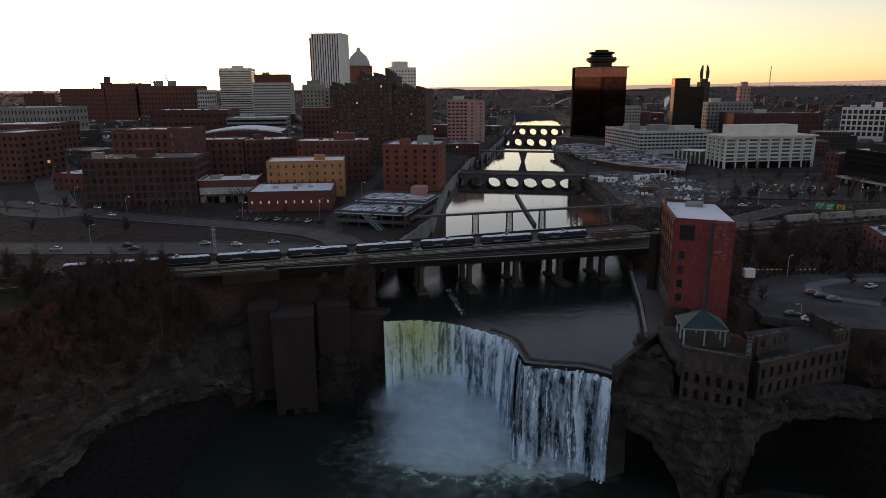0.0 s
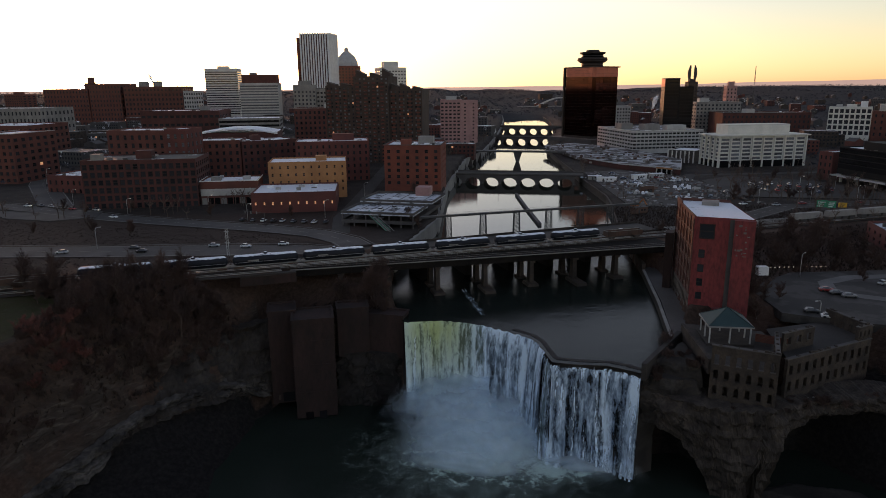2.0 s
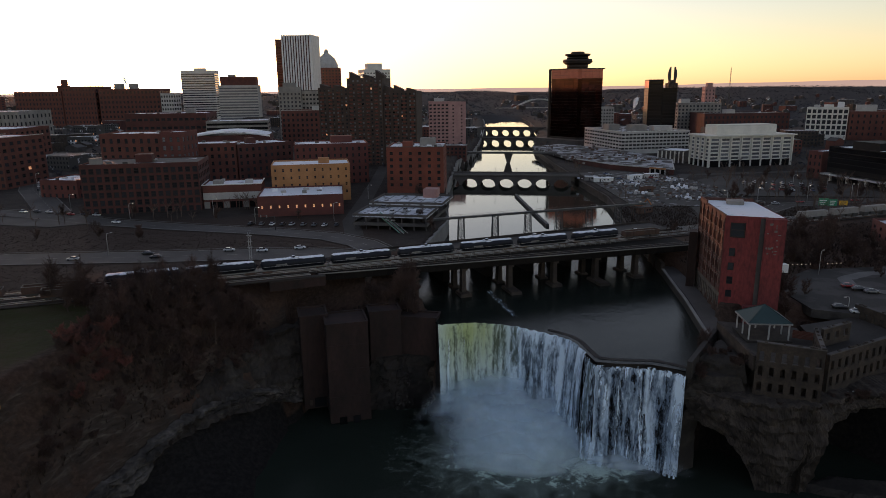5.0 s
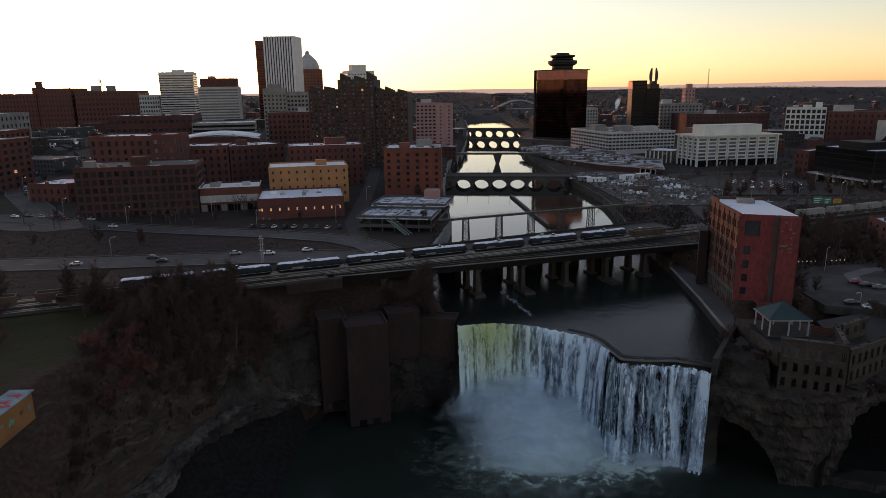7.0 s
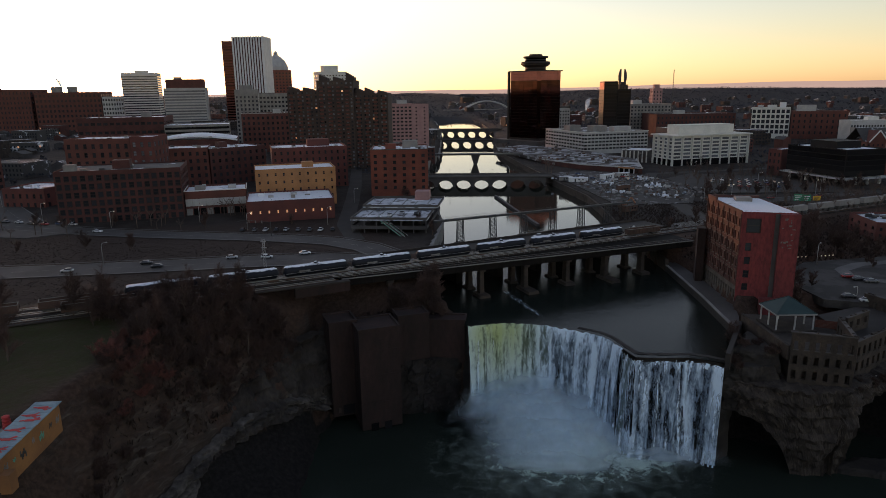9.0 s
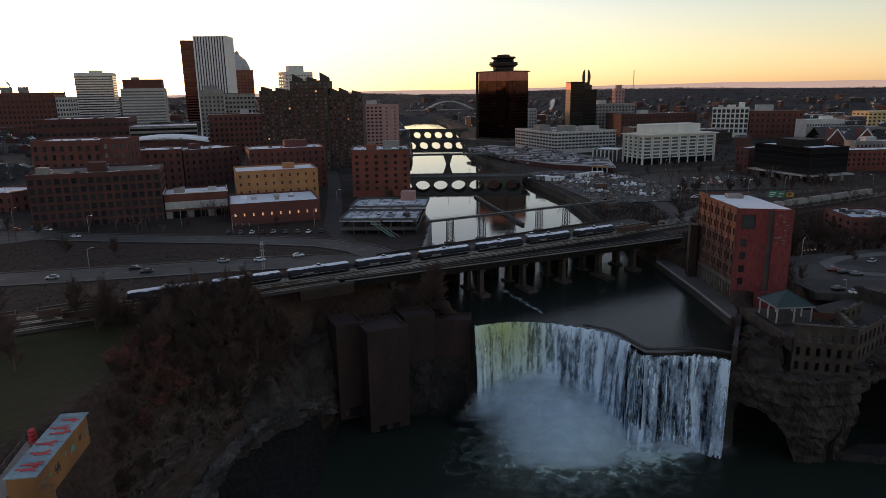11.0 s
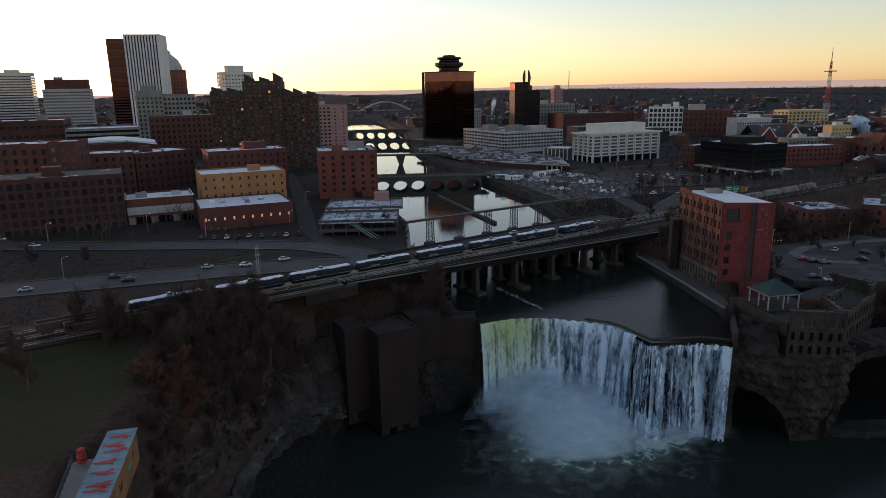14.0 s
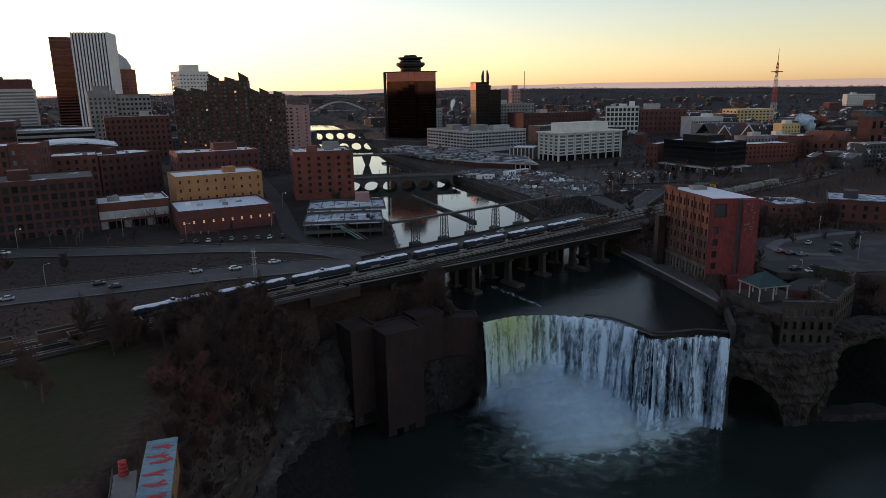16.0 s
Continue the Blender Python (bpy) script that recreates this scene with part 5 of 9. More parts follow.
def fin_tower():
    """The tall tower with white vertical ribs that flare at the foot."""
    A, B = Vector((-196, 1022, 0)), Vector((-152.7, 1014.2, 0))
    u = (B - A).normalized()
    W, D, H = 44.0, 40.0, 138.5
    t = thing("office_tower", "tall tower ribbed with white vertical fins", "skyscraper", axes((A.x, A.y, 41), u, (-u.y, u.x, 0), (0, 0, 1)))
    b = Build()
    b.box(0, 0, -3, W, D, H - 1.5)
    part("core", b, M["dark_brick"], t, "dark brown glass and steel core")
    b = Build()
    b.box(0.3, 0.3, H - 1.5, W - 0.3, D - 0.3, H)
    part("roof", b, M["grey"], t)
    fin = Build()
    prof = [(0.0, 6.0), (6.0, 2.9), (14.0, 1.7), (24.0, 1.25), (H + 0.8, 1.2)]
    for (z0, d0), (z1, d1) in zip(prof, prof[1:]):
        for sx in (-1.0, 1.0):
            q = [(sx, -d0, z0), (sx, 0, z0), (sx, 0, z1), (sx, -d1, z1)]
            fin.face(q if sx > 0 else q[::-1])
        fin.face([(-1.0, -d0, z0), (1.0, -d0, z0), (1.0, -d1, z1), (-1.0, -d1, z1)])
    fin.face([(-1.0, -1.2, H + 0.8), (1.0, -1.2, H + 0.8), (1.0, 0, H + 0.8), (-1.0, 0, H + 0.8)])
    me = fin.mesh("fin", [M["white_paint"]])
    for k in range(12):
        part("fin", me, None, t, "", Matrix.Translation((0.9 + k * (W - 1.8) / 11, 0, 0)))
    for k in range(12):
        part("fin", me, None, t, "", Matrix.Translation((W, 0.9 + k * (D - 1.8) / 11, 0)) @ Matrix.Rotation(radians(90), 4, "Z"))
    for j in range(30):
        b = Build()
        b.box(-0.25, 0.6, 6 + j * 4.2, 0.1, D - 0.6, 8.4 + j * 4.2)
        part("window_band", b, M["brown_brick"], t)
    return t


fin_tower()
t = building("dark brown glass tower behind a ribbed tower", (-257, 1322), (-214, 1326), 40, 41, 196, "brown_brick", 0, 0, roof="roof_dark")
ribbon(t, 43.2, 40, 155, 30, 4, 3, "glass_bronze", 0.5, "FR")


def domed_tower():
    t = building("brown granite tower below a faceted dome", (-176, 1246), (-130, 1254), 44, 41, 141, "rust_brick", 18, 8, 0, 6, 0.5, 0.45, 3, 3, 0.3, "dark", 0, "roof_dark")
    b = Build()
    cx, cy = 23.3, 22
    rings = [(22, 100), (21, 107), (16, 117), (8, 124), (4, 127), (4, 131), (0.5, 134)]
    rows = [[(cx + r * math.cos(2 * math.pi * k / 8 + 0.39), cy + r * math.sin(2 * math.pi * k / 8 + 0.39), z) for k in range(8)] for r, z in rings]
    b.grid(rows, 0, False, True)
    part("dome", b, M["pale"], t, "pale faceted metal dome")
    return t


domed_tower()
t = building("white stepped hotel with a gabled crown", (-73, 926), (-37, 936), 34, 40, 128, "cream", 18, 9, 3, 5, 0.5, 0.35, 3, 3, 0.3, "dark", 0, "gravel_roof", [(0.2, 0.2, 20, 16, 8, "cream")])
building("pink brick hotel block with rows of windows", (4.5, 714), (26, 712), 26, 38, 88, "pink", 12, 5, 3, 0, 0.6, 0.4, 3, 2, 0.3, "dark", 0.01, "gravel_roof", [(0.25, 0.3, 11, 9, 3.5, "pale")])
building("plain pink brick stair wing", (26.2, 713), (45, 722), 26, 38, 87.3, "pink", 12, 2, 0, 4, 0.2, 0.35, 3, 2, 0.2, "dark", 0, "gravel_roof")


def apartments():
    """Dark stepped apartment slab with projecting balcony bays and slanted roof stubs."""
    A, B = Vector((-90.5, 538, 0)), Vector((-13.8, 524, 0))
    u = (B - A).normalized()
    t = thing("apartment_building", "tall dark brick apartment slab with stepped roofline and lit windows", "apartment block", axes((A.x, A.y, 40), u, (-u.y, u.x, 0), (0, 0, 1)))
    W, D = 78.0, 30.0
    b = Build()
    spots = []
    segs = [(0, 24, 62.5, 0), (24, 52, 69.5, -2.5), (52, W, 59.5, 0)]
    for x0, x1, H, off in segs:
        nbx = round((x1 - x0) / 3.3)
        spots += facade(b, (x0, off, 0), (1, 0, 0), (0, -1, 0), x1 - x0, 0, H, nbx, int(H / 2.9), 0.42, 0.5, 2.0, 0.8, 0.3)
        b.face([(x0, off, -3), (x1, off, -3), (x1, off, 0), (x0, off, 0)])
        b.face([(x0, D, -3), (x0, off, -3), (x0, off, H), (x0, D, H)])
        b.face([(x1, off, -3), (x1, D, -3), (x1, D, H), (x1, off, H)])
        b.face([(x1, D, -3), (x0, D, -3), (x0, D, H), (x1, D, H)])
        b.face([(x0, off, H), (x1, off, H), (x1, D, H), (x0, D, H)])
    part("wall", b, M["slab_brick"], t)
    stub = [(1, 62.5, 3), (12, 62.5, 2.2), (25, 69.5, 5), (36, 69.5, 3), (46, 69.5, 6), (53, 59.5, 4.5), (60, 59.5, 4.5), (70, 59.5, 2.4)]
    for x, H, h in stub:
        b = Build()
        w = 6.5
        b.face([(x, 2, H), (x + w, 2, H), (x + w, 2, H + h * 0.35), (x, 2, H + h)])
        b.face([(x + w, 12, H), (x, 12, H), (x, 12, H + h), (x + w, 12, H + h * 0.35)])
        b.face([(x, 12, H), (x, 2, H), (x, 2, H + h), (x, 12, H + h)])
        b.face([(x + w, 2, H), (x + w, 12, H), (x + w, 12, H + h * 0.35), (x + w, 2, H + h * 0.35)])
        b.face([(x, 2, H + h), (x + w, 2, H + h * 0.35), (x + w, 12, H + h * 0.35), (x, 12, H + h)])
        part("roof_stub", b, M["slab_brick"], t)
    bay = Build()
    bay.box(-1.4, -1.5, 0, 1.4, 0.0, 0.25, 0)
    bay.box(-1.4, -1.5, 0.25, 1.4, -1.42, 1.15, 0)
    bay_me = bay.mesh("balcony", [M["brown_brick"]])
    n = 0
    for x0, x1, H, off in segs:
        for xx in np.arange(x0 + 3.3, x1 - 2, 6.6):
            for k in range(1, int(H / 2.9)):
                if n < 260:
                    part("balcony", bay_me, None, t, "", Matrix.Translation((xx, off, 2.0 + k * 2.83 - 0.5)))
                    n += 1
    rest = Build()
    r2 = random.Random(3)
    order = list(range(len(spots)))
    r2.shuffle(order)
    for c, k in enumerate(order):
        # pale panes paint the scattered glints of the windows
        style = r2.choices(["lit", "pale", "dark"], [0.02, 0.46, 0.52])[0]
        if c < 290:
            part("window", PANES[style], None, t, "", spots[k])
        else:
            rest.face([spots[k] @ Vector(q) for q in ((-0.5, -0.02, -0.5), (0.5, -0.02, -0.5), (0.5, -0.02, 0.5), (-0.5, -0.02, 0.5))], 1 if style == "lit" else 2 if style == "pale" else 0)
    if rest.f:
        tagged(part("window_rest", rest, [M["glass"], M["lit"], M["glass_grey"]], t), kind="stuff")


M["slab_brick"] = surface("grey_brown_brick", (0.072, 0.050, 0.041), (0.05, 0.037, 0.031), fine=1.5)
apartments()

# west of the river
def bronze_tower():
    """Dark mirror-glass tower seen corner on, with a round crown of stacked discs."""
    A, B = Vector((153, 793, 0)), Vector((177, 750.5, 0))
    u = (B - A).normalized()
    W, D, z0, H = 48.8, 38.5, 39.0, 83.0
    t = thing("bronze_tower", "bronze mirror-glass tower with a round crown", "skyscraper", axes((A.x, A.y, z0), u, (-u.y, u.x, 0), (0, 0, 1)))
    ch = 2.5
    b = Build()
    ring = [(ch, 0), (W - ch, 0), (W, ch), (W, D - ch), (W - ch, D), (ch, D), (0, D - ch), (0, ch)]
    b.grid([[(x, y, z) for x, y in ring] for z in (-3, H - 1)], 0, False, True)
    b.face([(x, y, H - 1) for x, y in ring])
    part("core", b, M["crown"], t)
    # the top three storeys carry the mirrored sunrise as an orange colour
    NF = 21
    for j in range(NF):
        zz0 = 6 + j * (H - 6) / NF
        zz1 = zz0 + (H - 6) / NF - 0.14
        for s in range(6):
            w = (W - 2 * ch) / 6
            b = Build()
            b.box(ch + s * w + 0.12, -0.25, zz0, ch + (s + 1) * w - 0.12, 0.05, zz1)
            part("glass_panel", b, M["sunrise_metal"] if j > NF - 4 else M["glass_bronze"], t)
            w = (D - 2 * ch) / 6
            b = Build()
            b.box(W - 0.05, ch + s * w + 0.12, zz0, W + 0.25, ch + (s + 1) * w - 0.12, zz1)
            part("glass_panel", b, M["sunrise_metal"] if j > NF - 4 else M["glass_bronze"], t)
    for z_a, z_b, mat in ((6, H - 11.7, "glass_bronze"), (H - 11.6, H - 1.0, "sunrise_metal")):
        b = Build()
        edge = [(W - ch + 0.1, -0.25), (W + 0.25, ch - 0.1), (W + 0.1, ch + 0.1), (W - ch, 0.1)]
        b.grid([[(x, y, z) for x, y in edge] for z in (z_a, z_b)], 0, False, True)
        b.face([(x, y, z_b) for x, y in edge])
        part("corner_glass", b, M[mat], t)
    b = Build()
    b.box(-0.6, -0.6, H - 0.9, W + 0.6, D + 0.6, H + 0.3)
    part("cornice", b, M["crown"], t)
    for x, y in ((-2.2, -0.6), (-2.2, D - 2)):
        b = Build()
        b.box(x, y, -3, x + 2.2, y + 2.6, H)
        part("corner_shaft", b, M["crown"], t)
    cx, cy = W / 2, D / 2
    for k, (r0, r1, h0, h1) in enumerate(((12, 12.5, 0.3, 5), (14.0, 17.2, 5, 7.5), (17.2, 16.6, 7.5, 10.5), (12.6, 12, 10.5, 14.5), (14.2, 14.6, 14.5, 16.5), (8.5, 7, 16.5, 19))):
        b = Build()
        b.tube([(cx, cy, H + h0), (cx, cy, H + h1)], [r0, r1], 28)
        part("crown_disc", b, M["crown"] if k != 3 else M["glass_black"], t)
    b = Build()
    b.box(-14, -12, -3, W + 12, D + 16, 3.5)
    part("podium", b, M["dark_stone"], t)


bronze_tower()
t = building("tall black glass office, sunrise glow coloured on its flank", (267.5, 778.5), (283.5, 775.2), 30, 39, 109, "black_metal", 0, 0, roof="roof_dark")
ribbon(t, 16.3, 30, 70, 17, 2, 1.5, "glass_black", 0.72, "F")
# sunrise glow at the top of the flank, painted as an orange band
b = Build()
b.box(-0.3, 0.4, 60.5, -0.01, 29.6, 69)
part("copper_band", b, M["sunrise_metal"], t, "band under the roof coloured with the sunrise glow")
# the flank's dim red glow is put into the glass colour
M["flank_glow"] = surface("flank_glow_glass", (0.075, 0.022, 0.016), (0.05, 0.016, 0.013), rough=0.5, spec=0.2, fine=0.5)
for k in range(14):
    b = Build()
    b.box(-0.3, 0.4, 2.2 + k * 4.15, -0.01, 29.6, 5.95 + k * 4.15)
    part("flank_panel", b, M["flank_glow"], t, "glass panel with dim sunrise glow in its colour")
t = building("lower black glass wing of an office", (283.7, 775.2), (298.8, 772), 36, 39, 99.5, "black_metal", 0, 0, roof="roof_dark")
ribbon(t, 15.4, 36, 60.5, 15, 2, 1.5, "glass_black", 0.72, "F")


def winged_tower():
    t = building("slender stone tower crowned by upright metal wings", (362, 950), (375, 949), 16, 40, 106, "limestone", 14, 3, 3, 0, 0.35, 0.6, 4, 3, 0.5, "dark", 0, "gravel_roof", [(0.2, 0.2, 8, 9, 4, "limestone")])
    for sx, ph in ((5.0, -1), (8.0, 1)):
        b = Build()
        rows = []
        for k in range(9):
            s = k / 8
            w = 4.6 * math.sin(math.pi * min(1, 0.22 + 0.7 * s)) ** 0.8 + 0.3
            rows.append([(sx + ph * (0.8 + w * 0.4) + w * 0.5 * math.cos(a), 7 + w * 0.4 * math.sin(a), 69.5 + 19 * s) for a in [2 * math.pi * j / 8 for j in range(8)]])
        b.grid(rows, 0, True, True)
        part("wing", b, M["steel"], t)


winged_tower()


def white_office():
    """Six-storey cream concrete grid building on stilts."""
    t = building("cream concrete office building with a deep window grid", (218.9, 512.8), (291.8, 520.9), 28, 38.0, 62, "cream", 6, 8, 4, 4, 0.90, 0.72, 4.6, 1.8, 0.7, "white", 0.0, "roof_white", [(0.12, 0.2, 53, 17, 8, "cream")], "cream")
    W = 73.3
    b = Build()
    b.box(1.2, -0.06, -3, W - 1.2, 0.1, 4.4)
    b.box(-0.06, 1.2, -3, 0.1, 26.8, 4.4)
    part("undercroft", b, M["glass_black"], t, "dark glazed ground floor")
    for k in range(9):
        b = Build()
        x = k * W / 8
        b.box(x - 0.45, -1.0, -3, x + 0.45, 0.0, 23.4)
        part("pier", b, M["cream"], t)
    for k in range(5):
        b = Build()
        y = k * 28 / 4
        b.box(-1.0, y - 0.45, -3, 0.0, y + 0.45, 23.4)
        part("pier", b, M["cream"], t)
    b = Build()
    b.box(-2.2, -2.2, 23.4, W + 2.2, 30.2, 24.3)
    part("roof_slab", b, M["cream"], t)


white_office()
t = building("low grey banded office block with rooftop units", (185.5, 626), (257, 636), 86, 38, 58.8, "pale", 5, 18, 14, 0, 0.84, 0.5, 3.0, 1.2, 0.6, "dark", 0.01, "gravel_roof", [(0.3, 0.25, 16, 12, 5, "grey"), (0.6, 0.2, 20, 10, 4, "pale"), (0.1, 0.5, 12, 14, 5, "grey")], "cream", extra=6)
building("low colonnaded annex with a flat pale roof", (196, 560), (213, 545), 30, 38, 47.5, "dark_stone", 0, 0, roof="roof_white", cornice="cream")
b = Build()
annex = thing("colonnade", "row of pale concrete columns along an annex", "colonnade", axes((195.3, 559.0, 38), Vector((17, -15, 0)).normalized(), Vector((15, 17, 0)).normalized(), (0, 0, 1)))
for k in range(7):
    b = Build()
    b.box(k * 3.6, -1.2, -2, k * 3.6 + 0.9, -0.3, 9)
    part("column", b, M["cream"], annex)
t = building("black glass office block on pale legs", (266, 379), (298, 382), 50, 46.0, 60.5, "black_metal", 0, 0, roof="roof_white", boxes=[(0.2, 0.3, 20, 22, 4, "black_metal")])
ribbon(t, 32.1, 50, 14.5, 4, 0.4, 0.4, "glass_black", 0.86, "FL")
for k in range(4):
    for y in (1.0, 16, 32, 47):
        b = Build()
        b.box(1 + k * 9.7, y, -9, 2.2 + k * 9.7, y + 1.2, 0)
        part("leg", b, M["cream"], t)
b = Build()
b.box(-3, -3, -4.6, 36, 53, -3.8)
part("terrace_slab", b, M["pale"], t)
building("pale office block with a regular window grid", (454, 762), (489, 738), 25, 40, 75.2, "cream", 5, 8, 0, 0, 0.7, 0.7, 3, 1.5, 0.5, "dark", 0, "roof_snow", [(0.4, 0.3, 10, 8, 3, "cream"), (0.72, 0.5, 7, 6, 6, "white_paint"), (0.15, 0.6, 6, 6, 2.5, "pale")])
building("long dark red brick block", (348, 800), (452, 792), 50, 40, 68.0, "dark_brick", 4, 20, 0, 0, 0.4, 0.5, 2, 2, 0.3, "dark", 0.01, "roof_dark", [(0.3, 0.3, 12, 10, 4, "pale")], extra=6)
building("grey stone office block", (336, 852), (391, 846), 40, 40, 80.0, "grey", 8, 12, 4, 0, 0.5, 0.5, 2, 2, 0.3, "dark", 0.01, "gravel_roof", [(0.1, 0.2, 12, 10, 5, "pale")])
building("stone clock tower of the city offices", (440, 1000), (455, 998), 15, 40, 100, "pink", 10, 3, 3, 0, 0.35, 0.5, 3, 3, 0.3, "dark", 0, "roof_dark", [(0.25, 0.25, 8, 8, 6, "pink")])
building("pale mid-rise office block", (229, 850), (250, 848), 25, 40, 76, "pale", 8, 6, 3, 0, 0.5, 0.5, 2, 2, 0.3, "dark", 0.01, "gravel_roof")
building("dark brick theatre block", (490, 737), (540, 705), 40, 40, 71, "brown_brick", 4, 10, 0, 0, 0.3, 0.5, 2, 2, 0.3, "dark", 0, "roof_dark", [(0.1, 0.1, 20, 14, 7, "pale")])
building("low red brick shop row", (258, 445), (262, 436), 34, 38, 56, "red_brick", 3, 3, 6, 0, 0.4, 0.5, 2, 1.5, 0.3, "dark", 0.02, "roof_snow")
building("three-storey red brick row", (336, 422), (390, 414), 24, 38, 53.0, "rust_brick", 3, 14, 0, 0, 0.4, 0.5, 2.5, 1.5, 0.3, "dark", 0.02, "roof_snow", (), "limestone", extra=4)
building("red brick school building", (405, 437), (444, 428), 30, 38, 56.0, "rust_brick", 3, 9, 4, 0, 0.4, 0.55, 2.5, 2, 0.3, "pale", 0.02, "roof_snow", (), "limestone", extra=3)
building("grey stone hall with a flat roof", (491, 620), (554, 600), 40, 40, 56, "grey", 2, 8, 0, 0, 0.4, 0.5, 3, 2, 0.3, "dark", 0, "gravel_roof")
M["yellow_stone"] = surface("pale_yellow_stone", (0.62, 0.47, 0.22), (0.54, 0.40, 0.19), fine=1.2)
building("pale yellow block behind the school", (499, 522), (520, 517), 14, 40, 60.5, "yellow_stone", 4, 6, 0, 0, 0.35, 0.4, 2, 2, 0.25, "dark", 0, "roof_snow", [(0.3, 0.3, 8, 6, 3, "cream")])
building("low white-roofed market hall", (502, 655), (546, 648), 22, 40, 63.0, "pale", 2, 14, 0, 0, 0.6, 0.35, 2, 2.5, 0.3, "dark", 0, "roof_white", [(0.5, 0.3, 12, 8, 3.5, "cream")])
building("grey stone row behind the shops", (372, 452), (428, 445), 14, 38, 56.5, "grey", 3, 16, 0, 0, 0.4, 0.45, 2, 1.5, 0.25, "dark", 0.02, "roof_snow", [(0.2, 0.3, 9, 7, 3, "pale"), (0.65, 0.3, 7, 6, 3, "cream")])
building("pale yellow stone office block", (745, 815), (808, 800), 40, 40, 63, "yellow_stone", 4, 10, 4, 0, 0.55, 0.5, 2, 2, 0.4, "dark", 0.02, "roof_snow")


def church():
    t = building("red brick church with a tall square bell tower", (418, 414), (502, 402), 26, 38, 53, "orange_brick", 2, 10, 3, 0, 0.35, 0.7, 2, 2, 0.4, "dark", 0.06, "roof_dark")
    b = Build()
    b.box(50, -2, 0, 64, 12, 34)
    part("bell_tower", b, M["orange_brick"], t)
    for z in (12, 24):
        b = Build()
        b.box(51.5, -2.3, z, 54.5, -1.9, z + 6)
        b.box(59.5, -2.3, z, 62.5, -1.9, z + 6)
        part("belfry_opening", b, M["glass_black"], t)
    b = Build()
    b.face([(49.5, -2.5, 34), (64.5, -2.5, 34), (57, 5, 39)])
    b.face([(64.5, -2.5, 34), (64.5, 12.5, 34), (57, 5, 39)])
    b.face([(64.5, 12.5, 34), (49.5, 12.5, 34), (57, 5, 39)])
    b.face([(49.5, 12.5, 34), (49.5, -2.5, 34), (57, 5, 39)])
    part("tower_roof", b, M["copper"], t)
    for x in (6, 22):
        b = Build()
        b.face([(x, -0.5, 13), (x + 14, -0.5, 13), (x + 7, -0.5, 22)])
        b.face([(x + 14, -0.5, 13), (x + 14, 26, 13), (x + 7, 26, 22), (x + 7, -0.5, 22)])
        b.face([(x, 26, 13), (x, -0.5, 13), (x + 7, -0.5, 22), (x + 7, 26, 22)])
        part("gable", b, M["orange_brick"], t)


church()


def gabled_school():
    """Dark brick school whose slate roof ends in two white-edged gables."""
    t = building("dark brick school under a steep slate roof", (405, 520), (452, 512), 34, 38, 52, "brown_brick", 3, 12, 4, 0, 0.4, 0.5, 2.5, 1.5, 0.3, "dark", 0.02, "roof_dark")
    b = Build()
    b.face([(-0.5, 4, 13.6), (48.2, 4, 13.6), (48.2, 18, 25), (-0.5, 18, 25)])
    b.face([(48.2, 32, 13.6), (-0.5, 32, 13.6), (-0.5, 18, 25), (48.2, 18, 25)])
    part("slate_roof", b, M["roof_dark"], t, "dark slate roof")
    for x in (2.0, 30.0):
        b = Build()
        b.face([(x, -0.4, 13.8), (x + 16, -0.4, 13.8), (x + 8, -0.4, 23.5)])
        b.face([(x + 16, -0.4, 13.8), (x + 16, 16, 13.8), (x + 8, 16, 23.5), (x + 8, -0.4, 23.5)])
        b.face([(x, 16, 13.8), (x, -0.4, 13.8), (x + 8, -0.4, 23.5), (x + 8, 16, 23.5)])
        g = part("gable", b, M["brown_brick"], t)
        for x0, x1 in ((x - 0.4, x + 8), (x + 16.4, x + 8)):
            b = Build()
            b.beam((x0, -0.7, 13.6), (x1, -0.7, 23.7), 0.5, 0.9)
            part("barge_board", b, M["white_paint"], g, "white gable edge")


gabled_school()
building("low red brick brewery block with snow-streaked roofs", (163, 237), (184.6, 230.6), 24, 37, 45.6, "red_brick", 2, 6, 4, 0, 0.32, 0.5, 1.5, 1.5, 0.3, "dark", 0.03, "blue_roof", (), None, extra=9)
building("red brick warehouse with a blue-grey roof and dark eaves", (185.6, 229), (213, 194), 28, 37, 47.6, "red_brick", 2, 10, 0, 0, 0.35, 0.55, 1.5, 1.5, 0.3, "dark", 0.02, "blue_roof", [(0.15, 0.4, 6, 5, 3, "steel")], "copper", extra=5)


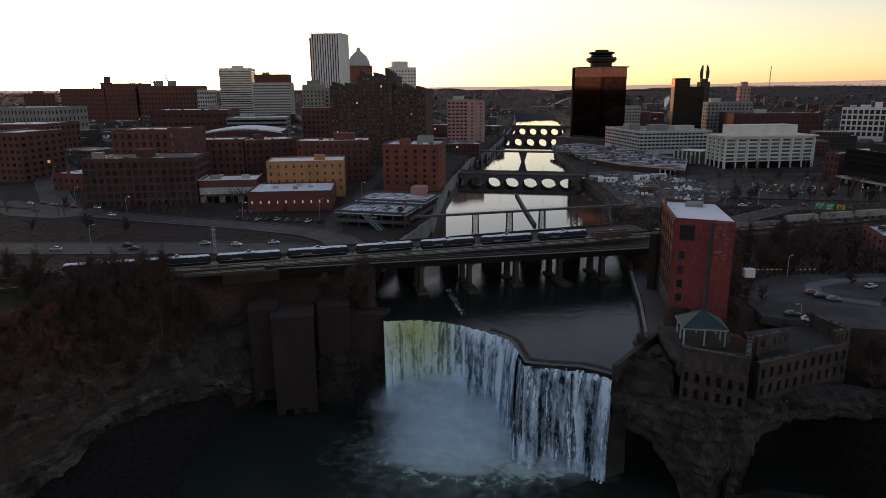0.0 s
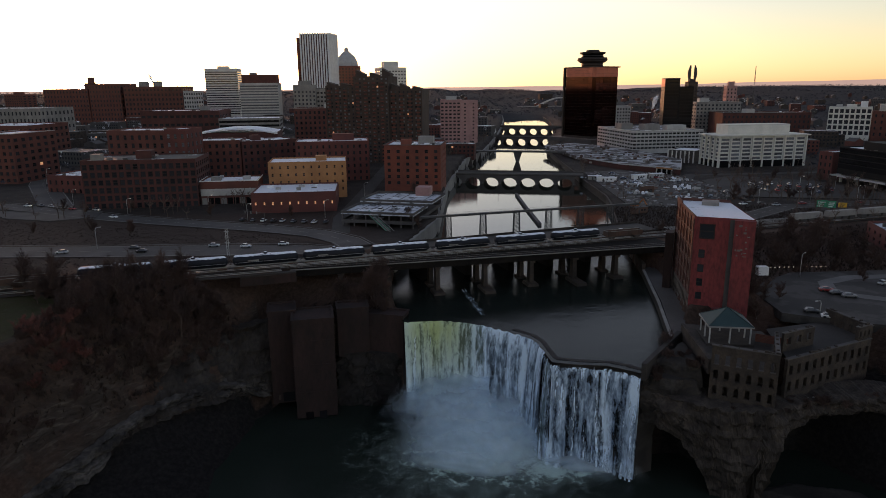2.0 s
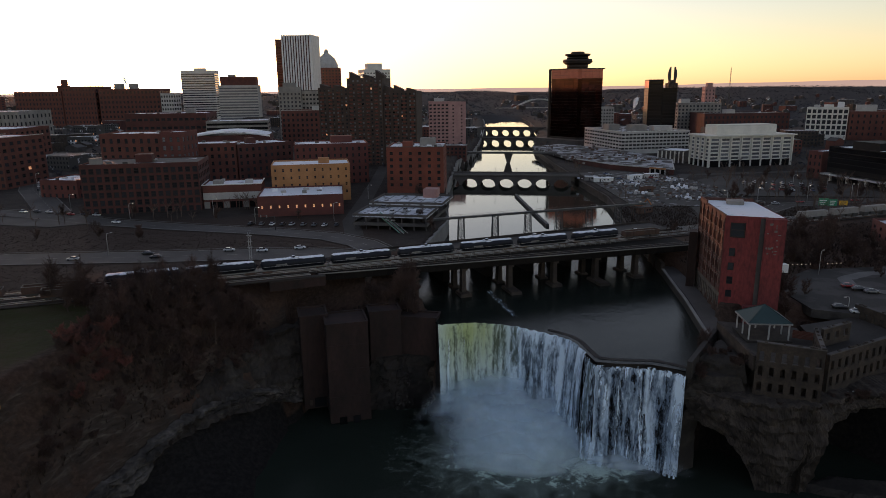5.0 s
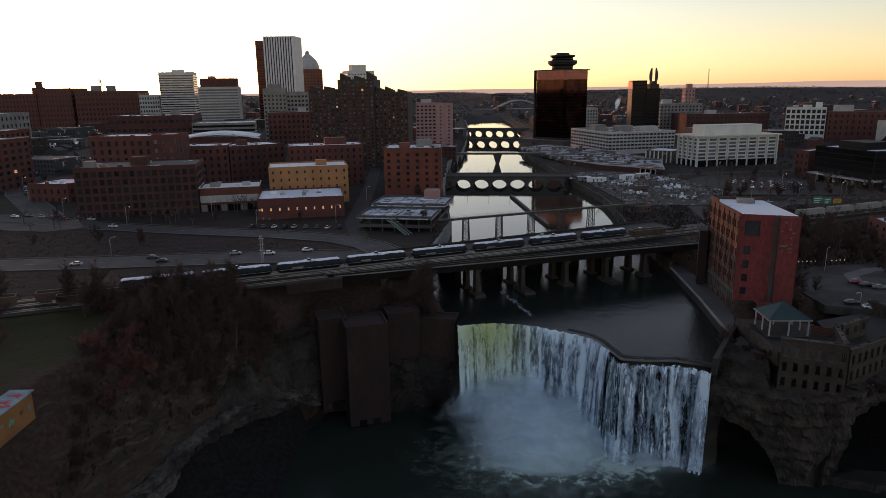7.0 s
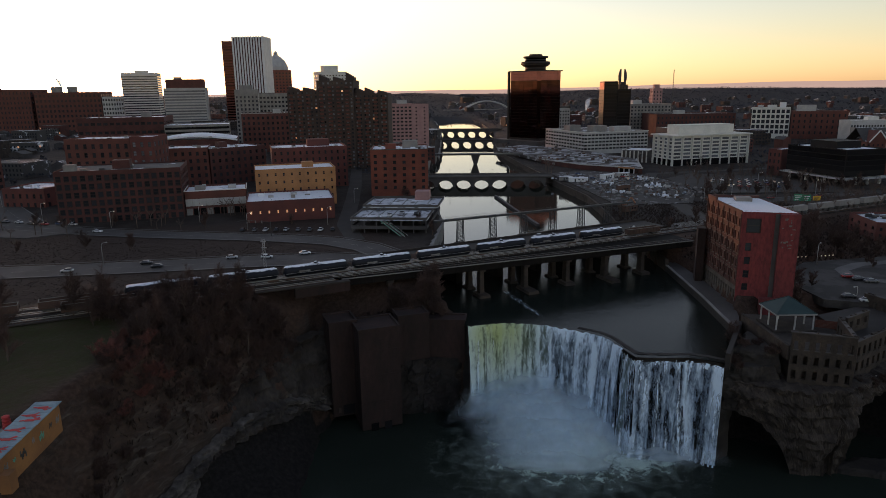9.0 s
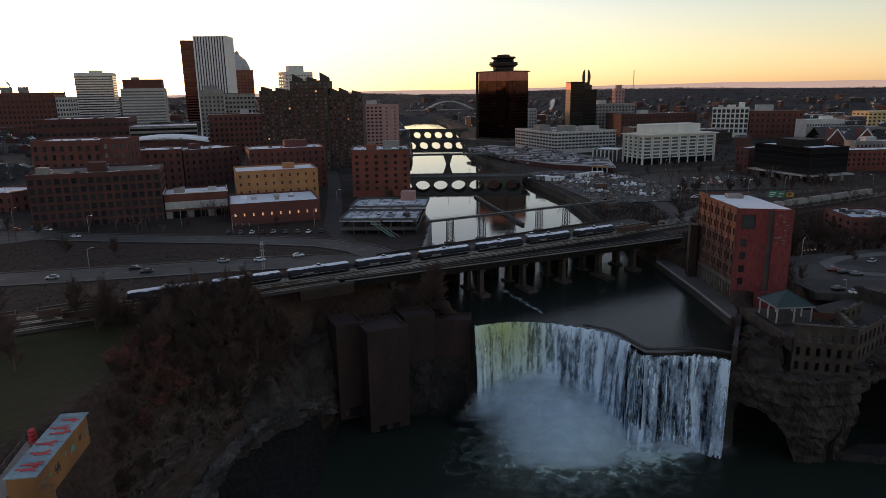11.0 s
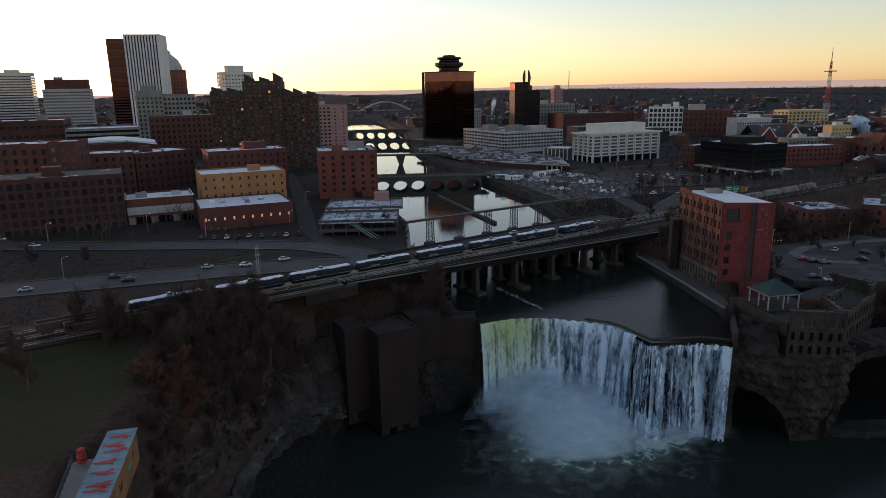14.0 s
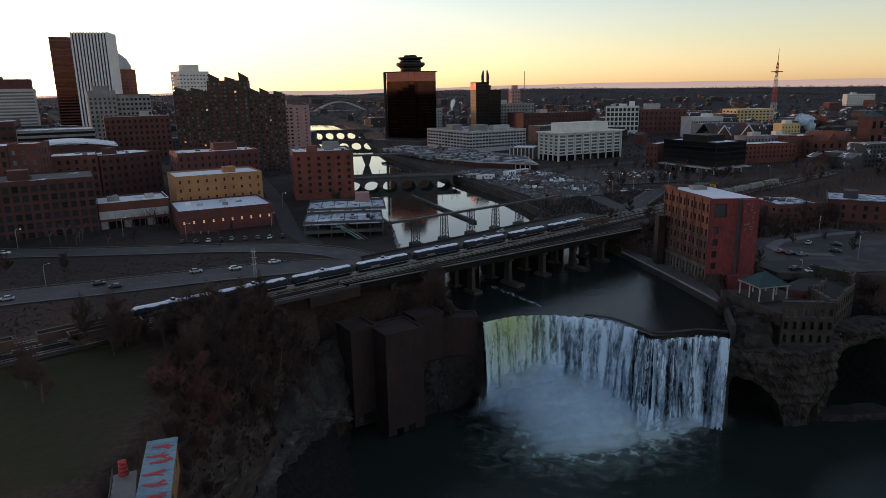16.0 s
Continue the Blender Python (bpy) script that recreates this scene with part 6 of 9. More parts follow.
# the tall red building at the quay
def red_building():
    A, B = Vector((65.3, 182.0, 0)), Vector((79.6, 175.5, 0))
    u = (B - A).normalized()
    W, D, z0, H = 15.7, 28.0, 36.0, 28.0
    t = thing("brick_warehouse", "tall painted-red brick warehouse with a pale flat roof", "building", axes((A.x, A.y, z0), u, (-u.y, u.x, 0), (0, 0, 1)))

    def S(y):
        """The plan leans: the long sides run back askew."""
        return -0.227 * y

    ru = Vector((-S(D), -D, 0)).normalized()
    rn = Vector((ru.y, -ru.x, 0))
    LR = math.hypot(S(D), D)
    b = Build()
    sp = facade(b, (S(D), D, 5), ru, rn, LR, 5.0, H, 12, 5, 0.40, 0.60, 0.6, 1.4, 0.4)
    part("river_wall", b, M["mill_brick"], t, "worn orange brick wall with rows of windows")
    b = Build()
    b.box(-0.58, -0.5, 0.5, 0.58, 0.02, 0.6)
    lintel_me = b.mesh("lintel", [M["pale_base"]])
    b = Build()
    b.box(-0.56, -0.52, -0.58, 0.56, 0.02, -0.5)
    sill_me = b.mesh("window_sill", [M["pale_base"]])
    for k, m in enumerate(sp):
        part("window", PANES["pale" if rng.random() < 0.35 else "dark"], None, t, "", m)
        part("lintel", lintel_me, None, t, "", m)
        part("window_sill", sill_me, None, t, "", m)
    for k in range(7):
        b = Build()
        q = Vector((S(D), D, 0)) + ru * (LR * k / 6)
        b.beam(tuple(q + rn * 0.12 + Vector((0, 0, 5))), tuple(q + rn * 0.12 + Vector((0, 0, H - 0.6))), 0.5, 0.3)
        part("pilaster", b, M["mill_brick"], t)
    for z in (5.0, 9.6, 14.1, 18.6, 23.0):
        b = Build()
        q0, q1 = Vector((S(D), D, z)) + rn * 0.1, Vector((0, 0, z)) + rn * 0.1
        b.beam(tuple(q0), tuple(q1), 0.26, 0.3)
        part("string_course", b, M["mill_brick"], t)
    b = Build()
    sp = facade(b, (S(D), D, -3), ru, rn, LR, -3.0, 5.0, 14, 1, 0.5, 0.66, 1.6, 0.8, 0.5)
    part("basement_wall", b, M["pale_base"], t, "pale stone basement with tall openings")
    for m in sp:
        part("window", PANES["dark"], None, t, "", m)
    # street front: painted, with five single windows and a chimney-like shaft
    b = Build()
    cols = [(0, 1.7), (1.7, 3.9), (3.9, W)]
    zs = [(3.6, 5.8), (7.6, 9.9), (11.8, 14.1), (16.0, 18.5), (21.6, 26.0)]
    prev = -3.0
    holes = []
    for z, zt in zs:
        wx0, wx1 = (1.7, 3.4) if zt < 20 else (1.5, 5.6)
        b.face([(0, 0, prev), (W, 0, prev), (W, 0, z), (0, 0, z)])
        b.face([(0, 0, z), (wx0, 0, z), (wx0, 0, zt), (0, 0, zt)])
        b.face([(wx1, 0, z), (W, 0, z), (W, 0, zt), (wx1, 0, zt)])
        for q in (((wx0, z), (wx1, z)), ((wx1, z), (wx1, zt)), ((wx1, zt), (wx0, zt)), ((wx0, zt), (wx0, z))):
            (s0, t0), (s1, t1) = q
            b.face([(s0, 0, t0), (s1, 0, t1), (s1, 0.35, t1), (s0, 0.35, t0)])
        holes.append(axes(((wx0 + wx1) / 2, 0.35, (z + zt) / 2), (wx1 - wx0, 0, 0), (0, 1, 0), (0, 0, zt - z)))
        prev = zt
    b.face([(0, 0, prev), (W, 0, prev), (W, 0, H), (0, 0, H)])
    WB = W + S(D)
    b.face([(W, 0, -3), (WB, D, -3), (WB, D, H), (W, 0, H)])
    b.face([(WB, D, -3), (S(D), D, -3), (S(D), D, H + 0.6), (WB, D, H + 0.6)])
    part("front_wall", b, M["painted_red"], t)
    for m in holes:
        part("window", PANES["dark"], None, t, "", m)
    b = Build()
    b.box(10.5, -1.4, -3, W + 0.15, -0.003, H - 0.3)
    part("front_bay", b, M["painted_red"], t, "projecting painted brick bay")
    # no hollow is cut here: a dark strip paints the slot's shade
    b = Build()
    b.box(9.3, -0.25, 1.0, 10.5, -0.003, H - 0.4)
    part("vertical_slot", b, M["dark_stone"], t, "dark strip for the shade of a recess beside the bay")
    r3 = random.Random(5)
    for k in range(16):
        b = Build()
        x = 11.0 + r3.uniform(0, 3.0)
        z = 17 + r3.uniform(0, 9.5)
        w = r3.uniform(0.25, 0.9)
        b.box(x, -1.43, z, x + w, -1.403, z + r3.uniform(0.2, 0.6))
        part("paint_patch", b, M["line"], t, "flaked pale paint")
    b = Build()
    b.box(6.5, -3.5, -3, W - 1.5, -1.41, 2.2)
    part("annex_wall", b, M["painted_red"], t)
    b = Build()
    b.face([(0.1, 0.1, H - 0.1), (W - 0.1, 0.1, H - 0.1), (WB - 0.1, D - 0.1, H - 0.1), (S(D) + 0.1, D - 0.1, H - 0.1)])
    rf = part("roof", b, M["roof_white"], t)
    b = Build()
    b.beam((S(D - 7.5), D - 7.5, H + 0.2), (S(D), D, H + 0.2), 0.5, 1.5)
    b.beam((S(D) + 0.3, D - 0.2, H + 0.15), (WB, D - 0.2, H + 0.15), 0.4, 1.3)
    b.beam((0.1, 0.1, H + 0.02), (S(D - 7.6), D - 7.6, H + 0.02), 0.45, 0.3)
    part("parapet", b, M["mill_brick"], t)
    b = Build()
    b.box(1, D - 8, H - 0.1, 6, D - 3, H + 1.0)
    part("roof_unit", b, M["grey"], rf)
    b = Build()
    b.box(S(D) - 2.9, D - 3.5, -4, S(D) - 0.4, D + 1.5, 17.5)
    part("elevator_tower", b, M["old_brick"], t, "narrow brick elevator tower")


red_building()


# ---- gorge towers and ruins ----
def plain_block(name, label, category, A, B, depth, z0, z1, mat, rim=None, group=""):
    A, B = Vector((*A, 0)), Vector((*B, 0))
    u = (B - A).normalized()
    W = (B - A).length
    t = thing(name, label, category, axes((A.x, A.y, z0), u, (-u.y, u.x, 0), (0, 0, 1)), group)
    b = Build()
    H = z1 - z0
    n = 10
    rows = []
    ring = [(W * k / n, 0) for k in range(n)] + [(W, depth * k / n) for k in range(n)] + [(W - W * k / n, depth) for k in range(n)] + [(0, depth - depth * k / n) for k in range(n)]
    for k in range(15):
        z = H * k / 14
        rows.append([(x + 0.14 * noise.noise((x, y, z * 0.3)), y + 0.14 * noise.noise((y, x + 9, z * 0.3)), z) for x, y in ring])
    b.grid(rows, 0, False, True)
    b.face([(x, y, H - 0.3) for x, y in ring])
    part("wall", b, M[mat], t)
    if rim:
        b = Build()
        for q in ((-0.2, -0.2, W + 0.2, 0.4), (-0.2, depth - 0.4, W + 0.2, depth + 0.2), (-0.2, 0.4, 0.4, depth - 0.4), (W - 0.4, 0.4, W + 0.2, depth - 0.4)):
            b.box(q[0], q[1], H - 0.3, q[2], q[3], H + 0.15)
        part("coping", b, M[rim], t)
    return t, W


t, W = plain_block("brick_tower", "tall sooty brick tower standing in the gorge", "tower", (-50.4, 179.6), (-38.6, 181.8), 11, 4.5, 35.4, "old_brick", "old_brick")
for x in (2.6, 6.6):
    b = Build()
    b.box(x, -0.2, -1.5, x + 2.2, 0.6, 1.8)
    part("base_opening", b, M["glass_black"], t)
for k, z in enumerate((8, 16.5, 24)):
    b = Build()
    b.box(-0.18, -0.18, z, W + 0.18, -0.02, z + 0.35)
    part("string_course", b, M["old_brick"], t)
t, W = plain_block("brick_tower", "lower sooty brick block beside the gorge tower", "tower", (-58.6, 185.5), (-50.6, 187.2), 9, 6.5, 36.0, "old_brick", "old_brick")
b = Build()
b.box(3, -0.2, 0.5, 6.5, 0.5, 3.4)
part("doorway", b, M["glass_black"], t)
b = Build()
b.box(1.6, -0.25, 1.2, 2.3, 0.2, 2.8)
part("hatch", b, M["limestone"], t, "small pale hatch")
t, W = plain_block("brick_wall_block", "sooty brick wheelhouse wall above the gorge", "wall", (-38.4, 188), (-29.0, 189.6), 7, 20.5, 35.9, "old_brick", "old_brick")
t, W = plain_block("stone_abutment", "low dark masonry abutment beside the falls", "wall", (-30.2, 190.5), (-18.6, 187.2), 6, 20, 33.6, "old_brick", "old_brick")


def ruin_wall(label, A, B, z0, z1, nb, nf, thick, mat, sills, base, top, fw=0.42, fh=0.58, end=None):
    """A roofless wall with openings right through it."""
    A, B = Vector((*A, 0)), Vector((*B, 0))
    u = (B - A).normalized()
    W, H = (B - A).length, z1 - z0
    t = thing("ruined_wall", label, "ruin", axes((A.x, A.y, z0), u, (-u.y, u.x, 0), (0, 0, 1)), "mill ruins")
    b = Build()
    cw, ch = W / nb, (H - base - top) / nf
    b.box(0, 0, -2, W, thick, base)
    b.box(0, 0, H - top, W, thick, H)
    for j in range(nf):
        z = base + j * ch
        a0, a1 = z + ch * (1 - fh) * 0.5, z + ch - ch * (1 - fh) * 0.5
        b.box(0, 0, z, W, thick, a0)
        b.box(0, 0, a1, W, thick, z + ch)
        for i in range(nb + 1):
            x0 = max(0, i * cw - cw * (1 - fw) / 2)
            x1 = min(W, i * cw + cw * (1 - fw) / 2)
            b.box(x0, 0, a0, x1, thick, a1)
    part("wall", b, M[mat], t)
    for j in range(nf):
        z = base + j * ch + ch * (1 - fh) * 0.5
        for i in range(nb):
            q = Build()
            x = (i + 0.5) * cw
            q.box(x - cw * fw * 0.62, -0.16, z - 0.22, x + cw * fw * 0.62, 0.3, z + 0.02)
            part("sill", q, M[sills if j == nf - 1 else mat], t)
    b = Build()
    b.box(-0.15, -0.12, H, W + 0.15, thick + 0.12, H + 0.22)
    part("coping", b, M["dark_stone"], t)
    rr_ = random.Random(int(W * 10) + nb)
    for k in range(int(W / 1.1)):
        if rr_.random() < 0.55:
            q = Build()
            x = rr_.uniform(0, W - 0.9)
            q.box(x, 0.05, H + 0.22, x + rr_.uniform(0.4, 1.1), thick - 0.05, H + 0.22 + rr_.uniform(0.12, 0.5), 0, None, None, 0.06)
            part("loose_stone", q, M[mat], t)
    return t


ruin_wall("roofless stone mill front with three rows of empty windows", (55.3, 142.2), (67.9, 135.5), 27.2, 41.1, 6, 3, 0.8, "limestone", "dark_stone", 1.0, 1.2)
ruin_wall("roofless stone mill wall running back from the front", (68.1, 136.2), (74.5, 149), 29.5, 41.2, 5, 2, 0.8, "limestone", "limestone", 3.0, 1.0)
ruin_wall("long low stone mill wall with two rows of empty windows", (73.2, 141.4), (101.2, 153.6), 27.6, 37.4, 11, 2, 0.8, "limestone", "limestone", 0.8, 0.8)
ruin_wall("short tall corner of the ruined stone mill", (96.5, 151.9), (101.0, 153.9), 37.6, 41.0, 3, 1, 0.8, "limestone", "limestone", 0.3, 0.5)
ruin_wall("ruined stone side wall beside the terrace", (101.6, 154.2), (98.5, 168), 30, 40.6, 6, 1, 0.8, "limestone", "limestone", 5, 0.8)
ruin_wall("tall remnant of the ruined mill behind the front", (75, 147.3), (85, 151.6), 37.5, 41.6, 3, 1, 0.7, "limestone", "limestone", 0.3, 0.5)
b = Build()
b.face([(56, 143, 36.2), (68, 137, 36.2), (76, 150, 36.2), (78, 163, 36.2), (60, 170, 36.2), (57.5, 166, 36.2)])
M["old_paving"] = surface("mossy_old_paving", (0.068, 0.056, 0.046), (0.038, 0.032, 0.027), big=0.3, fine=1.4, stain=0.7, dark=0.4)
setting("pavement_terrace", b, M["old_paving"], "paved terrace between the mill ruins")
b = Build()
fill = [(57, 144), (68, 138), (75.5, 150), (77, 163), (60, 169.5), (58.2, 166)]
for (x0, y0), (x1, y1) in zip(fill, fill[1:] + fill[:1]):
    b.face([(x0, y0, 22), (x1, y1, 22), (x1, y1, 36.1), (x0, y0, 36.1)])
setting("wall_terrace_base", b, M["limestone"], "dark rubble masonry under the terrace")
b = Build()
b.face([(74, 143, 36.9), (101, 154.6, 36.9), (98, 168, 36.9), (79, 163, 36.9)])
setting("pavement_mill_yard", b, M["asphalt"], "dark gravel yard inside the ruined mill")
stepw = thing("stepped_wall", "weathered capped stone wall climbing beside the terrace", "wall")
for k in range(7):
    b = Build()
    s0, s1 = k / 7, (k + 1) / 7
    P0 = Vector((55.2, 142.6, 0)).lerp(Vector((57.6, 166, 0)), s0)
    P1 = Vector((55.2, 142.6, 0)).lerp(Vector((57.6, 166, 0)), s1)
    b.beam((P0.x, P0.y, 35.5), (P1.x, P1.y, 35.5), 0.6, 3.4 + 0.1 * k)
    q = part("wall_block", b, M["limestone"], stepw)
    b = Build()
    b.beam((P0.x, P0.y, 37.35 + 0.05 * k), (P1.x, P1.y, 37.35 + 0.05 * k), 0.8, 0.25)
    part("cap", b, M["limestone"], q, "weathered cap stone")

# gazebo
gz = thing("pavilion", "open pavilion with a green pyramid roof and white posts", "pavilion", Matrix.Translation((65.6, 158.2, 36.8)) @ Matrix.Rotation(radians(-9), 4, "Z"))
b = Build()
E_, hz, ap = 5.4, 4.5, 8.1
cs = [(-E_, -E_ * 0.9), (E_, -E_ * 0.9), (E_, E_ * 0.9), (-E_, E_ * 0.9)]
for k in range(4):
    a, c = cs[k], cs[(k + 1) % 4]
    n = 9
    for i in range(n):
        p0 = (a[0] + (c[0] - a[0]) * i / n, a[1] + (c[1] - a[1]) * i / n)
        p1 = (a[0] + (c[0] - a[0]) * (i + 1) / n, a[1] + (c[1] - a[1]) * (i + 1) / n)
        b.face([(p0[0], p0[1], hz), (p1[0], p1[1], hz), (0, 0, ap)])
rf = part("roof", b, M["copper"], gz, "dark green seamed metal roof")
for k in range(4):
    b = Build()
    b.beam((*cs[k], hz + 0.05), (0, 0, ap + 0.08), 0.16)
    part("hip_ridge", b, M["copper"], rf)
    b = Build()
    b.beam((*cs[k], hz - 0.15), (*cs[(k + 1) % 4], hz - 0.15), 0.3, 0.35)
    part("eave_beam", b, M["grey"], gz)
for x in (-4.9, 0, 4.9):
    for y in (-4.4, 4.4):
        b = Build()
        b.box(x - 0.16, y - 0.16, -0.1, x + 0.16, y + 0.16, hz)
        part("post", b, M["pale"], gz)
for x in (-4.9, 4.9):
    b = Build()
    b.box(x - 0.16, -0.16, -0.1, x + 0.16, 0.16, hz)
    part("post", b, M["pale"], gz)
b = Build()
b.box(-5.7, -5.2, -0.6, 5.7, 5.2, 0.0)
part("floor_slab", b, M["old_paving"], gz)
b = Build()
b.face([(2.5, -4.5, 0.05), (9.5, -6.5, 0.05), (9.5, -6.5, 1.8), (2.5, -4.5, 1.8)])
bench = thing("timber_screen", "rust-red timber screen beside the pavilion", "screen", Matrix.Translation((72.5, 155.8, 36.3)) @ Matrix.Rotation(radians(-32), 4, "Z"))
for k in range(6):
    b = Build()
    b.box(0, -0.06, 0.1 + k * 0.36, 7.5, 0.06, 0.1 + k * 0.36 + 0.3)
    part("plank", b, M["orange_brick"], bench)

# rock pillar with its hollows
def rock(name, label, pts, z0, z1, prof, seed, amp=0.9):
    """A rounded rock mass: a plan outline scaled by height."""
    b = Build()
    cx = sum(p[0] for p in pts) / len(pts)
    cy = sum(p[1] for p in pts) / len(pts)
    ring = resample(pts + pts[:1], 0.6)[:-1]
    rows = []
    K = 44
    for k in range(K + 1):
        s = k / K
        z = z0 + (z1 - z0) * s
        f = np.interp(s, [q[0] for q in prof], [q[1] for q in prof])
        row = []
        for x, y in ring:
            d = Vector((x - cx, y - cy, 0))
            n1 = noise.noise((x * 0.25 + seed, y * 0.25, z * 0.22)) * amp * 1.6 + noise.noise((x * 0.8, y * 0.8 + seed, z * 0.7)) * amp * 0.8 + noise.noise((x * 2.1, y * 2.1 + seed, z * 2.3)) * amp * 0.22
            shelf = 0.22 * math.sin(z * 1.7 + 5 * noise.noise((x * 0.13, y * 0.13, 0))) * (0.4 + noise.noise((x * 0.3, y * 0.3, z * 0.5)))
            crack = -0.55 * amp * max(0, 1 - abs(noise.noise((x * 0.55 + seed, y * 0.55, z * 0.12))) * 9)
            r = d * f + d.normalized() * (n1 + shelf + crack)
            row.append((cx + r.x, cy + r.y, z))
        rows.append(row)
    b.grid(rows, 0, False, True)
    b.face(rows[-1])
    return tagged(part(name, b, M["cliff"]), label, "rock")


M["cliff"] = surface("layered_grey_rock", (0.019, 0.015, 0.0125), (0.050, 0.041, 0.034), rough=0.9, big=0.25, fine=1.3, bump=1.0, stretch=(0.8, 0.8, 1.2), stain=0.8, dark=0.3)
M["dark_wet"] = surface("soaked_dark_rock", (0.012, 0.010, 0.009), (0.028, 0.022, 0.019), rough=0.85, big=0.3, fine=1.5, bump=0.8)
M["pillar_rock"] = surface("brown_pitted_rock", (0.032, 0.024, 0.019), (0.082, 0.063, 0.050), rough=0.95, big=0.3, fine=1.6, bump=1.0, stretch=(1.3, 1.3, 0.7), stain=0.85, dark=0.25)
M["pale_cliff"] = surface("pale_layered_rock", (0.026, 0.021, 0.018), (0.125, 0.108, 0.095), rough=0.9, big=0.22, fine=1.1, bump=1.0, stretch=(0.7, 0.7, 1.0), stain=0.9, dark=0.2)
M["slope_rock"] = surface("brush_streaked_rock", (0.020, 0.014, 0.011), (0.062, 0.051, 0.043), rough=0.95, big=0.2, fine=1.0, bump=1.0, stretch=(1.0, 1.0, 0.5), stain=0.9, dark=0.25)
ARCH = [(42.2, 147.5), (44, 145.2), (47, 142.3), (52, 139), (58, 136), (64, 134.6), (69, 135.2), (73, 138), (80, 140.2), (92, 140.5), (106, 138.5), (118, 132)]
SOFFIT = [(33, 23), (37, 21.5), (42, 20), (46.5, 18.4), (50.4, 15.6), (53.0, 11.8), (54.8, 7), (56.2, 2.2), (63.6, 2.2), (64.4, 8.5), (65.0, 11.5), (65.5, 8.5), (66.0, 2.2), (68.2, 2.2), (68.9, 8), (70.0, 14), (72.2, 18), (76, 20.8), (80, 22.6), (88, 23.8), (104, 24), (118, 23)]
b = Build()
arch_cols = resample(ARCH, 0.4)
arch_rows = []
for q in range(34):
    row = []
    for i, (x, y) in enumerate(arch_cols):
        a0, a1 = arch_cols[max(0, i - 3)], arch_cols[min(len(arch_cols) - 1, i + 3)]
        t_ = Vector((a1[0] - a0[0], a1[1] - a0[1], 0)).normalized()
        zb = float(np.interp(x, [v[0] for v in SOFFIT], [v[1] for v in SOFFIT])) + 0.5 * noise.noise((x * 0.7, 3.0, 1.0))
        zt = 27.6 + 0.9 * noise.noise((x * 0.13, 8.0, 0)) + 0.5 * noise.noise((x * 0.6, 2.0, 0))
        if q < 4:
            o_, z = -9.0 + 2.9 * q, zt + 0.6 - 0.15 * q
        elif q < 26:
            s_ = (q - 4) / 21
            z = zt + (zb - zt) * s_
            o_ = 0.7 * math.sin(math.pi * min(1, s_ * 1.2)) - 1.6 * max(0, (zt - 12 - z) / 12)
        else:
            s_ = (q - 25) / 8
            o_, z = -1.4 - 8.5 * s_, zb + (0.5 + 3.0 * s_) * (0.3 if zb < 5 else 1.0)
        w_ = noise.noise((x * 0.22, y * 0.22, z * 0.25 + 5)) * 1.5 + noise.noise((x * 0.7, y * 0.7, z * 0.8)) * 0.8 + noise.noise((x * 1.9, y * 1.9, z * 2.1)) * 0.35
        shelf_ = 0.35 * math.sin(z * 2.1 + 4 * noise.noise((x * 0.1, 0, 0)))
        o_ += (w_ + shelf_) * (0.35 if q < 3 else 1.0)
        row.append((x + t_.y * o_, y - t_.x * o_, z + 0.25 * noise.noise((x * 1.3, z * 1.1, 4.0))))
    arch_rows.append(row)
arches = thing("rock_arch", "weathered brown rock arches on a split pillar below the ruined mill", "rock")
cuts = [0] + [next(i for i, c in enumerate(arch_cols) if c[0] > x) for x in (53.4, 69.4)] + [len(arch_cols) - 1]
for nm_, i0, i1 in zip(("near_arch", "pillar", "far_arch"), cuts, cuts[1:]):
    b = Build()
    b.grid([r[i0:i1 + 1] for r in arch_rows], 0, False)
    part(nm_, b, M["pillar_rock"], arches)
rock("rock_shore", "low dark rock shore beside the pillar", [(66, 138.5), (72, 134.5), (80, 131), (94, 127), (94, 137), (76, 142)], 2.5, 5.6, [(0, 1.1), (0.5, 1.0), (0.8, 0.9), (1, 0.7)], 33.0, 0.7)
rock("rock_ledge", "overhanging rock ledge beside the falls", [(41, 147), (47, 144), (54, 143), (56, 150), (48, 154), (42, 151)], 19, 31.5, [(0, 0.8), (0.3, 1.0), (0.6, 1.05), (1, 0.85)], 7.0, 0.7)
band = thing("rock_band", "pale layered bare rock band across the gorge slope", "rock")
LEDGE = resample(CLIFF[2:], 0.55)
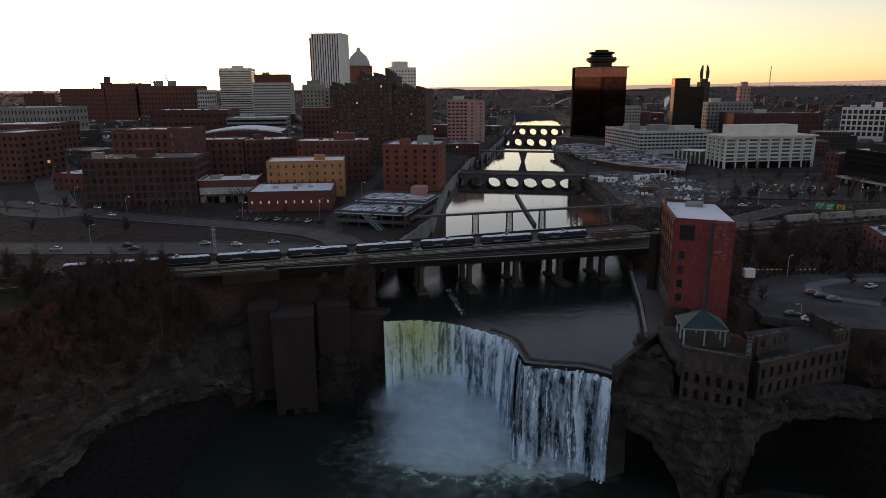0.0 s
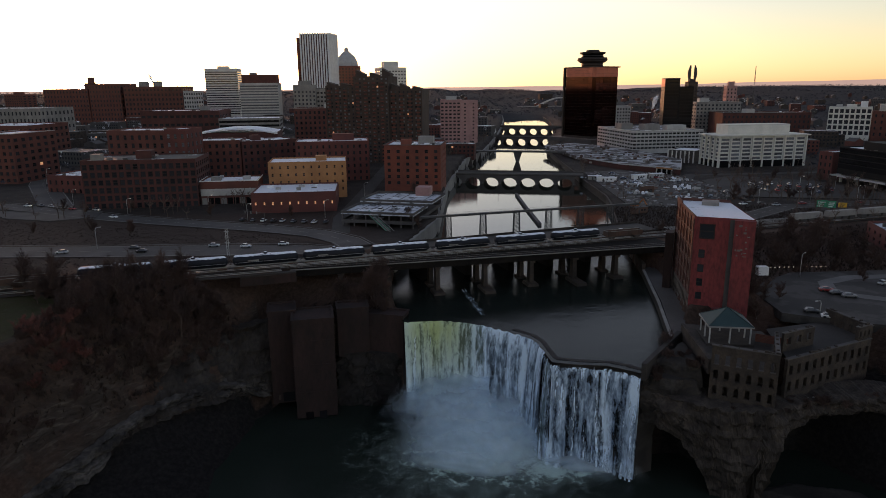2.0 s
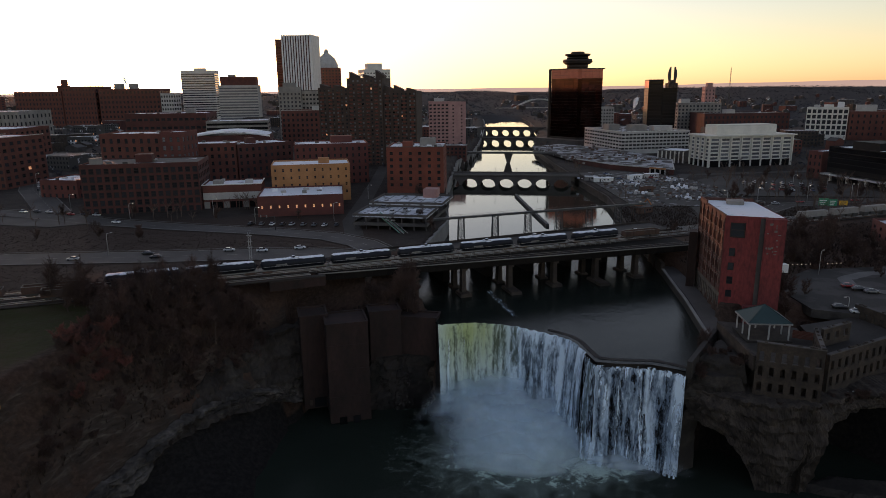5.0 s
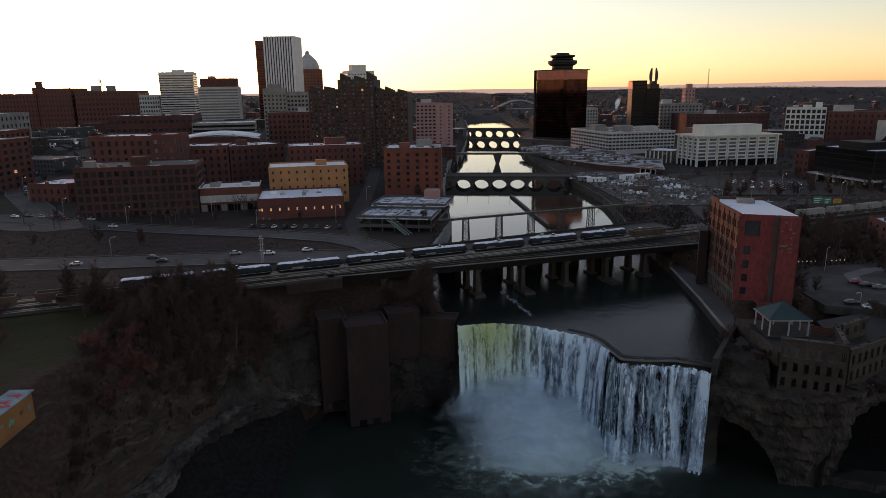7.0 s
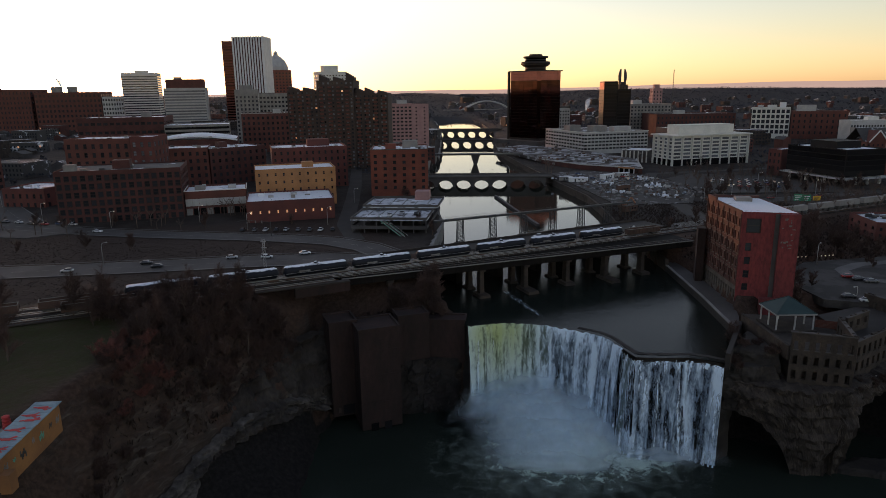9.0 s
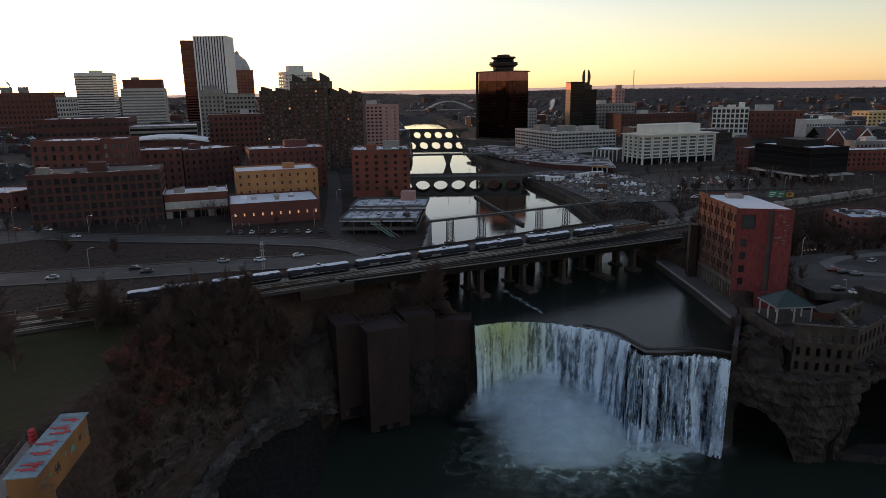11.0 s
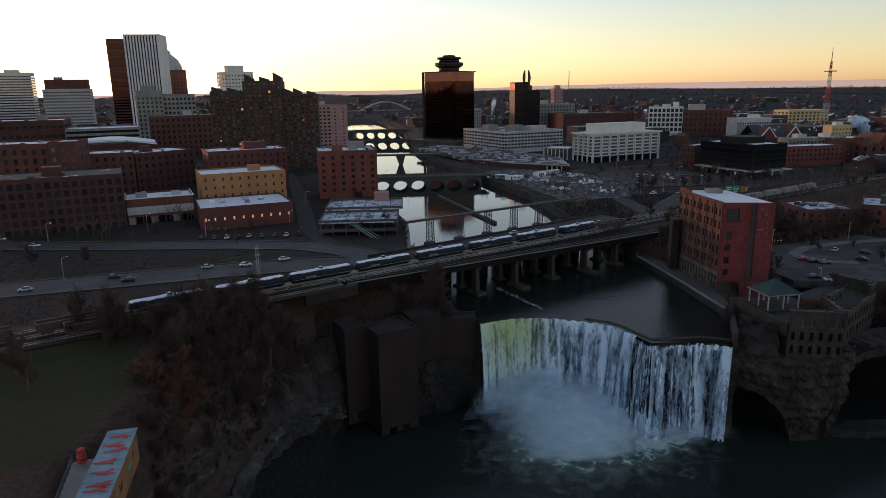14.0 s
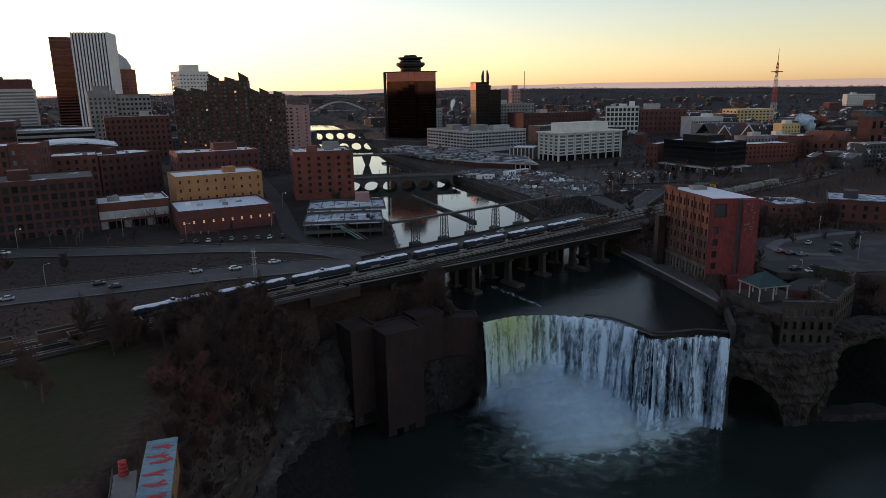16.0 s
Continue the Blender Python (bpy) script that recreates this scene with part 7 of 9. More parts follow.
for k in range(4):
    # one stratum: a broken strip, each a little proud of or behind the next
    b = Build()
    rows = []
    lift = 1.15 * k
    for z_, jut in ((-1.0, -1.2), (-0.75, 0.0), (-0.4, 0.35), (-0.1, 0.5), (0.2, 0.3), (0.45, 0.2), (0.6, -0.5), (0.7, -1.8)):
        row = []
        for i, (x, y) in enumerate(LEDGE):
            a0, a1 = LEDGE[max(0, i - 1)], LEDGE[min(len(LEDGE) - 1, i + 1)]
            t_ = Vector((a1[0] - a0[0], a1[1] - a0[1], 0)).normalized()
            zc_ = float(np.interp(y, [60, 100, 138, 156, 177, 187], [9, 10, 12.5, 17, 15, 10]))
            wv = noise.noise((x * 0.11 + k * 3.7, y * 0.11, k * 0.9)) * 3.0 + noise.noise((x * 0.45, y * 0.45 + k * 5, z_)) * 1.3 + noise.noise((x * 1.1, y * 1.1, z_ * 3 + k)) * 0.6 + noise.noise((x * 2.4, y * 2.4, z_ * 4 + k)) * 0.35
            o_ = jut + wv + 1.0 - 0.28 * k
            row.append((x + t_.y * o_, y - t_.x * o_, zc_ + lift + z_ * 1.15 + 0.9 * noise.noise((x * 0.06, y * 0.06, 3.0)) + 0.5 * noise.noise((x * 0.7, y * 0.7, k * 2.0 + z_))))
        rows.append(row)
    b.grid(rows, 0, False)
    part("rock_layer", b, M["pale_cliff"], band, "pale fractured rock layer")
b = Build()
rows = []
FACE = resample([(-92, 146), (-86, 156.5), (-78, 167), (-70.5, 178), (-62.5, 187.5), (-57, 191)], 0.6)
for q in range(31):
    s_ = q / 30
    row = []
    for i, (x, y) in enumerate(FACE):
        a0, a1 = FACE[max(0, i - 2)], FACE[min(len(FACE) - 1, i + 2)]
        t_ = Vector((a1[0] - a0[0], a1[1] - a0[1], 0)).normalized()
        e_ = i / (len(FACE) - 1)
        zb, zt = float(np.interp(e_, [0, 0.4, 0.8, 1], [15, 16, 11, 9])), float(np.interp(e_, [0, 0.3, 0.6, 0.85, 1], [19, 24, 29, 31, 31])) + 1.6 * noise.noise((x * 0.3, y * 0.3, 2.0))
        z = zb + (zt - zb) * s_
        o_ = 3.0 - 7.0 * s_ ** 1.2 + 1.9 * noise.noise((x * 0.16, y * 0.16, z * 0.2)) + 1.0 * noise.noise((x * 0.5, y * 0.5, z * 0.35)) + 0.5 * noise.noise((x * 1.4, y * 1.4, z * 1.2)) + 0.35 * math.sin(z * 1.9 + 3 * noise.noise((x * 0.1, y * 0.1, 0)))
        if q in (0, 30):
            o_ -= 2.5
        row.append((x + t_.y * o_, y - t_.x * o_, z))
    rows.append(row)
b.grid(rows, 0, False)
part("rock_wall", b, M["slope_rock"], band, "grey broken cliff face streaked with brush")
rock("rock_bank", "rough dark rock bank between the wing wall and the mill", [(44, 149.5), (54.5, 144), (56.5, 154), (57, 163), (54, 160), (48, 153)], 26, 35.2, [(0, 1.0), (0.6, 1.0), (0.9, 0.85), (1, 0.6)], 27.0, 0.6)
rock("rock_buttress", "dark wet rock buttress under the brick wheelhouse", [(-39.5, 188.6), (-33, 188.2), (-27, 188.6), (-20.5, 187.6), (-19.5, 193), (-30, 197), (-39, 197)], 0.5, 21.5, [(0, 1.08), (0.3, 1.02), (0.7, 0.96), (1, 0.98)], 19.0, 1.1).data.materials[0] = M["dark_wet"]
b = Build()
rows = []
for i in range(23):
    s_ = i / 22
    x, y = 1.0 + 4.6 * s_ + 0.7 * noise.noise((i * 0.35, 0, 5.0)), 217 - 27 * s_
    rows.append([(x + q * (0.8 + 0.7 * noise.noise((i * 0.5, 3.0, 0))), y, 32.62 - 0.05 * abs(q)) for q in (-0.9, -0.4, 0.0, 0.5, 1.2)])
b.grid(rows)
M["riffle"], n_, l_, p_ = principled("broken_riffle")
a_ = node(n_, "ShaderNodeTexNoise", Scale=1.3, Detail=8.0, Roughness=0.7, Distortion=0.5)
l_.new(coords(n_, l_, (1.2, 0.35, 1)), a_.inputs["Vector"])
l_.new(ramp(n_, l_, a_.outputs[0], [(0.44, (0, 0, 0)), (0.66, (0.75, 0.75, 0.75))]), p_.inputs["Alpha"])
p_.inputs["Base Color"].default_value = (0.42, 0.53, 0.58, 1)
p_.inputs["Roughness"].default_value = 0.6
tagged(part("cascade", b, M["riffle"]), "thin white line of broken water on the river", "cascade")
b = Build()
lip = [(x + 1.5, y + 2.3) for x, y in CREST[5:]]
for (x0, y0), (x1, y1) in zip(lip, lip[1:]):
    b.beam((x0, y0, WATER_UP - 0.05), (x1, y1, WATER_UP - 0.15), 1.3, 0.4)
setting("trim_weir", b, M["wet_rock"], "dark wet concrete lip along the weir")
path_stones = thing("stone_row", "row of pale round boulders along a gorge path", "boulders", None)
r4 = random.Random(12)
for k in range(22):
    s = k / 21
    x = 76 + 36 * s
    y = 141.5 + 4 * math.sin(s * 2.6) - 3 * s
    b = Build()
    rr = 0.30 + r4.uniform(-0.1, 0.1)
    rows = [[(x + rr * math.cos(a) * math.cos(p) * 1.1, y + rr * math.sin(a) * math.cos(p), 27.2 + rr * math.sin(p) * 0.9) for a in [2 * math.pi * j / 7 for j in range(7)]] for p in (-1.2, -0.5, 0.2, 0.8, 1.4)]
    b.grid(rows, 0, True, True)
    part("boulder", b, M["pale"], path_stones)


# ---- roads, lots, banks ----
def drape(line, width, dz, b, across=5, step=3.0, mi=0):
    pts = resample(line, step)
    rows = []
    for i, (x, y) in enumerate(pts):
        a, c = pts[max(0, i - 1)], pts[min(len(pts) - 1, i + 1)]
        t = Vector((c[0] - a[0], c[1] - a[1], 0)).normalized()
        row = []
        for k in range(across):
            o = (k / (across - 1) - 0.5) * width
            row.append((x - t.y * o, y + t.x * o))
        rows.append(row)
    px = np.array([[p[0] for p in r] for r in rows])
    py = np.array([[p[1] for p in r] for r in rows])
    z = ground_z(px, py)
    z = np.maximum(z, z.mean(axis=1, keepdims=True)) + dz
    b.grid([[(px[i][k], py[i][k], z[i][k]) for k in range(across)] for i in range(len(rows))], mi, True)


def offset(line, d):
    out = []
    for i, (x, y) in enumerate(line):
        a, c = line[max(0, i - 1)], line[min(len(line) - 1, i + 1)]
        t = Vector((c[0] - a[0], c[1] - a[1], 0)).normalized()
        out.append((x - t.y * d, y + t.x * d))
    return out


HIGHWAY = [(-420, 236), (-300, 240), (-178, 250), (-124, 248), (-86, 248), (-60, 246), (-44, 240), (-34, 233)]
STREET = [(-420, 400), (-300, 372), (-214, 342), (-165, 318), (-134, 306), (-83, 288), (-58, 276), (-44, 262), (-36, 246)]
AVENUE = [(-205, 345), (-256, 423), (-330, 570), (-440, 830)]
LANE = [(-48, 276), (-52, 310), (-47, 372), (-44, 420), (-40, 520)]
WEST = [(86, 268), (130, 300), (180, 340), (260, 352), (420, 330)]
WEST2 = [(112, 268), (130, 330), (150, 420), (180, 470), (320, 480)]
for nm, line, w in (("road_highway", HIGHWAY, 17), ("road_street", STREET, 13), ("road_avenue", AVENUE, 16), ("road_lane", LANE, 8), ("road_west", WEST, 12), ("road_west_lane", WEST2, 9)):
    b = Build()
    drape(line, w, 0.14 + 0.02 * len(nm) / 10, b, 6)
    setting(nm, b, M["salted" if nm in ("road_avenue", "road_street", "road_highway") else "asphalt"], "worn dark asphalt road with faded lines")
b = Build()
for line, w in ((HIGHWAY, 17), (STREET, 13), (AVENUE, 16), (WEST, 12)):
    for off in (-w / 2 + 0.5, w / 2 - 0.5):
        drape(offset(line, off), 0.35, 0.24, b, 2)
    for d in range(0, 60):
        pts = resample(line, 4.0)
        if d * 2 + 1 < len(pts):
            drape([pts[d * 2], pts[d * 2 + 1]], 0.25, 0.24, b, 2)
tagged(part("road_marking", b, M["line"]), "faded white lane lines painted on asphalt", "road marking", "", "stuff")
b = Build()
for line, w in ((HIGHWAY, 17), (STREET, 13)):
    for off in (-w / 2 - 0.5, w / 2 + 0.5):
        drape(offset(line, off), 0.5, 0.62, b, 2)
        drape(offset(line, off - 0.25), 0.1, 0.5, b, 2)
setting("kerb", b, M["pavement"], "pale concrete kerb and barrier along the road")

def pad(name, pts, z, mat, label):
    b = Build()
    b.face([(x, y, z) for x, y in pts])
    n = len(pts)
    for i in range(n):
        (x0, y0), (x1, y1) = pts[i], pts[(i + 1) % n]
        b.face([(x0, y0, z - 2.5), (x1, y1, z - 2.5), (x1, y1, z), (x0, y0, z)])
    return setting(name, b, M[mat], label)


pad("pavement_lot", [(88, 172), (104, 163), (128, 156), (175, 190), (168, 214), (112, 212), (90, 196)], 38.15, "lot", "dark parking lot behind the mill ruins")
pad("pavement_quay", [(54.2, 162.2), (60.4, 171.5), (65.3, 182.0), (70.2, 208), (74, 236), (69, 232), (61.8, 194)], 34.8, "salted", "cracked concrete quay walk beside the river")
pad("pavement_car_park", [(165, 372), (262, 352), (250, 430), (206, 462), (176, 440)], 37.75, "asphalt", "large car park in front of offices")
pad("pavement_works", [(98, 345), (140, 340), (164, 378), (174, 420), (170, 462), (138, 500), (107, 490)], 37.7, "mud", "muddy building site strewn with rubble")
PLAZA = [(112, 690), (150, 716), (188, 640), (200, 540), (173, 472), (140, 511), (122, 560), (114, 640)]
pad("pavement_plaza", PLAZA, 41.1, "deck_snow2", "pale concrete deck roof with patches of snow")
b = Build()
wall_along([(200, 540), (173, 471.6), (139.6, 510.8), (121.6, 560)], 36.5, 41.0, 0.5, b)
setting("wall_plaza", b, M["dark_brick"], "dark brick wall below the deck roof")
b = Build()
wall_along([(200.2, 540), (173.2, 471.2), (139.4, 510.4), (121.4, 560)], 41.0, 41.7, 0.7, b)
setting("trim_plaza", b, M["pale"], "pale concrete edge along the deck roof")
portal = thing("garage_portal", "pale framed garage entrance in the deck wall", "entrance", axes((160.5, 485.2, 37.6), Vector((12.6, -14.7, 0)).normalized(), Vector((14.7, 12.6, 0)).normalized(), (0, 0, 1)))
# ochre colour stands in for warm light over the entrance
b = Build()
b.box(0, -1.2, 3.0, 13, -0.4, 4.2)
part("lintel", b, M["ochre"], portal, "lintel coloured ochre for the warm light on it")
for x in (0.0, 4.1, 8.3, 12.2):
    b = Build()
    b.box(x, -1.1, -1, x + 0.8, -0.4, 3.0)
    part("post", b, M["pale"], portal)
b = Build()
b.box(0.8, -0.42, -1, 12.2, -0.36, 3.0)
part("opening", b, M["glass_black"], portal)
pad("pavement_junction", [(-232, 372), (-206, 352), (-176, 334), (-172, 318), (-190, 310), (-216, 318), (-238, 340), (-262, 396), (-246, 404)], 40.45, "salted", "wide salt-stained road junction")
pad("pavement_corner_lot", [(-352, 560), (-300, 545), (-272, 470), (-262, 425), (-282, 420), (-330, 440), (-356, 500)], 40.3, "deck_snow2", "corner parking lot with trodden snow")
b = Build()
drive = [(176, 202), (150, 206), (128, 205), (117, 200), (114, 193), (118, 186), (128, 180)]
rows = []
for i, (x, y) in enumerate(resample(drive, 1.5)):
    rows.append((x, y))
prev = None
for i in range(len(rows) - 1):
    (x0, y0), (x1, y1) = rows[i], rows[i + 1]
    t_ = Vector((x1 - x0, y1 - y0, 0)).normalized() * 2.2
    cur = [(x0 + t_.y, y0 - t_.x, 38.21), (x0 - t_.y, y0 + t_.x, 38.21)]
    if prev:
        b.face([prev[0], cur[0], cur[1], prev[1]])
    prev = cur
setting("pavement_drive", b, M["pavement"], "paler curved concrete drive across the lot")
string = thing("lamp_string", "row of small warm lamps on thin posts", "lamps")
for k in range(13):
    b = Build()
    x, y = 107 + k * 1.6, 215.4
    b.box(x - 0.04, y - 0.04, 36.5, x + 0.04, y + 0.04, 39.0)
    p_ = part("post", b, M["steel"], string)
    b = Build()
    b.box(x - 0.12, y - 0.12, 39.0, x + 0.12, y + 0.12, 39.25, 0, None, None, 0.04)
    part("bulb", b, M["small_lamp"], p_)
b = Build()
b.box(99.6, 208.8, 38.16, 103.0, 211.2, 41.0)
tagged(part("white_container", b, M["white_paint"]), "white steel container at the edge of a lot", "container")
exc = thing("excavator", "orange tracked excavator on the building site", "excavator", Matrix.Translation((98.5, 338, 37.9)) @ Matrix.Rotation(radians(-60), 4, "Z"))
M["machine_orange"] = surface("dusty_orange_paint", (0.42, 0.15, 0.05), (0.30, 0.11, 0.04), fine=2.0)
for sy in (-1.4, 0.9):
    b = Build()
    b.box(-2.2, sy, 0, 2.2, sy + 0.6, 0.9, 0, None, None, 0.25)
    part("track", b, M["steel"], exc)
b = Build()
b.box(-2.4, -1.3, 1.0, 1.4, 1.3, 2.3, 0, None, None, 0.15)
part("body", b, M["machine_orange"], exc)
b = Build()
b.box(0.2, -1.2, 2.3, 1.7, 0.0, 3.6, 0, None, None, 0.1)
part("cab", b, M["glass_black"], exc)
b = Build()
b.beam((1.2, 0.5, 1.8), (4.6, 0.5, 5.4), 0.5)
part("boom", b, M["machine_orange"], exc)
b = Build()
b.beam((4.6, 0.5, 5.4), (7.2, 0.5, 2.6), 0.4)
part("stick", b, M["machine_orange"], exc)
b = Build()
b.box(6.6, 0.0, 1.4, 7.8, 1.0, 2.5, 0, None, None, 0.15)
part("bucket", b, M["steel"], exc)
b = Build()
r5 = random.Random(21)
for k in range(420):
    x, y = r5.uniform(106, 172), r5.uniform(345, 462)
    w, d, h = r5.uniform(0.3, 2.4), r5.uniform(0.3, 2.0), r5.uniform(0.15, 1.1)
    b.box(x, y, 37.5, x + w, y + d, 37.7 + h, r5.randrange(3), None, None, min(w, d) * 0.18)
tagged(part("rubble", b, [M["grey"], M["dark_stone"], M["rust"]]), "scattered rubble and pallets on a building site", "rubble", "", "stuff")
b = Build()
for cx_, cy_, n_ in ((128, 430, 34), (150, 405, 28), (118, 385, 22), (140, 368, 18), (158, 440, 22), (112, 455, 16)):
    for k in range(n_):
        x, y = r5.gauss(cx_, 5), r5.gauss(cy_, 5)
        w, d, h = r5.uniform(0.8, 4.2), r5.uniform(0.6, 2.0), r5.uniform(0.2, 1.8)
        m_ = Matrix.Translation((x, y, 37.6)) @ Matrix.Rotation(r5.uniform(0, 3.14), 4, "Z")
        b.box(0, 0, 0, w, d, h, r5.choice((0, 0, 1, 1, 2, 3)), m_, None, min(w, d) * 0.2)
tagged(part("site_stores", b, [M["roof_white"], M["pale"], M["blue_roof"], M["steel"]]), "snowy stacks of pipes, sheets and stores on the site", "building materials", "", "stuff")
b = Build()
for k in range(160):
    s0 = r5.random()
    x, y = 112 + 76 * r5.random(), 0
    y = r5.uniform(515, 690)
    w, d, h = r5.uniform(0.6, 3), r5.uniform(0.6, 2.4), r5.uniform(0.2, 1.6)
    if 118 + (y - 545) * 0.02 < x < 186 - max(0, y - 560) * 0.12:
        b.box(x, y, 41.0, x + w, y + d, 41.15 + h, r5.randrange(3))
tagged(part("deck_clutter", b, [M["dark_stone"], M["grey"], M["rust"]]), "pallets, vents and snow piles on a deck roof", "clutter", "", "stuff")


def site_hut(x, y, rot, w, mat, label, h=2.8):
    t = thing("site_cabin", label, "cabin", Matrix.Translation((x, y, 37.7)) @ Matrix.Rotation(radians(rot), 4, "Z"), "site cabins")
    b = Build()
    b.box(0, 0, 0, w, 3.0, h)
    part("body", b, M[mat], t)
    b = Build()
    b.box(-0.15, -0.15, h, w + 0.15, 3.15, h + 0.2)
    part("roof", b, M["roof_white" if mat != "rust" else "roof_dark"], t)
    b = Build()
    b.box(w * 0.3, -0.05, 0.1, w * 0.3 + 1, -0.003, 2.1)
    part("door", b, M["steel"], t)
    for k in range(2):
        b = Build()
        b.box(w * (0.5 + 0.2 * k), -0.04, 1.2, w * (0.5 + 0.2 * k) + 1, -0.003, 2.1)
        part("window", b, M["glass"], t)


site_hut(104, 440, -14, 13, "white_paint", "white site cabin with a flat snowy roof")
site_hut(100, 448, -14, 9, "grey", "grey site cabin beside the river wall")
site_hut(132, 448, 20, 11, "white_paint", "pale site cabin on the building ground")
site_hut(146, 455, 8, 10, "pale", "pale site cabin beside parked vans")
site_hut(118, 389, 4, 8, "rust", "rust-brown site store by the rubble", 4)
site_hut(93, 322, 25, 9, "rust", "rust-brown hut beside the road bridge", 3)

# parking deck by the river
M["mural_green2"] = surface("pale_green_steel_paint", (0.16, 0.34, 0.26), (0.12, 0.27, 0.21), fine=2.0)
deckp = thing("parking_deck", "three-level concrete parking deck with snow on top", "parking deck", axes((-49.7, 292, 38.2), Vector((43, -12, 0)).normalized(), Vector((12, 43, 0)).normalized(), (0, 0, 1)))
for lv, (z, y0, y1, w) in enumerate(((3.9, 0, 50, 34), (7.7, 0, 24, 34), (9.2, 24, 50, 36))):
    b = Build()
    b.box(0, y0, z - 0.5, w, y1, z)
    sl = part("deck_slab", b, M["deck_snow"] if lv else M["dark_stone"], deckp, "snow-covered deck slab")
    for q in ((0, y0, w, y0 + 0.25), (0, y1 - 0.25, w, y1), (0, y0 + 0.25, 0.25, y1 - 0.25), (w - 0.25, y0 + 0.25, w, y1 - 0.25)):
        b = Build()
        b.box(q[0], q[1], z, q[2], q[3], z + 1.0)
        part("parapet", b, M["dark_stone"], sl)
    for k in range(5):
        b = Build()
        xx = (k + 1) * w / 6
        b.box(xx - 0.2, y0 + 0.3, z + 0.004, xx + 0.2, y1 - 0.3, z + 0.12)
        part("kerb", b, M["steel"], sl)
    for k in range(4):
        b = Build()
        xx, yy = 2 + (k * 9.3) % (w - 9), y0 + 2.5 + (k * 7.1) % (y1 - y0 - 7)
        b.box(xx, yy, z + 0.004, xx + 4.5 + k, yy + 1.5, z + 0.3, 0, None, None, 0.3)
        part("snow_bank", b, M["roof_white"], sl, "ploughed snow bank")
for k in range(7):
    for y in (0.4, 24, 49):
        b = Build()
        b.box(0.3 + k * 5.5, y, -3, 0.8 + k * 5.5, y + 0.5, 8.6 if y > 10 else 7.2)
        part("column", b, M["dark_stone"], deckp)
b = Build()
b.box(22, 44, 9, 29, 51, 13.5)
part("stair_house", b, M["pink"], deckp, "pinkish brick stair house")
st = thing("fire_stair", "long pale green steel stair descending from the deck", "stairs", Matrix.Translation((-38.1, 292.0, 38.2)) @ Matrix.Rotation(radians(-48), 4, "Z"))
for sy in (-1.1, 1.1):
    b = Build()
    b.beam((0, sy, 8.6), (18, sy, 0.4), 0.2, 0.4)
    part("stringer", b, M["mural_green2"], st)
    b = Build()
    b.beam((0, sy, 9.8), (18, sy, 1.6), 0.1)
    part("handrail", b, M["pale"], st)
for k in range(24):
    b = Build()
    x = 0.4 + k * 0.73
    b.box(x, -1.0, 8.4 - k * 0.335, x + 0.5, 1.0, 8.48 - k * 0.335)
    part("tread", b, M["grey"], st)

# ---- vehicles ----
def car_body(paint):
    """A saloon as one closed lofted shell; glass and wheels are parts."""
    b = Build()
    prof = [(-2.15, 0.55, 0.62, 0.80), (-2.1, 0.32, 0.86, 0.86), (-1.5, 0.26, 0.95, 0.88), (-0.9, 0.26, 0.98, 0.89), (0.9, 0.26, 0.98, 0.89), (1.3, 0.26, 0.92, 0.88), (2.0, 0.28, 0.78, 0.84), (2.15, 0.45, 0.66, 0.76)]
    rows = [[(x, -w, z0), (x, -w, z1 - 0.12), (x, -w + 0.12, z1), (x, w - 0.12, z1), (x, w, z1 - 0.12), (x, w, z0)] for x, z0, z1, w in prof]
    b.grid(rows, 0, True, True)
    b.face(rows[0][::-1])
    b.face(rows[-1])
    return b.mesh("body", [paint])


def car_cabin(paint):
    b = Build()
    lo = [(-1.75, -0.80, 0.95), (1.05, -0.80, 0.95), (1.05, 0.80, 0.95), (-1.75, 0.80, 0.95)]
    hi = [(-1.15, -0.62, 1.45), (0.35, -0.62, 1.45), (0.35, 0.62, 1.45), (-1.15, 0.62, 1.45)]
    for k in range(4):
        n = (k + 1) % 4
        b.face([lo[k], lo[n], hi[n], hi[k]], 1)
    b.face(hi, 0)
    return b.mesh("cabin", [paint, M["glass"]])


wh = Build()
wh.tube([(0, -0.11, 0), (0, 0.11, 0)], [0.33, 0.33], 12)
M["tyre"] = surface("tyre_rubber", (0.02, 0.02, 0.02), (0.03, 0.03, 0.03))
WHEEL = wh.mesh("wheel", [M["tyre"]])
PAINTS = {}
for nm, c in (("white", (0.75, 0.75, 0.75)), ("silver", (0.40, 0.41, 0.42)), ("black", (0.02, 0.02, 0.022)), ("grey", (0.12, 0.125, 0.13)), ("red", (0.34, 0.03, 0.03)), ("blue", (0.04, 0.07, 0.15))):
    p = surface(nm + "_car_paint", c, tuple(x * 0.9 for x in c), rough=0.3, bump=0.0, stain=0.15, spec=0.6)
    PAINTS[nm] = (car_body(p), car_cabin(p))
hl = Build()
for y in (-0.62, 0.42):
    hl.box(2.1, y, 0.58, 2.18, y + 0.2, 0.72)
HEAD = hl.mesh("headlight", [M["lamp"]])
CARS = {}


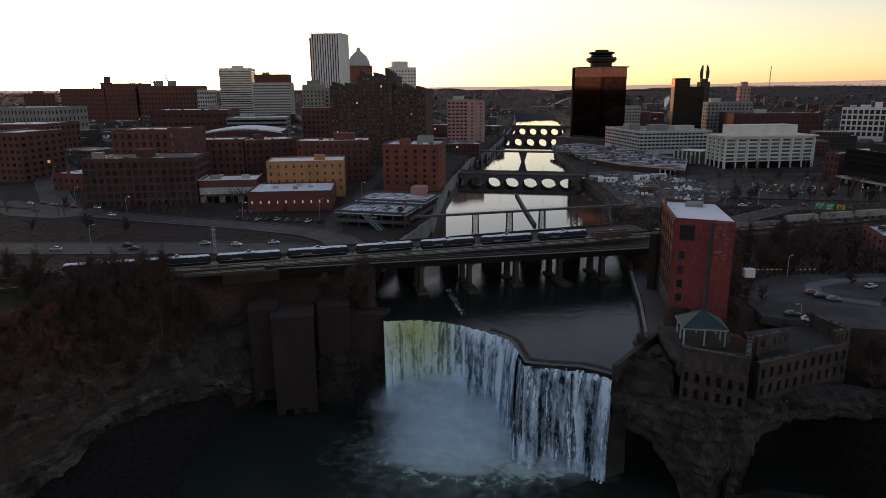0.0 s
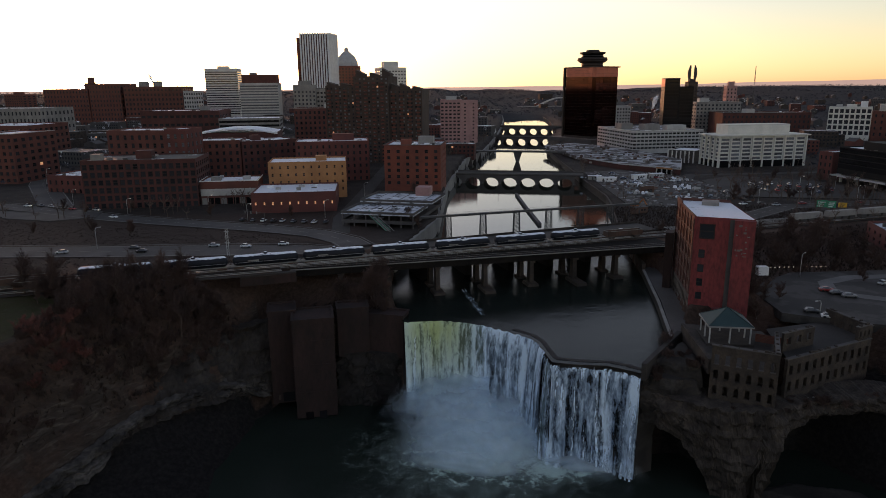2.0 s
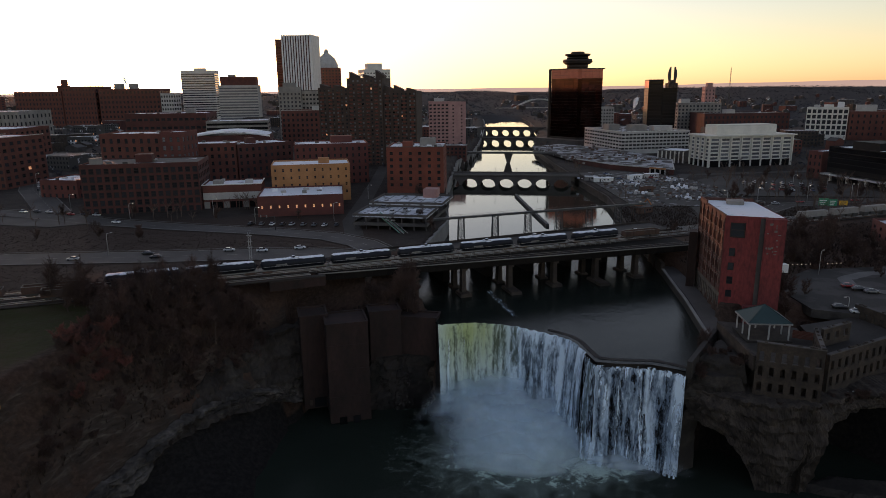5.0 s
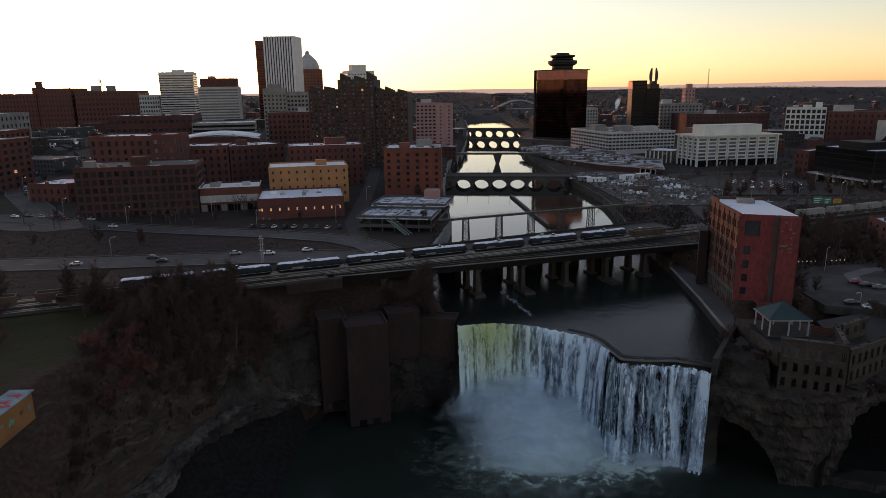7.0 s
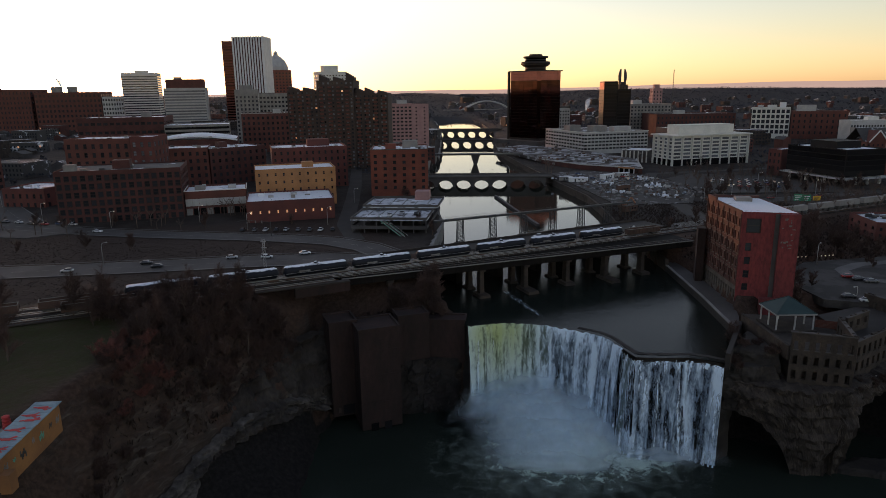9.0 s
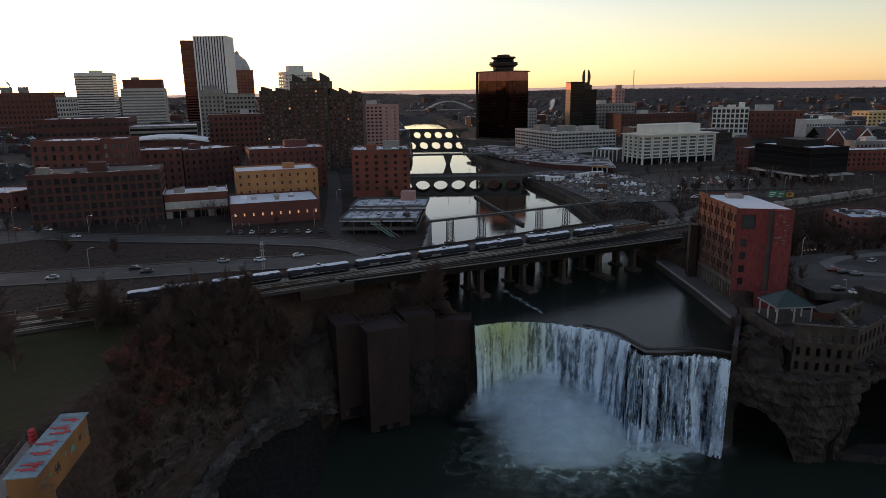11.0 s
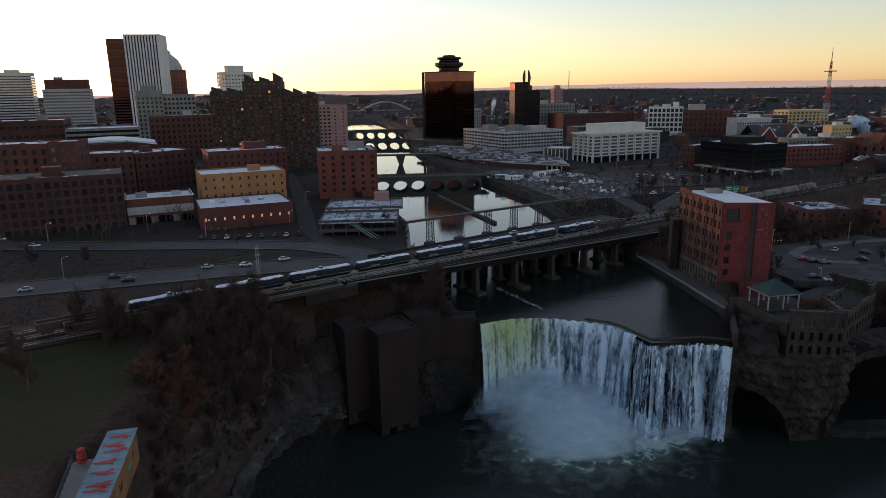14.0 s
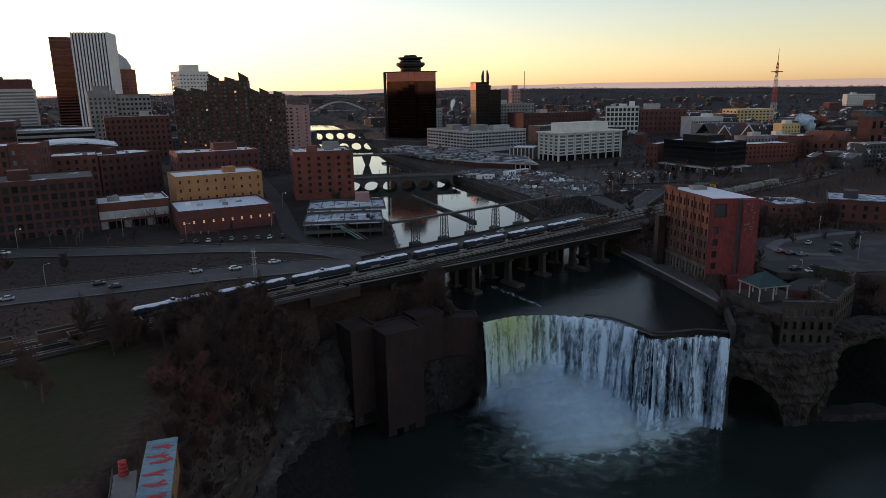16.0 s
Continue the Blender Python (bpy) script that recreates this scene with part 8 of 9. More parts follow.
def car(colour, x, y, rot, z=None, lights=False):
    z = gz_at(x, y) + 0.2 if z is None else z
    m = Matrix.Translation((x, y, z)) @ Matrix.Rotation(radians(rot), 4, "Z")
    key = (colour, lights)
    if key in CARS:
        return copy_thing(CARS[key], m)
    t = thing("car", colour + " parked car on dark asphalt" if not lights else colour + " car on the road with headlights lit", "car", m, "cars")
    part("body", PAINTS[colour][0], None, t)
    part("cabin", PAINTS[colour][1], None, t)
    for wx in (-1.35, 1.35):
        for wy in (-0.78, 0.78):
            part("wheel", WHEEL, None, t, "", Matrix.Translation((wx, wy, 0.33)))
    if lights:
        part("headlight", HEAD, None, t)
    CARS[key] = t
    return t


r6 = random.Random(31)
cols = ["white", "silver", "black", "grey", "red", "blue", "silver", "black", "white"]
for c, x, y, rot in (("black", 96.2, 171.8, -15), ("white", 98.6, 167.4, -20), ("red", 112, 191, -10), ("black", 113, 187.5, -10), ("grey", 115, 184.5, -10), ("black", 131, 183, -60), ("silver", 134, 197, 25), ("black", 141, 190, -80)):
    car(c, x, y, rot, 38.16)
for c, x, y, rot in (("white", -82, 252, 4), ("silver", -150, 246, 183), ("black", -125, 252, 3), ("grey", -188, 254, 5), ("white", -163, 317, -22), ("black", -120, 246, 184), ("silver", -95, 254, 5), ("white", -68, 255, 15)):
    car(c, x, y, rot)
for x, rot in ((8, 17.9), (31, 197.9), (58, 17.9), (72, 17.9)):
    p = RAIL @ Vector((along(x), 14 if rot < 100 else 22, 0))
    car(r6.choice(["white", "silver", "black"]), p.x, p.y, rot, 42.72)
for k in range(9):
    car(r6.choice(cols), -98 + k * 5.1 + r6.uniform(-0.8, 0.8), 306 + r6.uniform(-0.5, 0.5) - k * 1.0, 80 + r6.uniform(-6, 6))
for k in range(7):
    car(r6.choice(cols), -222 + k * 7, 350 - k * 2.6 + r6.uniform(-2, 2), -25 + r6.uniform(-8, 8), None, k % 3 == 0)
for k in range(6):
    car(r6.choice(cols), -250 - k * 9, 418 + k * 18, 120, None, k % 2 == 0)
for k in range(34):
    row = k % 4
    x = 196 + (k // 4) * 5.2 + r6.uniform(-0.6, 0.6)
    y = 425 - row * 11 - (k // 4) * 2.2
    if r6.random() < 0.85:
        car(r6.choice(cols), x, y, 78 + r6.uniform(-5, 5), 37.78)
for k in range(16):
    car(r6.choice(cols), r6.uniform(112, 168), r6.uniform(425, 480), r6.uniform(0, 360), 37.72)
for k in range(6):
    car(r6.choice(cols), 160 + k * 16, 344 + r6.uniform(-3, 3), 5, None, True)
for k, (x, y) in enumerate(((-32, 296), (-26, 300), (-20, 296), (-36, 310), (-22, 312))):
    car(cols[k], x, y, 75, 46.0 if y < 308 else 45.95)

hop = thing("hopper_car", "dirty grey covered hopper railway car", "railway car", TR @ Matrix.Translation((along(150), 0, 0)), "hopper cars on the west bank")
b = Build()
b.box(-8, -1.5, 1.9, 8, 1.5, 4.3, 0, None, None, 0.25)
part("body", b, M["grey"], hop)
for x in (-6.4, -2.2, 2.0, 6.2):
    b = Build()
    b.box(x - 1.5, -1.2, 0.8, x + 1.5, 1.2, 1.9, 0)
    part("hopper", b, M["steel"], hop)
for sx in (-6.2, 6.2):
    t2 = Build()
    t2.box(sx - 1.4, -1.1, 0.1, sx + 1.4, 1.1, 0.75)
    part("bogie", t2, M["steel"], hop)
for x in (168.5, 187, 205.5, 224):
    copy_thing(hop, TR @ Matrix.Translation((along(x), 0, 0)))

# ---- signs, lamps, poles ----
def street_lamp(x, y, h=8.5, rot=0, lit=False):
    z = gz_at(x, y)
    t = thing("street_lamp", "tall grey steel street lamp with one arm", "street lamp", Matrix.Translation((x, y, z)) @ Matrix.Rotation(radians(rot), 4, "Z"), "street lamps")
    b = Build()
    b.tube([(0, 0, 0), (0, 0, h - 1), (0.3, 0, h - 0.2), (1.6, 0, h)], [0.14, 0.1, 0.08, 0.06], 8)
    part("pole", b, M["pale"], t)
    b = Build()
    b.box(1.4, -0.18, h - 0.12, 2.3, 0.18, h + 0.08, 0, None, None, 0.05)
    hd = part("lamp_head", b, M["pale"], t)
    if lit:
        b = Build()
        b.box(1.65, -0.14, h - 0.3, 2.05, 0.14, h - 0.13)
        part("bulb", b, M["lamp"], hd)


for x, y, lit in ((-140.3, 253.6, False), (-205, 262, False), (-121, 330, True), (-200, 352, True), (-240, 400, True), (-60, 312, False), (-262, 440, True), (-285, 470, True), (112, 206, False), (128, 172, False), (150, 205, False), (170, 350, True), (200, 352, True), (228, 355, True), (205, 545, True), (215, 470, True), (240, 395, True), (-300, 520, True), (-318, 560, True)):
    street_lamp(x, y, 8.5, 35, lit)
street_lamp(98.1, 171, 9.0, 200, False)
pole = thing("signal_mast", "lattice railway signal mast with insulator arms", "mast", Matrix.Translation((-79, 219.5, 45)))
b = Build()
for sx in (-0.35, 0.35):
    b.beam((sx, 0, 0), (sx, 0, 9.5), 0.14)
for k in range(10):
    b.beam((-0.35, 0, k * 0.95), (0.35, 0, k * 0.95 + 0.95), 0.08)
part("lattice", b, M["pale"], pole)
for z in (4.5, 6.5, 8.5):
    b = Build()
    b.beam((-0.9, 0, z), (0.9, 0, z), 0.16)
    part("cross_arm", b, M["pale"], pole)
sg = thing("sign_gantry", "green and yellow highway sign panels on posts", "road sign", Matrix.Translation((172, 300, 38)) @ Matrix.Rotation(radians(-14), 4, "Z"))
M["sign_green"] = surface("green_sign", (0.02, 0.26, 0.14), (0.02, 0.22, 0.12), rough=0.4, bump=0)
M["sign_yellow"] = surface("yellow_sign", (0.75, 0.40, 0.03), (0.68, 0.36, 0.03), rough=0.4, bump=0)
for x0, x1, z0, z1, mt in ((0, 4.4, 6.2, 9.6, "sign_green"), (4.6, 8.2, 6.0, 9.2, "sign_green"), (9.2, 12.8, 6.4, 8.6, "sign_yellow")):
    b = Build()
    b.box(x0, -0.08, z0, x1, 0.08, z1)
    pn = part("panel", b, M[mt], sg)
    for k in range(3):
        b = Build()
        w = (x1 - x0) * (0.5 + 0.12 * k)
        zz = z0 + 0.4 + k * (z1 - z0 - 0.6) / 3
        b.box(x0 + 0.4, -0.11, zz, x0 + 0.4 + min(w, x1 - x0 - 0.8), -0.083, zz + 0.35)
        part("lettering_bar", b, M["white_paint"] if mt == "sign_green" else M["steel"], pn)
for x in (0.5, 6, 12):
    b = Build()
    b.box(x - 0.15, 0.1, -1, x + 0.15, 0.4, 9.0)
    part("post", b, M["steel"], sg)
ts = thing("traffic_signal", "traffic signal mast arm over the junction", "traffic light", Matrix.Translation((-84, 292, 40)) @ Matrix.Rotation(radians(160), 4, "Z"))
b = Build()
b.tube([(0, 0, 0), (0, 0, 6.5)], [0.16, 0.12], 8)
b.tube([(0, 0, 6.2), (11, 0, 6.8)], [0.1, 0.06], 6)
part("mast_arm", b, M["steel"], ts)
for x in (4, 7, 10):
    b = Build()
    b.box(x - 0.2, -0.2, 5.6, x + 0.2, 0.2, 6.7)
    part("signal_head", b, M["line"], ts)

mast = thing("radio_mast", "tall red and white lattice radio mast", "mast", Matrix.Translation((637, 654, 38)))
M["mast_red"] = surface("red_mast_paint", (0.45, 0.05, 0.04), (0.38, 0.05, 0.04), rough=0.5)
for seg in range(9):
    z0, z1 = seg * 10, (seg + 1) * 10
    r0, r1 = 5.2 * (1 - z0 / 112), 5.2 * (1 - z1 / 112)
    b = Build()
    c0 = [(r0 * math.cos(a), r0 * math.sin(a), z0) for a in (0.4, 1.97, 3.54, 5.11)]
    c1 = [(r1 * math.cos(a), r1 * math.sin(a), z1) for a in (0.4, 1.97, 3.54, 5.11)]
    for k in range(4):
        n = (k + 1) % 4
        b.beam(c0[k], c1[k], 0.34)
        b.beam(c0[k], c1[n], 0.2)
        b.beam(c0[n], c1[k], 0.2)
        b.beam(c1[k], c1[n], 0.3)
    part("lattice_section", b, M["mast_red"] if seg in (0, 1, 4, 5, 8) else M["pale"], mast)
b = Build()
b.tube([(0, 0, 90), (0, 0, 107)], [0.5, 0.18], 6)
part("spire", b, M["mast_red"], mast)
b = Build()
b.box(-5, -5, 78, 5, 5, 79.2)
part("platform", b, M["mast_red"], mast)

# ---- gorge-side shack ----
M["sky_blue"] = surface("pale_blue_painted_roof", (0.26, 0.37, 0.41), (0.15, 0.24, 0.29), fine=1.5, stain=0.6)
M["mural_red"] = surface("red_roof_paint", (0.52, 0.06, 0.06), (0.42, 0.05, 0.05), fine=2.0)
M["mural_yellow"] = surface("yellow_painted_boards", (0.33, 0.15, 0.05), (0.22, 0.10, 0.04), fine=2.0)
M["mural_green"] = surface("green_mural_paint", (0.10, 0.30, 0.18), (0.10, 0.36, 0.30), fine=2.0)
shack = thing("painted_shack", "long yellow shack with a blue and red painted roof", "shack", axes((-109.4, 101.2, 44.4), Vector((1.0, -0.08, 0)).normalized(), Vector((0.08, 1.0, 0)).normalized(), (0, 0, 1)))
b = Build()
b.box(0, 0, -1.5, 4.0, 18.6, 3.7)
part("wall", b, M["mural_yellow"], shack)
for k in range(14):
    b = Build()
    y = -0.2 + k * 1.39
    b.box(-0.25, y, 3.7 + 0.03 * (k % 2), 4.2, y + 1.37, 3.86 + 0.03 * (k % 2))
    part("roof_panel", b, M["sky_blue"], shack, "pale blue painted roof panel")
r7 = random.Random(17)
for k, y in enumerate((1.8, 3.3, 6.2, 9.2, 12.4, 14.0, 16.8)):
    b = Build()
    x = 1.9 + r7.uniform(-0.4, 0.4)
    b.beam((x - 0.6, y, 3.92), (x + 0.9, y + r7.uniform(-0.2, 0.2), 3.92), 0.75, 0.03)
    for j in range(3):
        an = r7.uniform(-0.9, 0.9)
        b.beam((x + 0.2 * j, y, 3.922 + 0.002 * j), (x + 1.7 * math.cos(an), y + 1.3 * math.sin(an), 3.922 + 0.002 * j), 0.34, 0.03)
    b.beam((x - 1.5, y + r7.uniform(-0.5, 0.5), 3.93), (x - 0.5, y, 3.93), 0.4, 0.03)
    part("painted_mark", b, M["mural_red"], shack, "red painted shape")
for k, (y, w_, z_, h_) in enumerate(((1.2, 1.1, 0.9, 1.3), (3.6, 0.8, 1.3, 0.6), (5.6, 1.7, 0.7, 1.2), (9.2, 0.7, 1.5, 0.8), (11.3, 1.5, 0.8, 1.1), (14.6, 0.9, 1.2, 0.7), (16.8, 1.2, 0.9, 1.0))):
    b = Build()
    for j in range(5):
        y_ = y + j * w_ / 5
        q_ = 0.3 * h_ * math.sin(j * 2.1 + k)
        b.box(4.0, y_, z_ + q_, 4.04, y_ + w_ / 6, z_ + h_ * 0.8 + q_)
    part("wall_scrawl", b, M[("line", "mural_green", "steel")[k % 3]], shack, "unreadable painted scrawl")
b = Build()
b.box(4.06, -0.5, -1.5, 5.6, 1.4, 1.6)
part("crate", b, M["mural_yellow"], shack)
b = Build()
b.box(-113.2, 96, 44.3, -109.9, 118.4, 44.95)
setting("pavement_boardwalk", b, M["grey"], "weathered boardwalk beside the shack")
fence = thing("railing_fence", "black metal railing along the boardwalk", "fence")
for k in range(13):
    b = Build()
    y = 96 + k * 1.84
    b.box(-113.2, y, 44.95, -113.06, y + 0.14, 46.2)
    part("post", b, M["steel"], fence)
for z in (45.4, 45.8, 46.15):
    b = Build()
    b.box(-113.18, 96, z, -113.08, 118.2, z + 0.08)
    part("rail", b, M["steel"], fence)
ball = thing("red_sculpture", "red spotted round sculpture beside the shack", "sculpture", Matrix.Translation((-111.6, 117.2, 44.95)))
for k in range(4):
    b = Build()
    rr = 0.75 - 0.05 * k
    z = 0.6 + k * 0.62
    b.tube([(0, 0, z - 0.3), (0, 0, z - 0.15), (0, 0, z + 0.15), (0, 0, z + 0.3)], [0.3, rr, rr, 0.3], 12)
    part("ring", b, M["mural_red"], ball)


# ---- trees ----
def bare_tree(seed, h, spread, twigs, twig_w, bush=False):
    """Trunk with limbs in one mesh; the crown of fine twigs in another."""
    r = random.Random(seed)
    t, c = Build(), Build()
    tips = []
    stems = [(Vector((0, 0, -0.6)), Vector((r.uniform(-0.1, 0.1), r.uniform(-0.1, 0.1), 1)), h * 0.5, 0.022 * h)]
    if bush:
        stems = [(Vector((r.uniform(-0.5, 0.5), r.uniform(-0.5, 0.5), -0.4)), Vector((r.uniform(-0.7, 0.7), r.uniform(-0.7, 0.7), 1)).normalized(), h * 0.45, 0.012 * h) for _ in range(5)]
    for p, d, ln, w in stems:
        path = [p]
        for k in range(4):
            d = (d + Vector((r.uniform(-0.14, 0.14), r.uniform(-0.14, 0.14), 0))).normalized()
            path.append(path[-1] + d * ln / 4)
        t.tube(path, [w, w * 0.8, w * 0.66, w * 0.52, w * 0.4], 6, 0, False)
        for j in range(4 if bush else 9):
            a = r.uniform(0, 6.28)
            q = path[1 + (j % 4)].lerp(path[min(4, 2 + (j % 4))], r.random())
            dd = Vector((math.cos(a) * spread, math.sin(a) * spread, r.uniform(0.5, 1.4))).normalized()
            L = h * r.uniform(0.24, 0.46)
            lp = [q]
            for k in range(3):
                dd = (dd + Vector((r.uniform(-0.3, 0.3), r.uniform(-0.3, 0.3), r.uniform(0, 0.35)))).normalized()
                lp.append(lp[-1] + dd * L / 3)
            t.tube(lp, [w * 0.38, w * 0.28, w * 0.18, w * 0.08], 4, 0, False)
            for k in range(1, 4):
                for _ in range(3):
                    e = (dd + Vector((r.uniform(-1, 1), r.uniform(-1, 1), r.uniform(-0.2, 0.9)))).normalized()
                    tips.append((lp[k].lerp(lp[k - 1], r.random()), e, h * r.uniform(0.1, 0.2)))
        tips.append((path[-1], d, h * 0.2))
    per = max(1, twigs // len(tips))
    for q, e, L in tips:
        for _ in range(per):
            s0 = q + e * L * r.random()
            f = (e * 0.7 + Vector((r.uniform(-1, 1), r.uniform(-1, 1), r.uniform(-0.4, 0.9)))).normalized()
            ln = h * r.uniform(0.07, 0.17)
            side = f.cross(Vector((r.uniform(-1, 1), r.uniform(-1, 1), r.uniform(-1, 1)))).normalized() * twig_w
            c.face([s0 - side, s0 + side, s0 + f * ln])
    return t, c


def tree_kind(seed, h, spread, twigs, tw, mat, label, bush=False, category="tree", group="bare trees"):
    t, c = bare_tree(seed, h, spread, twigs, tw, bush)
    ob = thing("bare_bush" if bush else "bare_tree", label, category, Matrix.Translation((0, 0, -500)), group)
    part("trunk", t, M["bark"], ob)
    part("crown", c, M[mat], ob)
    return ob


KINDS = [tree_kind(1, 10.0, 0.9, 2200, 0.032, "twig", "leafless brown tree on the gorge slope"), tree_kind(2, 8.2, 1.1, 2000, 0.032, "twig", "leafless spreading tree on the gorge slope"), tree_kind(3, 12.0, 0.7, 2200, 0.032, "twig", "tall leafless tree on the bank"), tree_kind(4, 7.0, 1.2, 2000, 0.032, "twig", "small leafless tree in brown scrub")]
BUSH = [tree_kind(11, 4.2, 1.0, 2600, 0.032, "twig_red", "russet leafless bush on the gorge slope", True, "bush", "russet bushes"), tree_kind(12, 3.2, 1.0, 2000, 0.032, "twig", "brown leafless bush on the slope", True, "bush", "brown bushes")]
r8 = random.Random(44)
used = set()


def plant(kinds, x, y, lo=0.75, hi=1.25):
    z = gz_at(x, y)
    k = r8.choice(kinds)
    sc = r8.uniform(lo, hi)
    m = Matrix.Translation((x, y, z)) @ Matrix.Rotation(r8.uniform(0, 6.28), 4, "Z")
    if k.name not in used:
        used.add(k.name)
        k.matrix_basis = m @ Matrix.Diagonal((sc, sc, sc, 1))
        return k
    o = copy_thing(k, m)
    o.scale = (sc, sc, sc)
    return o


def clear(x, y):
    d = abs(y - rail_y(x))
    return d > 9.5


n = 0
while n < 150:
    x = r8.uniform(-116, -56) if n < 132 else r8.uniform(-56, -24)
    y = rail_y(x) - 9.8 - 26 * r8.random() ** 1.3
    z = gz_at(x, y)
    if 25 < z < 45.6 and not (x < -104 and 118 < y < 170) and not (-60 < x < -28 and y < 198):
        plant(KINDS, x, y, 0.6, 1.05)
        n += 1
n = 0
while n < 110:
    x, y = r8.uniform(-114, -64), r8.uniform(104, 190)
    z = gz_at(x, y)
    if 24 < z < 44.3 and not (x < -103 and y < 126) and not (x < -106 and y < 172):
        plant(BUSH[1:], x, y, 0.7, 1.4)
        n += 1
n = 0
while n < 34:
    x = r8.uniform(-68, -24)
    y = rail_y(x) - 9.5 - 9 * r8.random()
    if gz_at(x, y) > 30 and not (-60 < x < -28 and y < 196.5):
        plant(KINDS[1:2] + KINDS[3:] if n < 16 else BUSH[1:], x, y, 0.6, 1.0)
        n += 1
for x, y in ((-101, 141), (-103, 145), (-98, 146), (-100, 150), (-104, 151), (-97, 151), (-99, 155), (-105, 156), (-95, 152), (-102, 158), (-101, 147), (-107, 150), (-104, 148), (-98, 149)):
    plant(BUSH[:1], x, y, 0.9, 1.35)
n = 0
while n < 96:
    x, y = r8.uniform(80, 178), r8.uniform(212, 268)
    if clear(x, y) and not (x > 152 and y > 226):
        plant(KINDS if n < 50 else BUSH[1:], x, y, 0.8, 1.3)
        n += 1
n = 0
while n < 30:
    x, y = r8.uniform(44, 110), r8.uniform(126, 158)
    z = gz_at(x, y)
    if 18 < z < 34 and gz_at(x, y - 1.5) > 15 and not (53 < x < 104 and y > 135 + max(0, 66 - x) * 0.5):
        plant(KINDS[3:] + BUSH[1:], x, y, 0.6, 1.0)
        n += 1
for x, y in ((50, 158.5), (52, 161), (54, 160), (80, 172), (83, 176), (84, 181), (86, 186), (85, 171)):
    plant(KINDS, x, y, 0.6, 0.95)
def plant_at(kinds, x, y, z, lo, hi):
    o = plant(kinds, x, y, lo, hi)
    o.location.z = z
    return o


for k in range(26):
    x, y = r8.uniform(43, 56), r8.uniform(145, 153)
    plant_at(BUSH[1:], x, y, 31.0 + 3.2 * float(x > 48.5) + 0.2 * r8.random(), 0.6, 1.1)
for k in range(24):
    x, y = r8.uniform(57, 108), r8.uniform(139, 142)
    plant_at(BUSH[1:], x, y - (x < 72) * 3.0, 26.2, 0.5, 1.1)
for x, y in ((85, 186), (88, 183), (91, 188), (94, 185), (86, 192), (90, 196), (93, 201), (130, 201), (138, 181), (133, 207), (146, 199), (152, 190), (88, 205), (92, 208), (96, 213), (110, 218), (118, 219), (127, 218), (136, 217), (145, 216), (154, 214), (84, 218), (88, 222), (80, 212)):
    plant(KINDS, x, y, 0.5, 0.8)
for x, y in ((-127, 152), (-131, 160), (-122, 176), (-116, 180), (-140, 178), (-150, 182)):
    plant(KINDS[2:3], x, y, 0.9, 1.2)
for k in range(9):
    x, y = r8.uniform(-215, -60), 0
    y = r8.choice([312 + (-(x + 60)) * 0.2, 268 + (-(x + 60)) * 0.12, 300 + (-(x + 60)) * 0.25]) + r8.uniform(-4, 4)
    if not (-190 < x < -128 and y > 336) and not (-100 < x < -55 and y > 318):
        plant(KINDS, x, y, 0.55, 0.95)
for k in range(38):
    x = r8.uniform(160, 275)
    y = r8.choice([368, 450 - (x - 190) * 0.25, 362]) + r8.uniform(-6, 6)
    plant(KINDS, x, y, 0.6, 1.0)
for k in range(12):
    plant(KINDS, r8.uniform(-22, -6), r8.uniform(268, 430), 0.5, 0.9)
for k in range(8):
    plant(KINDS, r8.uniform(230, 420), r8.uniform(300, 400), 0.7, 1.0)

lat = thing("lattice_mast", "thin tall lattice mast on the horizon", "mast", Matrix.Translation((584, 1209, 42)))
for k in range(3):
    a_ = 2 * math.pi * k / 3
    b = Build()
    b.beam((1.6 * math.cos(a_), 1.6 * math.sin(a_), 0), (0.5 * math.cos(a_), 0.5 * math.sin(a_), 92), 0.3)
    part("leg", b, M["steel"], lat)
b = Build()
for k in range(22):
    b.beam((-1.5 + 0.045 * k, 0, k * 4.1), (1.5 - 0.045 * k, 0, k * 4.1 + 4), 0.3)
part("lattice", b, M["steel"], lat)
building("white apartment slab on the wooded horizon", (1480, 1166), (1548, 1142), 18, 38, 74, "cream", 9, 14, 0, 0, 0.5, 0.45, 2, 2, 0.3, "dark", 0, "gravel_roof", [(0.2, 0.3, 12, 8, 4, "cream")])


def steam(x, y, z, h, r, lean, seed, label, dens=0.42):
    t = thing("steam_plume", label, "steam")
    mat = mist_material("steam", (x + lean * h * 0.45, y, z + h * 0.5), (r * 1.3 + abs(lean) * h * 0.55, r * 3, h * 0.6), dens)
    for f in (1.0, 0.68, 0.4):
        b = Build()
        rows = []
        for k in range(15):
            s_ = k / 14
            rad = f * r * (0.25 + 0.9 * s_) * (1 - 0.8 * max(0, s_ - 0.7) / 0.3)
            cx, cy, cz = x + lean * h * s_ ** 1.4, y, z + h * s_
            rows.append([(cx + rad * math.cos(a) * (1 + 0.8 * noise.noise((math.cos(a) * 1.5 + seed, math.sin(a) * 1.5, s_ * 6 + f))), cy + rad * math.sin(a), cz + rad * 0.8 * noise.noise((math.cos(a) * 2, seed + f, s_ * 6))) for a in [2 * math.pi * j / 18 for j in range(18)]])
        b.grid(rows, 0, True, True)
        part("plume", b, mat, t)


steam(600, 566, 44, 24, 11, -0.9, 3.0, "white steam plume rising over roofs", 0.75)
steam(330, 1000, 66, 22, 4, 0.3, 8.0, "thin white steam plume over a rooftop")
steam(-600, 1480, 112, 26, 4, -0.4, 5.0, "thin steam plume on the skyline")
